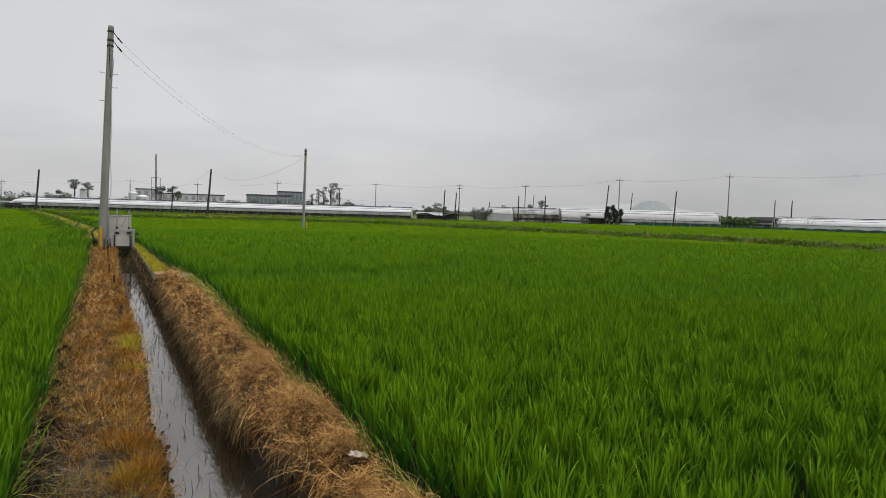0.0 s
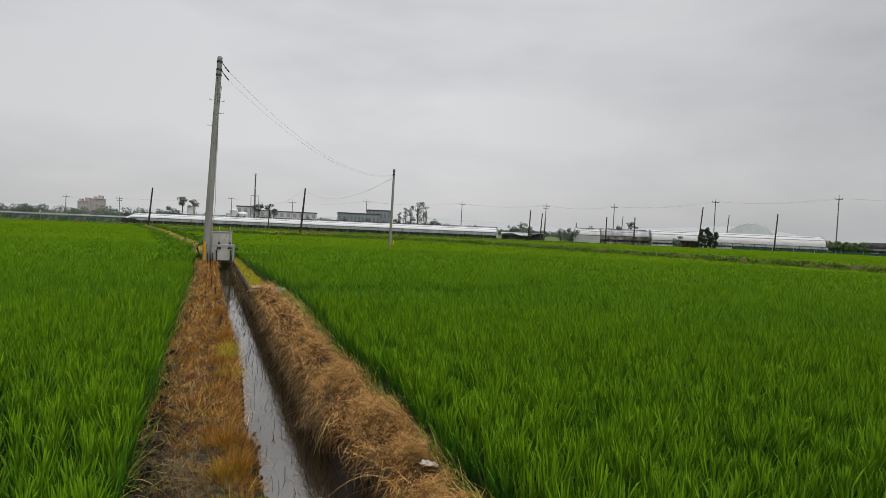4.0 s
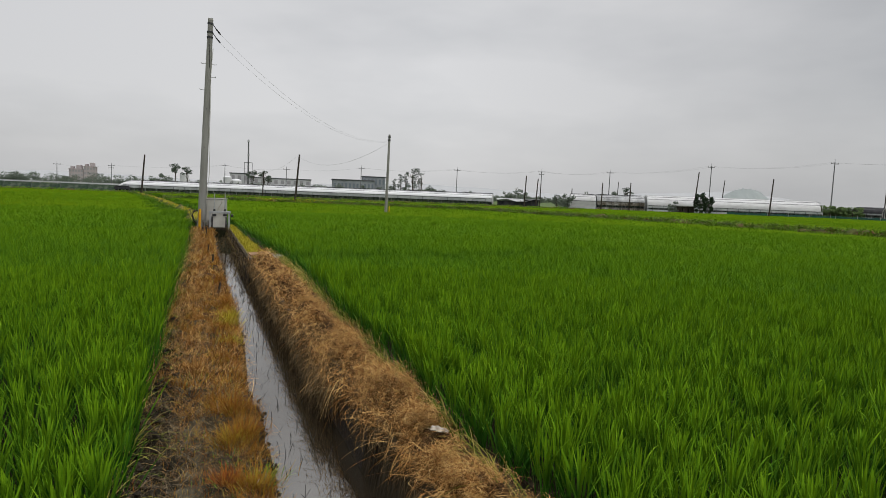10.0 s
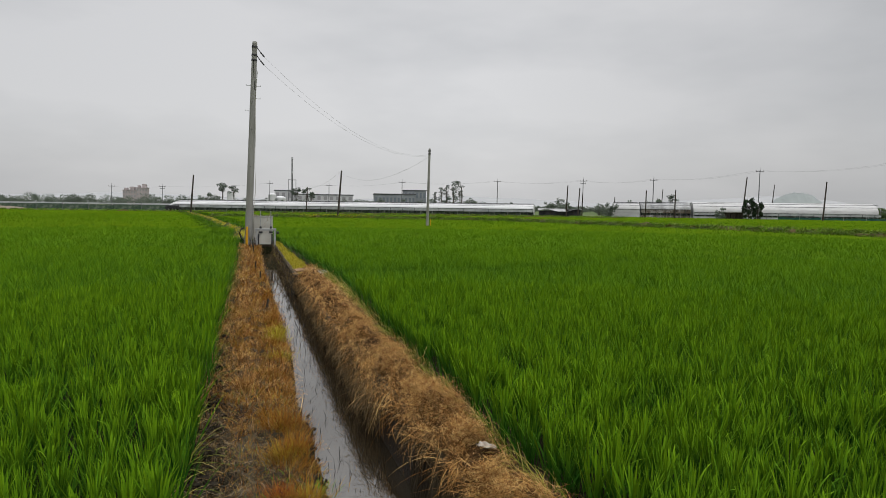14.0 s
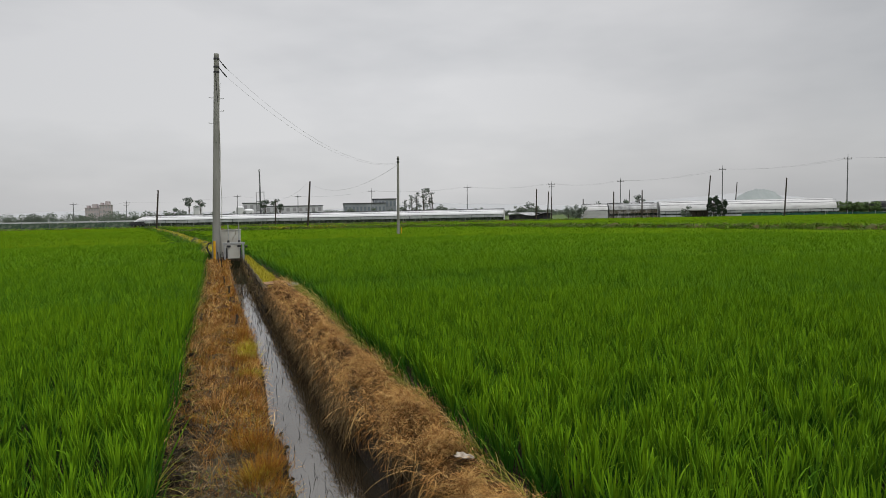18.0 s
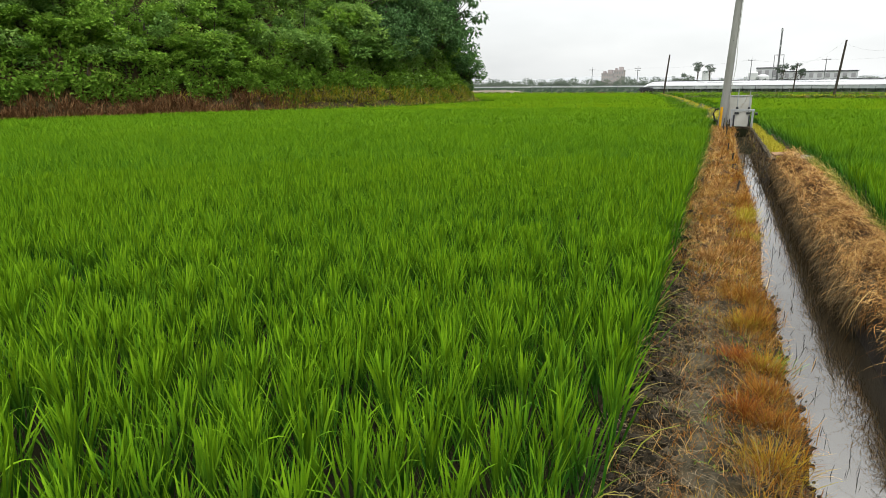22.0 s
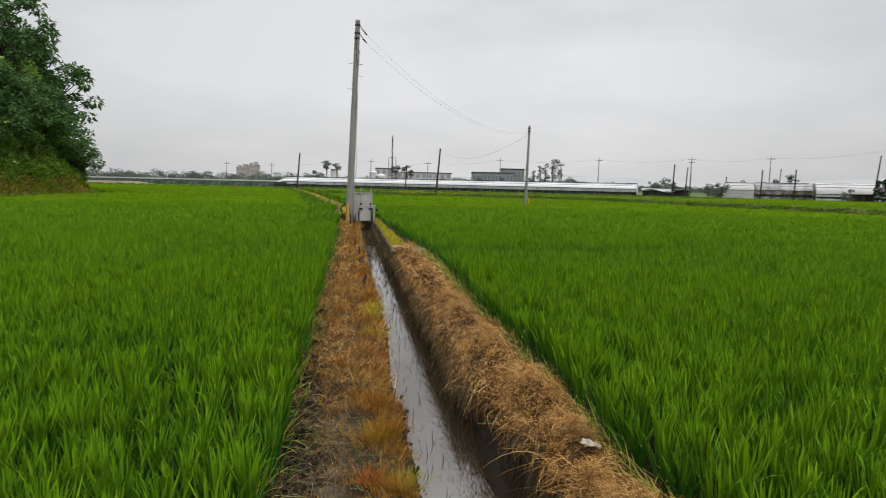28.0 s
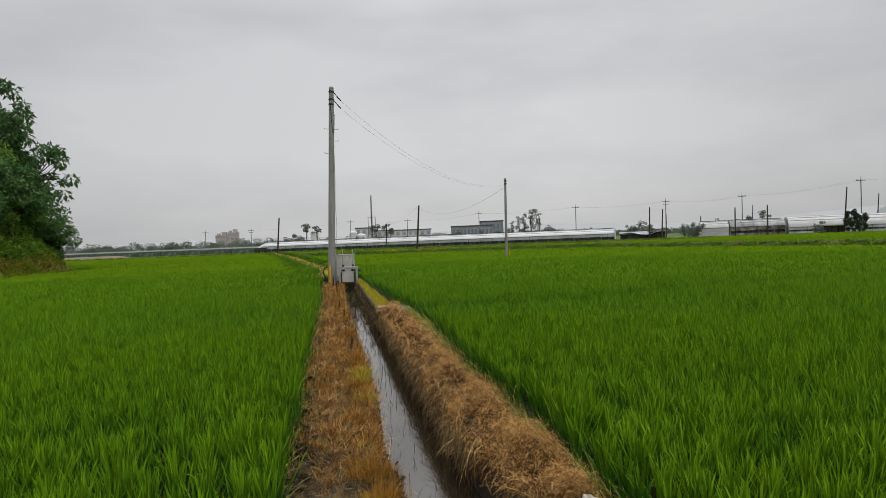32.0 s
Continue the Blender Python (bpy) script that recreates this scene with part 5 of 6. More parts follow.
ropes = [(-0.3, 24.52, 1.12), (-0.33, 24.52, 0.95), (-0.42, 24.52, 0.82), (-0.46, 24.52, 0.70)]
v, q = tube(ropes, 0.012, 6)
mesh_part("rope", np_mesh("rope", v, q), PAPER, gate, "pale rope hanging from the cabinet")
for k, (x, y, h) in enumerate(((-0.86, 22.6, 0.42), (-0.80, 22.9, 0.34), (-0.94, 23.4, 0.30), (-0.74, 23.7, 0.36), (-0.95, 17.5, 0.26), (-0.70, 20.6, 0.3), (-0.38, 15.4, 0.2), (-0.22, 13.1, 0.2), (-0.02, 9.4, 0.16))):
    bm = bmesh.new()
    rod(bm, (0, 0, -0.1), (0.03 * (k % 3 - 1), 0.02 * (k % 2), h), 0.019, 0.013, 8)
    st = part("stake", bm, WOOD_DARK, None)
    st.matrix_world = pose(x, y, 0, 3 * (k % 2), 2, 0)
    tagged(st, "short dark wooden stake in the path", "stake", "stakes near the sluice")


# ---- other poles ----
def pole(x, y, base, top, tx, r0, r1, material, label, arms=0, group="poles by the fields"):
    ob = thing("utility_pole", label, "utility pole", group, at=(x, y, 0))
    s = np.linspace(0, 1, 6)
    v, q = tube(np.stack([s * (tx - x), s * 0, base - 0.1 + s * (top - base + 0.1)], -1), r0 + (r1 - r0) * s, 10)
    mesh_part("shaft", np_mesh("shaft", v, q), material, ob)
    for k in range(arms):
        z = top - 0.35 - 0.8 * k
        w = 1.15 - 0.25 * k
        d = tx - x
        bm = bmesh.new()
        box(bm, d - w, d + w, -0.06, 0.06, z - 0.06, z + 0.06)
        arm = part("crossarm", bm, DARK_METAL, ob)
        for px in (-w + 0.1, 0.0, w - 0.1):
            bm = bmesh.new()
            rod(bm, (d + px, 0, z + 0.06), (d + px, 0, z + 0.34), 0.07, 0.05, 8)
            part("insulator", bm, CONCRETE, arm)
    if arms:
        bm = bmesh.new()
        rod(bm, (tx - x, 0, top), (tx - x, 0, top + 0.75), 0.05, 0.03, 6)
        part('top_pin', bm, DARK_METAL, ob)
    return ob


W, C = "dark tarred wooden pole leaning slightly at the field edge", "grey concrete power pole with a crossarm"
pole(-13.05, 99.95, -0.1, 5.86, -12.56, 0.14, 0.10, WOOD_DARK, W)
pole(4.11, 110.03, -0.1, 4.66, 4.35, 0.11, 0.08, WOOD_DARK, W)
pole(7.13, 82.03, -0.1, 6.1, 7.61, 0.14, 0.10, WOOD_DARK, W)
p2 = pole(9.86, 42.0, -0.1, 5.55, 9.97, 0.105, 0.07, POLE_GREY, "slim grey concrete pole standing in the rice")
for h in (5.38, 5.18):
    bm = bmesh.new()
    rod(bm, (0.105, 0, h - 0.04), (0.105, 0, h + 0.04), 0.096, 0.096, 12)
    part("band", bm, DARK_METAL, p2)
bm = bmesh.new()
rod(bm, (0.20, -0.13, 0), (0.21, -0.13, 0.72), 0.03, 0.03, 8)
part("cable_guard", bm, YELLOW, p2, "orange plastic cable guard")
for a in ((47.75, 100.22, 5.62, 47.97), (52.43, 105.24, 5.38, 52.75), (56.8, 112.26, 4.73, 56.9), (68.37, 120.31, 4.25, 68.39), (60.07, 95.28, 4.9, 60.15), (65.77, 95.3, 5.14, 65.82), (75.3, 90.34, 7.35, 76), (81.84, 80.37, 6.33, 82.28), (99.33, 150.45, 7.32, 99.76), (107.97, 120.49, 7.76, 108.67), (105, 49.5, 7.58, 105.2), (110, 60.2, 5.72, 110.1), (120, 59.1, 6.35, 120.1), (115, 82.6, 5.87, 115.1), (130, 97.6, 6.54, 130.1)):
    pole(a[0], a[1], -0.1, a[2], a[3], 0.13, 0.09, WOOD_DARK, W)
LINE = [(-61.87, 259.73, 8.1, 1), (-44.27, 259.82, 8.4, 2), (-4.38, 239.99, 9.8, 1), (16.36, 230.08, 9.2, 1), (40.24, 215.19, 10.3, 1), (69.9, 200.32, 10.7, 1), (91.19, 180.42, 10.7, 2), (103.19, 160.47, 10.5, 1), (117.49, 135.54, 12.06, 1), (130.2, 110.5, 12.7, 1), (112, 54.3, 10.6, 1), (96, 2, 11.5, 1)]
for x, y, z, arms in LINE:
    pole(x, y, 0, z, x + 0.1, 0.15, 0.10, FAR_POLE, C, arms, "power line poles")


def wires(name, pairs, r, label):
    ob = thing(name, label, "overhead wire")
    for a, b, sag in pairs:
        v, q = tube(sagging(a, b, sag), r, 5)
        mesh_part("wire", np_mesh("wire", v, q), WIRE, ob)


t1, t2 = along(7.32), along(6.98)
wires("service_wire", [((t1.x + 0.34, t1.y + 0.16, t1.z - 0.13), (9.97, 42.0, 5.12), 1.15), ((t2.x + 0.34, t2.y + 0.16, t2.z - 0.10), (9.97, 42.0, 5.05), 1.08)], 0.0036, "two thin wires sagging between concrete poles")
wires("field_wire", [((9.97, 42.0, 5.0), (7.5, 82, 5.85), 1.3), ((7.36, 82, 5.9), (3.95, 110, 4.6), 0.7)], 0.007, "thin wire between field poles")
for (xa, ya, za, _), (xb, yb, zb, _) in zip(LINE[4:], LINE[5:]):
    wires("power_wire", [((xa + o, ya, za - 0.1), (xb + o, yb, zb - 0.1), 0.9) for o in (-1.0, 1.0)], 0.012, "overhead power wires between concrete poles")
for (xa, ya, za, _), (xb, yb, zb, _) in zip(LINE[:4], LINE[1:5]):
    wires("power_wire", [((xa, ya, za - 0.2), (xb, yb, zb - 0.2), 0.8)], 0.016, "overhead power wires between concrete poles")
# ---- greenhouses ----


# the dimness inside the greenhouses is painted into this mottled colour
CROP = surface("shaded_crop_rows", [(0.3, (0.03, 0.04, 0.03)), (0.5, (0.11, 0.125, 0.11)), (0.7, (0.24, 0.25, 0.23))], scale=1.6, rough=0.9, fine=0.5, bump_scale=9.0)


def greenhouse(p0, p1, depth, side, ridge, film, label, open_h=0.0, curtain_h=0.0, hoop_gap=2.4, ends=True, cloth=False, frame_only=False, nose=0.0, nose_end=None, curtain=None):
    """A tunnel greenhouse whose front wall runs from p0 to p1, with its depth behind it."""
    tail = nose if nose_end is None else nose_end
    curtain = CURTAIN if curtain is None else curtain
    a, b = Vector((*p0, 0)), Vector((*p1, 0))
    L = (b - a).length
    turn = math.degrees(math.atan2(b.y - a.y, b.x - a.x))
    ob = thing("greenhouse", label, "greenhouse", "plastic greenhouses", at=(a.x, a.y, 0), turn=turn)
    n = 16
    arc = [(depth / 2 - depth / 2 * math.cos(math.pi * k / n), side + (ridge - side) * math.sin(math.pi * k / n) ** 0.85) for k in range(n + 1)]
    m = max(12, int(L / 0.8))
    xs = np.linspace(0, L, m)
    if not frame_only:
        f_end = [max(0.04, min(1.0, math.sqrt(min(1.0, x / nose if nose else 1.0, (L - x) / tail if tail else 1.0)))) for x in xs]
        V = np.array([[(x, depth / 2 + (y - depth / 2) * (0.35 + 0.65 * g), z * g - 0.012 * abs(math.sin(math.pi * x / hoop_gap))) for y, z in arc] for x, g in zip(xs, f_end)])
        i = np.arange(m * (n + 1)).reshape(m, n + 1)
        q = np.stack([i[:-1, :-1], i[1:, :-1], i[1:, 1:], i[:-1, 1:]], -1).reshape(-1, 4)
        mesh_part("roof_film", np_mesh("roof_film", V.reshape(-1, 3), q), film, ob)
        if ends:
            for x in ([] if nose else [0]) + ([] if tail else [L]):
                bm = bmesh.new()
                vs = [bm.verts.new((x, y, z)) for y, z in [(0, 0)] + arc + [(depth, 0)]]
                bm.faces.new(vs)
                part("end_wall", bm, film, ob)
        for y, lo in ((0.0, side - curtain_h), (depth, 0.0)):
            bm = bmesh.new()
            box(bm, nose, L - tail, y - 0.02, y + 0.02, lo, side)
            part("side_curtain", bm, curtain, ob)
        if open_h:
            bm = bmesh.new()
            box(bm, nose, L - tail, -0.03, 0.03, 0, side - curtain_h - open_h)
            part("lower_skirt", bm, curtain, ob)
            bm = bmesh.new()
            box(bm, nose + 0.3, L - 0.3 - tail, 0.6, depth - 0.6, 0, side * 0.72)
            part("crop_bed", bm, CROP, ob, "crop rows inside, coloured dark as the dim interior")
        bm = bmesh.new()
        rod(bm, (nose, -0.05, side), (L - tail, -0.05, side), 0.03, 0.03, 6)
        part("eave_pipe", bm, DARK_METAL, ob)
        for k in (3, 5):
            bm = bmesh.new()
            y, z = arc[k]
            rod(bm, (nose, y - 0.03, z + 0.03), (L - tail, y - 0.03, z + 0.03), 0.028, 0.028, 6)
            part("roll_pipe", bm, FAR_POLE, ob, "long grey film-rolling pipe")
        bm = bmesh.new()
        box(bm, nose, L - tail, depth / 2 - 0.22, depth / 2 + 0.22, ridge - 0.02, ridge + (0.11 if cloth else 0.04), 0.02)
        part("ridge_roll", bm, SHADE if cloth else film, ob, "rolled black shade cloth" if cloth else "")
    k = max(2, int(L / hoop_gap))
    v, q = tube([(0, -0.03, 0)] + [(0, y + (0.06 if y < depth / 2 else -0.06), z - 0.05) for y, z in arc] + [(0, depth, 0)], 0.04 if frame_only else 0.035, 5)
    me_h = np_mesh("hoop", v, q)
    me_h.materials.append(BOX_PAINT if frame_only else STEEL)
    for j in range(k + 1):
        h = new("hoop", me_h)
        h.parent = ob
        h.location = (nose + (L - nose - tail) * j / k, 0, 0)
    if frame_only:
        for y, z in (arc[4], arc[8], arc[12]):
            bm = bmesh.new()
            rod(bm, (0, y, 0), (0, y, z - 0.05), 0.04, 0.04, 6)
            part("end_post", bm, BOX_PAINT, ob)
            bm = bmesh.new()
            rod(bm, (0, y, z - 0.05), (L, y, z - 0.05), 0.035, 0.035, 6)
            part("purlin", bm, BOX_PAINT, ob)
    if open_h:
        bm0 = bmesh.new()
        box(bm0, -0.025, 0.025, -0.05, 0.02, 0, side)
        me_p = bpy.data.meshes.new("front_post")
        bm0.to_mesh(me_p)
        bm0.free()
        me_p.materials.append(DARK_METAL)
        for j in range(k):
            h = new("front_post", me_p)
            h.parent = ob
            h.location = (nose + (L - nose - tail) * (j + 0.5) / k, -0.02, 0)
    return ob


greenhouse((-24.3, 141.0), (45.21, 108.8), 6.5, 1.42, 2.35, FILM, "very long white plastic tunnel greenhouse with open dark sides", 0.87, 0.55, cloth=True, nose=3.0, nose_end=0.0)
greenhouse((61.71, 108.48), (65.9, 106.48), 7.0, 1.7, 2.95, FILM_DULL, "end of an old greenhouse in pale translucent film", 0.0, 1.7, 1.0, cloth=True, curtain=FILM_DULL)
greenhouse((66.1, 106.38), (74.14, 102.54), 7.0, 1.75, 3.0, FILM_OLD, "old greenhouse in dusty torn plastic film", 0.45, 0.7, 1.5, cloth=True, curtain=TORN)
greenhouse((74.35, 101.94), (101.7, 87.1), 7.0, 1.3, 3.2, FILM_DULL, "white plastic tunnel greenhouse with ribbed roof", 0.3, 0.45, 1.9, cloth=False, nose=0.0, nose_end=0.5)
greenhouse((112, 84), (116, 12), 6.5, 1.15, 2.45, FILM, "long bright white plastic tunnel greenhouse", 0.0, 1.15, cloth=True, curtain=FILM)
greenhouse((106, 76.4), (108, 76.4), 3.46, 1.3, 2.7, FILM, "bare pale steel hoops of an uncovered tunnel", hoop_gap=1.0, frame_only=True)
greenhouse((106, 69.3), (108, 69.3), 4.2, 1.3, 2.8, FILM, "bare steel hoops of an uncovered tunnel", hoop_gap=1.0, frame_only=True)
greenhouse((108.5, 87.6), (110.0, 82.8), 4.5, 1.4, 2.45, SHADE, "small shed tunnel under black shade cloth", 0.5, 0.3, 1.6)
# dark sagging lean-to between the greenhouses
lean = thing("lean_to", "low collapsed lean-to under black and grey sheeting", "shed", at=(45.92, 108.01, 0), turn=-20)
v, q = merge([(np.array([(x, y, 1.25 + 0.25 * math.sin(x * 1.1) * (0.5 + 0.5 * math.cos(y)) + 0.12 * y) for x in np.linspace(0, 6.6, 12) for y in np.linspace(0, 3, 6)]), np.array([[i * 6 + j, (i + 1) * 6 + j, (i + 1) * 6 + j + 1, i * 6 + j + 1] for i in range(11) for j in range(5)]))])
mesh_part("sheet_roof", np_mesh("sheet_roof", v, q), FILM_OLD, lean)
bm = bmesh.new()
box(bm, 0.2, 6.4, 0.4, 2.8, 0, 1.15, 0.05)
part("stored_heap", bm, SHADE, lean, "dark heap under sheeting")
for x in (0.1, 2.2, 4.3, 6.4):
    bm = bmesh.new()
    rod(bm, (x, 0.1, -0.05), (x, 0.1, 1.35), 0.05, 0.05, 6)
    part("prop", bm, WOOD_DARK, lean)
shed = thing("field_shed", "small dark shed with a flat roof beside greenhouses", "shed", at=(50.93, 106.73, 0), turn=-20)
bm = bmesh.new()
box(bm, 0, 2.6, 0, 2.2, -0.05, 1.5, 0.03)
part("shed_walls", bm, SHADE, shed)
bm = bmesh.new()
box(bm, -0.2, 2.8, -0.25, 2.4, 1.5, 1.62, 0.02)
part("shed_roof", bm, FILM_OLD, shed)
shed = thing("field_shed", "dark open hut beside the wooden pole", "shed", at=(73.19, 91.93, 0), turn=-30)
for x in (0, 1.0, 2.0):
    bm = bmesh.new()
    box(bm, x, x + 0.85, 0, 1.6, -0.05, 1.35, 0.02)
    part("plank_wall", bm, WOOD_DARK, shed)
bm = bmesh.new()
box(bm, -0.25, 3.1, -0.3, 1.9, 1.35, 1.5, 0.02)
part("shed_roof", bm, CONCRETE, shed)
# loaded trailer at the greenhouse's end
tr = thing("farm_trailer", "dark loaded farm trailer parked at the greenhouse end", "trailer", at=(-22.82, 137.11, 0), turn=-20)
bm = bmesh.new()
box(bm, 0, 2.5, 0, 1.4, 0.5, 0.95, 0.04)
part("trailer_bed", bm, DARK_METAL, tr)
bm = bmesh.new()
box(bm, 0.1, 2.4, 0.1, 1.3, 0.9, 1.2, 0.12)
part("load", bm, SHADE, tr)
for x in (0.5, 1.9):
    for y in (-0.06, 1.34):
        bm = bmesh.new()
        rod(bm, (x, y, 0.28), (x, y + 0.14, 0.28), 0.28, 0.28, 14)
        part("wheel", bm, RUBBER, tr)
# windbreak net in front of the greenhouses
net = thing("net_fence", "low teal windbreak net on short posts", "net fence")
NP = [(81.3, 89), (96.4, 80.6), (103, 66), (105.5, 48), (107, 20)]
for (xa, ya), (xb, yb) in zip(NP, NP[1:]):
    L = math.hypot(xb - xa, yb - ya)
    bm = bmesh.new()
    g = max(3, int(L / 0.8))
    rows = [[bm.verts.new((xa + (xb - xa) * i / g, ya + (yb - ya) * i / g, z + (0.07 * math.sin(i * 1.9) if z > 0.4 else 0))) for z in (0.0, 0.3, 0.65)] for i in range(g + 1)]
    for r1, r2 in zip(rows, rows[1:]):
        for k in range(2):
            bm.faces.new((r1[k], r2[k], r2[k + 1], r1[k + 1]))
    ob = part("net_panel", bm, NET, net)
    ob.modifiers.new("thickness", "SOLIDIFY").thickness = 0.03
    for i in range(0, g, 4):
        bm = bmesh.new()
        f = i / g
        rod(bm, (xa + (xb - xa) * f, ya + (yb - ya) * f, -0.1), (xa + (xb - xa) * f, ya + (yb - ya) * f, 0.95), 0.04, 0.04, 6)
        part("net_post", bm, STEEL, net)

# ---- buildings, tower, tanks, road ----


def building(x, y, w, d, h, turn, wall, label, storeys, bays, base=0.0):
    ob = thing("building", label, "building", "far buildings", at=(x, y, base), turn=turn)
    bm = bmesh.new()
    box(bm, 0, w, 0, d, -0.5, h, 0.05)
    body = part("wall", bm, wall, ob)
    bm = bmesh.new()
    box(bm, -0.25, w + 0.25, -0.25, d + 0.25, h, h + 0.35, 0.04)
    part("roof", bm, wall if wall is WALL_PINK else ROOF_DARK, ob)
    if wall is WALL_PINK:
        for x0, x1, hh in ((w * 0.1, w * 0.3, 1.6), (w * 0.5, w * 0.85, 2.4)):
            bm = bmesh.new()
            box(bm, x0, x1, 1, d - 1, h + 0.3, h + hh, 0.05)
            part("rooftop_house", bm, wall, ob)
    bm = bmesh.new()
    sw, sh = w / bays, h / storeys
    box(bm, -sw * 0.26, sw * 0.26, -0.06, 0.05, 0, sh * 0.5)
    me_w = bpy.data.meshes.new("window")
    bm.to_mesh(me_w)
    bm.free()
    me_w.materials.append(PANE if wall is WALL_GREY else HAZED_PANE)
    for s in range(storeys):
        for b in range(bays):
            win = new("window", me_w)
            win.parent = ob
            win.location = (sw * (b + 0.5), 0, sh * (s + 0.3))
    return ob


building(37.13, 260.18, 17, 12, 6.6, -6, WALL_GREY, "long grey building with a flat dark roof", 1, 11)
building(50.32, 264.24, 9.5, 8, 8.4, -6, WALL_GREY, "grey upper block with a projecting flat roof", 2, 6)
building(-93.9, 419.59, 7.4, 10, 9.2, 5, WALL_PINK, "pink block of several storeys with mist painted into its colour", 4, 5)
building(-86.4, 420.3, 6.2, 10, 10.9, 5, WALL_PINK, "pink block with a rooftop house, mist painted into its colour", 4, 4)
building(6.65, 300.05, 26, 14, 6.6, 0, WALL_PALE, "pale factory hall with long window bands", 2, 9)
building(-3.39, 310, 11, 12, 8.4, 0, WALL_PALE, "pale factory block behind trees", 2, 4)
tower = thing("radio_mast", "slim steel radio mast with a platform frame", "mast", at=(4.55, 300.04, 0))
bm = bmesh.new()
rod(bm, (0, 0, 0), (0, 0, 23.6), 0.42, 0.28, 8)
part("mast_pole", bm, FAR_POLE, tower)
for dx, dy in ((-1.7, -0.5), (1.7, -0.5), (0, 1.6)):
    bm = bmesh.new()
    rod(bm, (dx, dy, 0), (dx, dy, 13.4), 0.13, 0.13, 6)
    part("frame_leg", bm, FAR_POLE, tower)
for z in (5, 9, 13.3):
    bm = bmesh.new()
    rod(bm, (-1.7, -0.5, z), (1.7, -0.5, z), 0.1, 0.1, 6)
    rod(bm, (1.7, -0.5, z), (0, 1.6, z), 0.1, 0.1, 6)
    rod(bm, (0, 1.6, z), (-1.7, -0.5, z), 0.1, 0.1, 6)
    part("brace_ring", bm, FAR_POLE, tower)
for z in (16.5, 22.6):
    bm = bmesh.new()
    rod(bm, (0, 0, z), (0, 0, z + 0.7), 0.5, 0.5, 10)
    part("antenna_ring", bm, WALL_PALE, tower)
for x, y, r, h in ((-19.3, 260, 1.6, 6.2), (-3.6, 250, 1.5, 5.4), (-0.5, 252, 2.0, 4.2)):
    tank = thing("storage_tank", "white domed storage tank in the distance", "tank", "white tanks", at=(x, y, 0))
    bm = bmesh.new()
    rod(bm, (0, 0, 0), (0, 0, h), r, r, 20)
    part("tank_shell", bm, FILM, tank)
    bm = bmesh.new()
    bmesh.ops.create_uvsphere(bm, u_segments=20, v_segments=10, radius=r)
    bmesh.ops.scale(bm, vec=(1, 1, 0.45), verts=bm.verts)
    bmesh.ops.translate(bm, vec=(0, 0, h), verts=bm.verts)
    part("tank_dome", bm, FILM, tank, smooth=True)
road = thing("raised_road", "raised pale road with a guard rail beyond the field", "road", kind="structure")
RP = [(-160, 205), (-61, 170), (-31, 160), (-10, 156)]
for (xa, ya), (xb, yb) in zip(RP, RP[1:]):
    L, an = math.hypot(xb - xa, yb - ya), math.atan2(yb - ya, xb - xa)
    M = pose(xa, ya, 0, 0, 0, math.degrees(an))
    bm = bmesh.new()
    vs = [bm.verts.new(c) for c in ((0, -3, -0.3), (0, -1, 0.75), (0, 5, 0.75), (0, 8, -0.3), (L, -3, -0.3), (L, -1, 0.75), (L, 5, 0.75), (L, 8, -0.3))]
    for f in ((0, 4, 5, 1), (1, 5, 6, 2), (2, 6, 7, 3), (0, 1, 2, 3), (4, 7, 6, 5)):
        bm.faces.new([vs[i] for i in f])
    bmesh.ops.recalc_face_normals(bm, faces=bm.faces)
    ob = part("embankment", bm, FAR_LAND, road)
    ob.matrix_basis = M
    bm = bmesh.new()
    box(bm, 0, L, -0.7, 4.7, 0.75, 0.82)
    ob = part("road_surface", bm, ROAD_GREY, road)
    ob.matrix_basis = M
    bm = bmesh.new()
    box(bm, 0, L, -0.78, -0.70, 1.25, 1.55)
    ob = part("guard_rail", bm, WALL_PALE, road, "pale steel guard rail")
    ob.matrix_basis = M
    for i in range(int(L / 4)):
        bm = bmesh.new()
        box(bm, i * 4.0 + 0.1, i * 4.0 + 0.25, -0.7, -0.6, 0.75, 1.5)
        ob = part("rail_post", bm, STEEL, road)
        ob.matrix_basis = M

# green mesh fence at the foot of the road bank
fence = thing("mesh_fence", "long dull green mesh fence along the road bank", "fence")
MESH = surface("dull_green_mesh", [(0.3, (0.028, 0.05, 0.034)), (0.5, (0.06, 0.088, 0.062)), (0.7, (0.13, 0.15, 0.12))], scale=0.9, rough=0.9, bump_scale=6.0, fine=0.6)
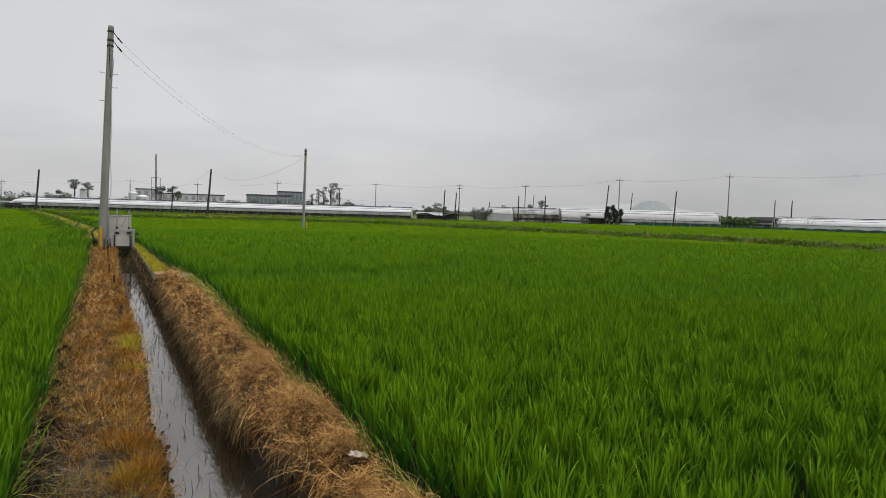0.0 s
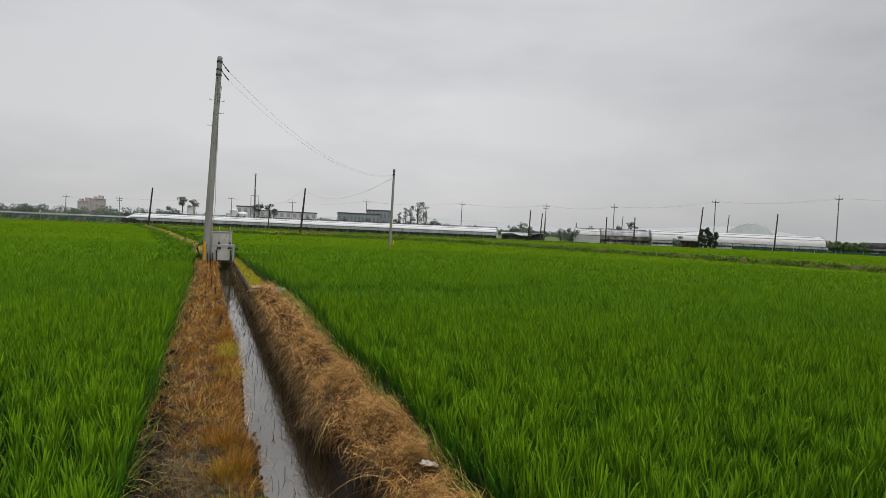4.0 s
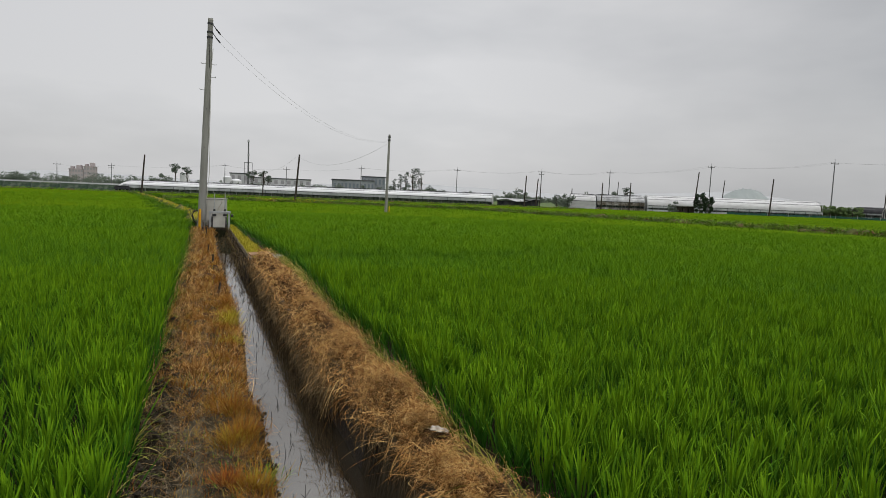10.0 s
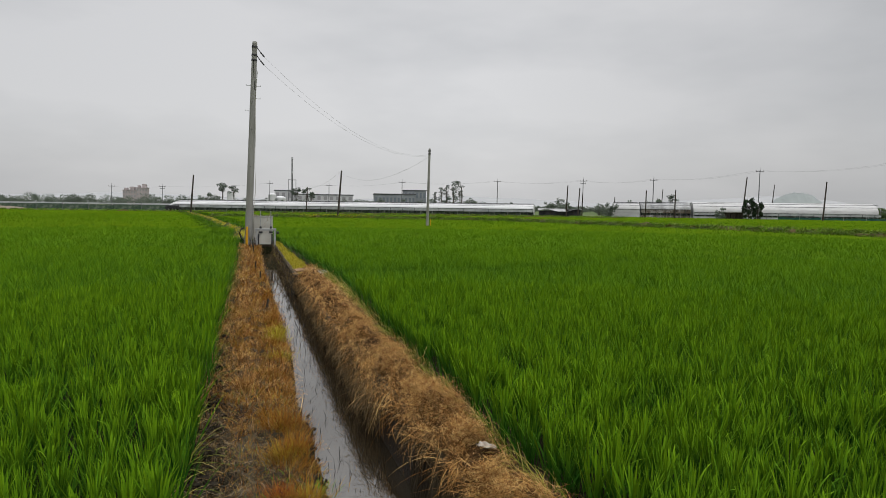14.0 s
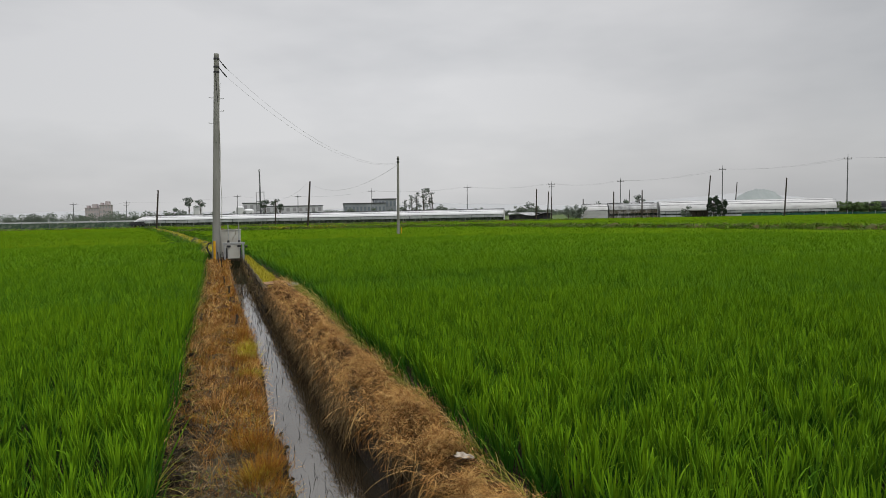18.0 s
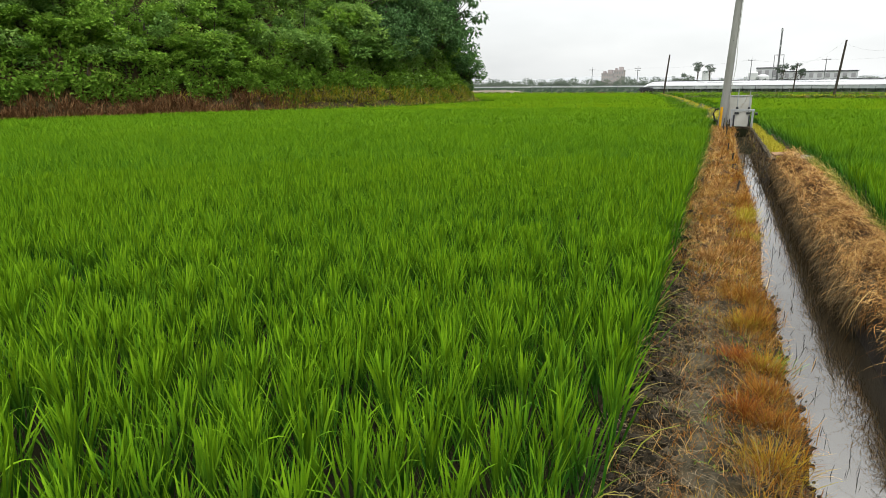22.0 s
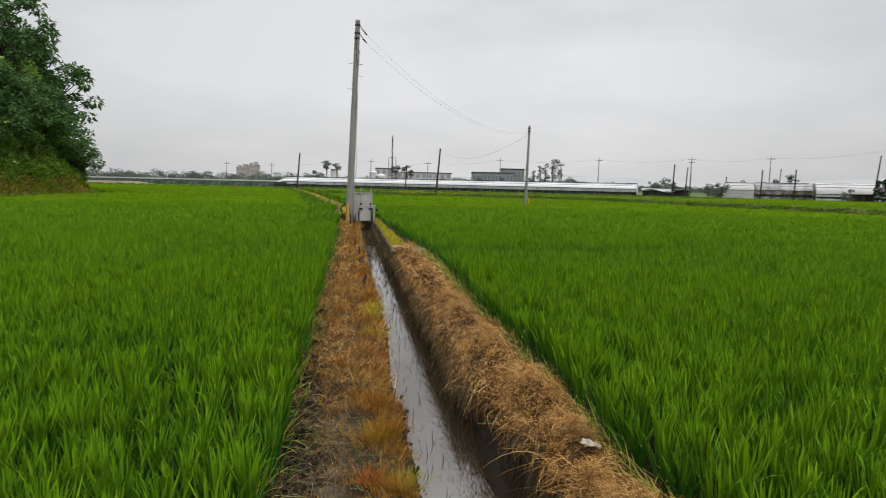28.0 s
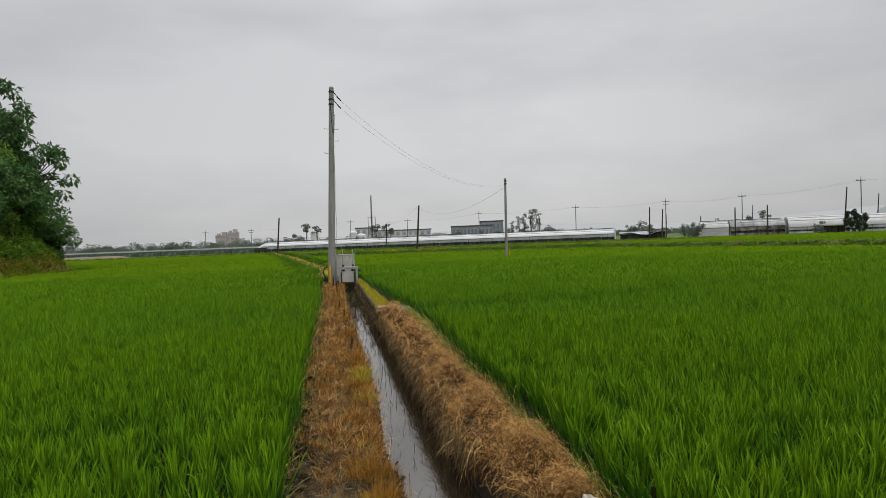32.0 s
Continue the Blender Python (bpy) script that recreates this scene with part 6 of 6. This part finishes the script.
for (xa, ya), (xb, yb) in zip(RP[:-1], RP[1:]):
    n_panels = int(math.hypot(xb - xa, yb - ya) / 6.0)
    for k in range(n_panels):
        f0, f1 = k / n_panels, (k + 1) / n_panels
        x0, y0, x1, y1 = xa + (xb - xa) * f0, ya + (yb - ya) * f0 - 3.6, xa + (xb - xa) * f1, ya + (yb - ya) * f1 - 3.6
        if x0 < -105 or x1 > -14:
            continue
        M = pose(x0, y0, 0, 0, 0, math.degrees(math.atan2(y1 - y0, x1 - x0)))
        L = math.hypot(x1 - x0, y1 - y0)
        bm = bmesh.new()
        box(bm, 0.06, L, -0.02, 0.02, 0.05, 1.15 + 0.12 * math.sin(k * 1.7))
        part("mesh_panel", bm, MESH, fence).matrix_basis = M
        bm = bmesh.new()
        rod(bm, (0, 0, -0.2), (0, 0, 1.5), 0.06, 0.05, 6)
        part("fence_post", bm, FAR_POLE, fence).matrix_basis = M

# tan bare ground beyond the hill's end
bm = bmesh.new()
vs = [bm.verts.new((-62 + 9 * math.cos(k / 16 * 6.283) * (1 + 0.2 * math.sin(k * 2.2)), 150 + 14 * math.sin(k / 16 * 6.283), 0.0)) for k in range(16)]
tp = [bm.verts.new((-62 + 0.6 * (v.co.x + 62), 150 + 0.6 * (v.co.y - 150), 0.6)) for v in vs]
for k in range(16):
    bm.faces.new((vs[k], vs[(k + 1) % 16], tp[(k + 1) % 16], tp[k]))
bm.faces.new(tp)
heap = part("earth_mound", bm, BARE_EARTH, None)
tagged(heap, "low mound of bare tan earth beyond the field", "mound")


# far wooded hill and ridges, the mist painted into their colours
def ridge(name, x0, x1, y, heights, material, label, depth=300):
    xs = np.linspace(x0, x1, 60)
    hz = np.interp(np.linspace(0, 1, 60), np.linspace(0, 1, len(heights)), heights)
    hz = hz * (1 + 0.02 * smooth_noise(xs, xs * 0, abs(x1 - x0) / 12, 51)) + 0.006 * np.max(hz) * smooth_noise(xs, xs * 0, abs(x1 - x0) / 60, 52)
    V = np.concatenate([np.stack([xs, np.full(60, y), np.full(60, -5.0)], -1), np.stack([xs, np.full(60, y + depth * 0.5), np.maximum(hz, 0)], -1), np.stack([xs, np.full(60, y + depth), np.full(60, -5.0)], -1)])
    i = np.arange(59)
    q = np.concatenate([np.stack([i, i + 1, i + 61, i + 60], -1), np.stack([i + 60, i + 61, i + 121, i + 120], -1)])
    ob = mesh_part(name, np_mesh(name, V, q), material)
    tagged(ob, label, "hill", kind="structure")


ridge("backdrop_hill", 1288, 1580, 1450, [0, 12, 38, 52, 58, 57, 50, 30, 14, 6], MOUNTAIN, "rounded wooded hill with mist painted into its pale colour", 100)
ridge("backdrop_ridge", -1500, 2600, 2300, [20, 34, 26, 40, 30, 22, 34, 48, 40, 28, 44, 60, 80, 50], RIDGE, "low ridge along the horizon with mist painted into its colour", 300)
# ---- trees and shrubs ----


def clump_leaves(centres, radii, per, size, slim=0.45, droop=0.35, squash=0.75, upright=False):
    vs = []
    for c, r in zip(centres, radii):
        d = rng.normal(0, 1, (per, 3))
        d /= np.linalg.norm(d, axis=1)[:, None]
        rr = r * rng.uniform(0.35, 1.0, per) ** 0.5
        pts = np.asarray(c) + d * rr[:, None] * np.array([1, 1, squash])
        vs.append(leaves(pts, size, out=np.array([0, 0, 2.0]) if upright else d * 0.9, droop=droop, slim=slim))
    return merge(vs)


def limb(a, b, r0, r1, bend=0.12, n=4, sides=4):
    s = np.linspace(0, 1, n)[:, None]
    a, b = np.asarray(a, float), np.asarray(b, float)
    p = a * (1 - s) + b * s
    k = rng.normal(0, bend * np.linalg.norm(b - a), 3)
    p = p + np.sin(s * np.pi) * k
    return tube(p, np.linspace(r0, r1, n), sides)


def tree_meshes(h, crown_r, clumps, per, size, trunk_h=0.35, slim=0.5, droop=0.6, shape="round", clump=0.24):
    """Trunk with limbs, and a crown of leaf clumps carried by them, for a tree standing at the origin."""
    wood = [limb((0, 0, -0.4), (rng.normal(0, 0.04) * h, rng.normal(0, 0.04) * h, h * 0.8), 0.028 * h, 0.008 * h, 0.04, 7, 8)]
    cs, rs = [], []
    for k in range(clumps):
        a = rng.uniform(0, 2 * np.pi)
        if shape == "umbrella":
            t = 0.72 + 0.28 * (k / clumps)
            rad = crown_r * (1.25 - 0.9 * k / clumps) * rng.uniform(0.3, 1.0)
        elif shape == "pine":
            t = 0.42 + 0.58 * (k / clumps)
            rad = crown_r * (0.95 - 0.7 * k / clumps) * rng.uniform(0.25, 1.0)
        else:
            t = trunk_h + (1 - trunk_h) * rng.uniform(0, 1) ** 0.8
            rad = crown_r * np.sqrt(max(0.08, 1 - ((t - 0.6) / 0.47) ** 2)) * rng.uniform(0.25, 1.0) ** 0.5
        c = np.array([np.cos(a) * rad, np.sin(a) * rad, h * t])
        cs.append(c)
        rs.append(clump * crown_r * rng.uniform(0.7, 1.3))
        z0 = h * max(0.2, t - 0.28)
        wood.append(limb((0, 0, z0), c, 0.007 * h, 0.002 * h))
    wv, wq = merge(wood)
    lv, lq = clump_leaves(cs, rs, per, size, slim, droop, 0.8 if shape == "round" else 0.22)
    return np_mesh("trunk", wv, wq), np_mesh("crown", lv, lq, smooth=False)


def plant(kind, name, label, category, group, at, scale, turn, tilt=0.0):
    ob = thing(name, label, category, group)
    for me, nm in zip(kind, ("trunk", "crown")):
        o = new(nm, me)
        o.parent = ob
    ob.matrix_world = pose(*at, tilt, 0, turn) @ Matrix.Diagonal((*scale, 1))
    return ob


def with_mats(pair, bark, leaf):
    pair[0].materials.append(bark)
    pair[1].materials.append(leaf)
    return pair


shrubs = [with_mats(tree_meshes(1.9, 1.35, 9, 150, 0.17, trunk_h=0.15, slim=0.5, droop=0.25), BARK, SHRUB if k < 4 else SHRUB_LIGHT) for k in range(7)]
big = [with_mats(tree_meshes(9.0, 3.4, 34, 130, 0.42, trunk_h=0.25, slim=0.42, droop=0.9), BARK, TREE_LEAF) for k in range(3)]
airy = [with_mats(tree_meshes(9.0, 3.6, 64, 56, 0.38, trunk_h=0.24, slim=0.45, droop=0.9, clump=0.14), BARK, TREE_LEAF) for k in range(2)]
mid = [with_mats(tree_meshes(5.0, 2.4, 22, 110, 0.27, trunk_h=0.2, slim=0.48, droop=0.5), BARK, SHRUB) for k in range(3)]
mid_dark = [with_mats(tree_meshes(5.0, 2.4, 22, 110, 0.27, trunk_h=0.15, slim=0.48, droop=0.6), BARK, TREE_LEAF) for k in range(2)]
far = [with_mats(tree_meshes(5.0, 2.2, 14, 40, 0.55, trunk_h=0.15, slim=0.6), BARK, HAZED_LEAF) for k in range(4)]
pines = [with_mats(tree_meshes(8.0, 1.7, 8, 90, 0.32, slim=0.36, droop=0.0, shape="pine", clump=0.36), BARK, PINE_LEAF) for k in range(3)]
umbrellas = [with_mats(tree_meshes(8.0, 2.3, 8, 100, 0.40, slim=0.38, droop=0.0, shape="umbrella", clump=0.34), BARK, PINE_LEAF) for k in range(3)]


# ---- the wooded hill ----
def hill_z(x, y):
    """Height of the hillside over its foot."""
    inn = interp(y, HILL_X) - x
    z = np.interp(inn, [-1, 0, 0.8, 4, 9, 16, 26, 50], [-0.3, 0.1, 0.9, 4.2, 8.6, 12.5, 15.5, 17])
    end = np.clip((63 - y) / 14, 0, 1)
    return z * (0.35 + 0.65 * np.sqrt(end)) + np.where(inn > 0.3, 0.25 * smooth_noise(x, y, 3.5, 61), 0)


hx, hy = np.meshgrid(np.concatenate([np.arange(-1, 10, 0.7), np.arange(10, 60, 3.0)]), np.arange(-45, 66, 1.2))
XX = interp(hy, HILL_X) - hx
ZZ = hill_z(XX, hy)
i = np.arange(XX.size).reshape(XX.shape)
q = np.stack([i[:-1, :-1], i[:-1, 1:], i[1:, 1:], i[1:, :-1]], -1).reshape(-1, 4)
hillside = mesh_part("hillside", np_mesh("hillside", np.stack([XX, hy, ZZ], -1).reshape(-1, 3), q), SLOPE_SOIL)
tagged(hillside, "steep overgrown hillside above the rice field", "hillside", kind="structure")
SH = ("leafy green shrub on the overgrown hillside", "shrub", "hillside shrubs")
count = 0
for k in range(5000):
    y = float(rng.uniform(2, 58))
    inn = float(rng.uniform(1.7, 15) if rng.uniform() < 0.75 else rng.uniform(1.5, 4))
    x = float(interp(y, HILL_X)) - inn
    b = math.degrees(math.atan2(x, y))
    if b < -68 or count >= 285:
        continue
    if 33 < y < 54:
        inn, x = inn + 1.0, x - 1.0
    s = float(rng.uniform(0.65, 1.25)) * (0.75 if inn < 2 else 1.0)
    light = rng.uniform() < (0.75 if y < 34 and inn < 7 else 0.3)
    plant(shrubs[4 + count % 3 if light else count % 4], "shrub", *(("yellow-green leafy shrub low on the hillside", *SH[1:]) if light else SH), (x, y, float(hill_z(np.array(x), np.array(y))) - 0.25), (s * float(rng.uniform(1.0, 1.7)), s * float(rng.uniform(1.0, 1.7)), s * float(rng.uniform(0.8, 1.25))), float(rng.uniform(0, 360)))
    count += 1
for k in range(70):
    y = float(rng.uniform(6, 57))
    inn = float(rng.uniform(5, 20))
    x = float(interp(y, HILL_X)) - inn
    s = float(rng.uniform(0.7, 1.15))
    plant(mid[k % 3], "tree", "young broadleaf tree among hillside shrubs", "tree", "hillside trees", (x, y, float(hill_z(np.array(x), np.array(y))) - 0.3), (s, s, s), float(rng.uniform(0, 360)))
for k, (x, y, s) in enumerate(((-28.5, 58.5, 1.1), (-30.5, 55.5, 1.25), (-33.5, 59.5, 1.35), (-30.8, 61.5, 0.95), (-36, 52, 1.3), (-39, 57, 1.5), (-37, 45, 1.25), (-41, 48, 1.4), (-39, 37, 1.3), (-43, 40, 1.4), (-42, 30, 1.3), (-44, 24, 1.35), (-28.6, 60.5, 0.6), (-45, 18, 1.3), (-40, 31, 1.1), (-47, 33, 1.5))):
    plant(airy[k % 2] if k in (0, 1, 3) else big[k % 3], "tree", "tall dark broadleaf tree on the hill with drooping leaves", "tree", "tall hill trees", (x, y, float(hill_z(np.array(x), np.array(y))) - 0.4), (s, s, s), 70.0 * k)
for k in range(26):
    y = float(rng.uniform(40, 62))
    x = float(interp(y, HILL_X)) - float(rng.uniform(2.3, 5.0) if y < 54 else rng.uniform(0.6, 4))
    s = float(rng.uniform(0.6, 1.1))
    plant(mid_dark[k % 2], "shrub", "dark green shrub at the end of the hill", "shrub", "hill end shrubs", (x, y, float(hill_z(np.array(x), np.array(y))) - 0.3), (s, s, s * 0.9), float(rng.uniform(0, 360)))

# creepers and low growth that close the slope between the shrubs
n = 150000
y = rng.uniform(-2, 62, n)
inn = np.interp(y, [31, 35, 52, 56], [0.9, 1.25, 1.25, 0.8]) + 15 * rng.uniform(0, 1, n) ** 1.7
x = interp(y, HILL_X) - inn
z = hill_z(x, y) + 0.3 + 0.5 * smooth_noise(x, y, 1.7, 71) + 0.3 * smooth_noise(x, y + inn, 0.8, 72) + rng.uniform(-0.2, 0.25, n)
ok = np.degrees(np.arctan2(x, y)) > -72
bright = (0.6 * np.clip((5 - inn) / 3, 0, 1) + 0.6 * np.clip((38 - y) / 8, 0, 1) * np.clip((9 - inn) / 5, 0, 1) + 0.5 * smooth_noise(x, y, 4.0, 73) + rng.normal(0, 0.2, n)) > 0.32
for sel, m, nm, lab in ((ok & bright, SHRUB_LIGHT, "vine_cover", "yellow-green creeping vines over the lower hillside"), (ok & ~bright, SHRUB, "creeper_cover", "green creepers covering the hillside between shrubs")):
    v, q = leaves(np.stack([x, y, z], -1)[sel], 0.23, out=np.array([0.7, -0.3, 0.5]), droop=0.4, slim=0.6)
    tagged(mesh_part(nm, np_mesh(nm, v, q, smooth=False), m), lab, "creepers", kind="stuff")

# weeds along the hill's foot: dead brown stalks, then yellow grass on a low skirt of earth
n = 26000
y = rng.uniform(2, 35, n)
inn = np.abs(rng.normal(0, 0.7, n)) - 0.25
keep = rng.uniform(0, 1, n) < np.clip((32 - y) / 4, 0, 1) * np.clip(0.8 + 0.4 * smooth_noise(inn, y, 2.0, 75), 0.2, 1)
y, inn = y[keep], inn[keep]
x = interp(y, HILL_X) - inn
v, q, t = lying(x, y, hill_z(x, y) - 0.05, 0.58, 0.05, 60, 24, 2, sag=(0.4, 0.3))
tagged(mesh_part("brown_weeds", np_mesh("brown_weeds", v, q, t), BROWN_WEED), "dead brown weeds along the foot of the hill", "weeds", kind="stuff")
n = 60000
y = rng.uniform(24, 60, n)
inn = rng.uniform(-0.5, 1, n) + rng.uniform(0, 1, n) * np.interp(y, [30, 36, 52, 57], [0.3, 0.95, 0.95, 0.3])
keep = rng.uniform(0, 1, n) < np.clip((y - 27) / 4, 0.08, 1)
y, inn = y[keep], inn[keep]
x = interp(y, HILL_X) - inn
kind = rng.uniform(0, 1, len(y)) + 0.35 * smooth_noise(x, y, 2.5, 76)
for sel, m, nm, lab in ((kind < 0.25, PALE_LITTER, "tan_grass", "cut tan grass along the foot of the hill"), ((kind >= 0.25) & (kind < 0.68), OCHRE, "yellow_weeds", "yellow-green grass along the foot of the hill"), (kind >= 0.68, MEADOW, "green_weeds", "green grass along the foot of the hill")):
    v, q, t = lying(x[sel], y[sel], np.maximum(hill_z(x, y), 0.12)[sel] - 0.05, 0.42, 0.05, 38, 26, 2, sag=(0.5, 0.3))
    tagged(mesh_part(nm, np_mesh(nm, v, q, t), m), lab, "weeds", kind="stuff")

# ---- far trees ----
FT = ("pale green tree in the far distance", "tree", "far trees")
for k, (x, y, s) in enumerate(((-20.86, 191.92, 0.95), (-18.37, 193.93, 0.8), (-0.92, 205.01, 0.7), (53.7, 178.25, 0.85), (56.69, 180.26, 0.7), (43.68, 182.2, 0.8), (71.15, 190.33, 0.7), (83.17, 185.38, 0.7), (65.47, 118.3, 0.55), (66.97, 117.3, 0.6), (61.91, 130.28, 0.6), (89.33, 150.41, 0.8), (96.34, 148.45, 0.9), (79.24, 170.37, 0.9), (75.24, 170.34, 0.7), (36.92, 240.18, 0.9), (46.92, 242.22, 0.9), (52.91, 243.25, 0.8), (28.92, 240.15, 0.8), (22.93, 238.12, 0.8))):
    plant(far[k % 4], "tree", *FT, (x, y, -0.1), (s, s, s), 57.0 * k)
for k, (x, y, s, t) in enumerate(((45.69, 180.21, 0.98, 0), (47.39, 181.23, 1.08, 2), (49.19, 180.23, 1.22, -2), (51.39, 180.24, 1.25, 3), (43.79, 181.21, 0.8, 0), (-17.1, 199.94, 1.0, 0), (-14.31, 200.95, 0.92, 2), (4.34, 190.03, 0.85, 0), (7.34, 190.05, 0.86, 0), (8.54, 191.05, 0.7, 0), (98.85, 145.46, 0.72, 0))):
    plant((pines if k < 5 else umbrellas)[k % 3], "pine_tree", "dark spreading pine with a bare trunk", "tree", "far pines", (x, y, -0.1), (s * 0.95, s * 0.95, s), 83.0 * k, t)
dark_bush = with_mats(tree_meshes(5.0, 1.9, 30, 130, 0.32, trunk_h=0.12, slim=0.5, droop=0.4), BARK, DARK_LEAF)
for k, (x, y, s) in enumerate(((76.0, 89.5, 0.7), (77.2, 88.9, 0.58))):
    plant(dark_bush, "tree", "dark bushy tree beside the greenhouse", "tree", "trees at the greenhouses", (x, y, 0), (s * 0.8, s * 0.8, s), 40.0 * k)
for k, (x, y, s) in enumerate(((72.3, 92.0, 0.42), (57.9, 107.2, 0.5), (60.3, 107.28, 0.55))):
    plant(far[k % 4], "shrub", "thin pale green bush in front of the greenhouse", "shrub", "bushes at the greenhouses", (x, y, 0), (s, s, s), 40.0 * k)
mound_bush = [with_mats(tree_meshes(5.0, 2.2, 14, 40, 0.55, trunk_h=0.15, slim=0.6), BARK, MOUND_LEAF) for k in range(3)]
for k in range(16):
    x, y = 104 + float(rng.uniform(0, 5)), 88 + float(rng.uniform(-4, 5))
    s = float(rng.uniform(0.3, 0.46))
    plant(mound_bush[k % 3], "shrub", "green bush on the grassy mound", "shrub", "mound bushes", (x, y, 0.2), (s * 1.5, s * 1.5, s), 31.0 * k)
# woods along the horizon, in a leaf colour paled as haze
cs, rs = [], []
for k in range(640):
    x = float(rng.uniform(-250, 420))
    y = 300 + float(rng.normal(0, 14)) - 0.12 * max(0, x)
    h = float(rng.uniform(2.8, 5.6)) * (1.05 if x < -25 else 0.9 if x < 110 else 0.6)
    for j in range(2):
        cs.append((x + float(rng.normal(0, 1.2)), y, h * float(rng.uniform(0.3, 0.75))))
        rs.append(h * float(rng.uniform(0.3, 0.5)))
for k in range(560):
    x = float(rng.uniform(-250, 420))
    cs.append((x, 296 - 0.12 * max(0, x), 1.2))
    rs.append(float(rng.uniform(1.6, 2.5)))
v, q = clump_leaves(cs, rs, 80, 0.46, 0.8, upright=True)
woods = mesh_part("far_woods", np_mesh("far_woods", v, q, smooth=False), HAZED_LEAF)
tagged(woods, "low belt of woods along the horizon, haze painted into its green", "woods", kind="stuff")
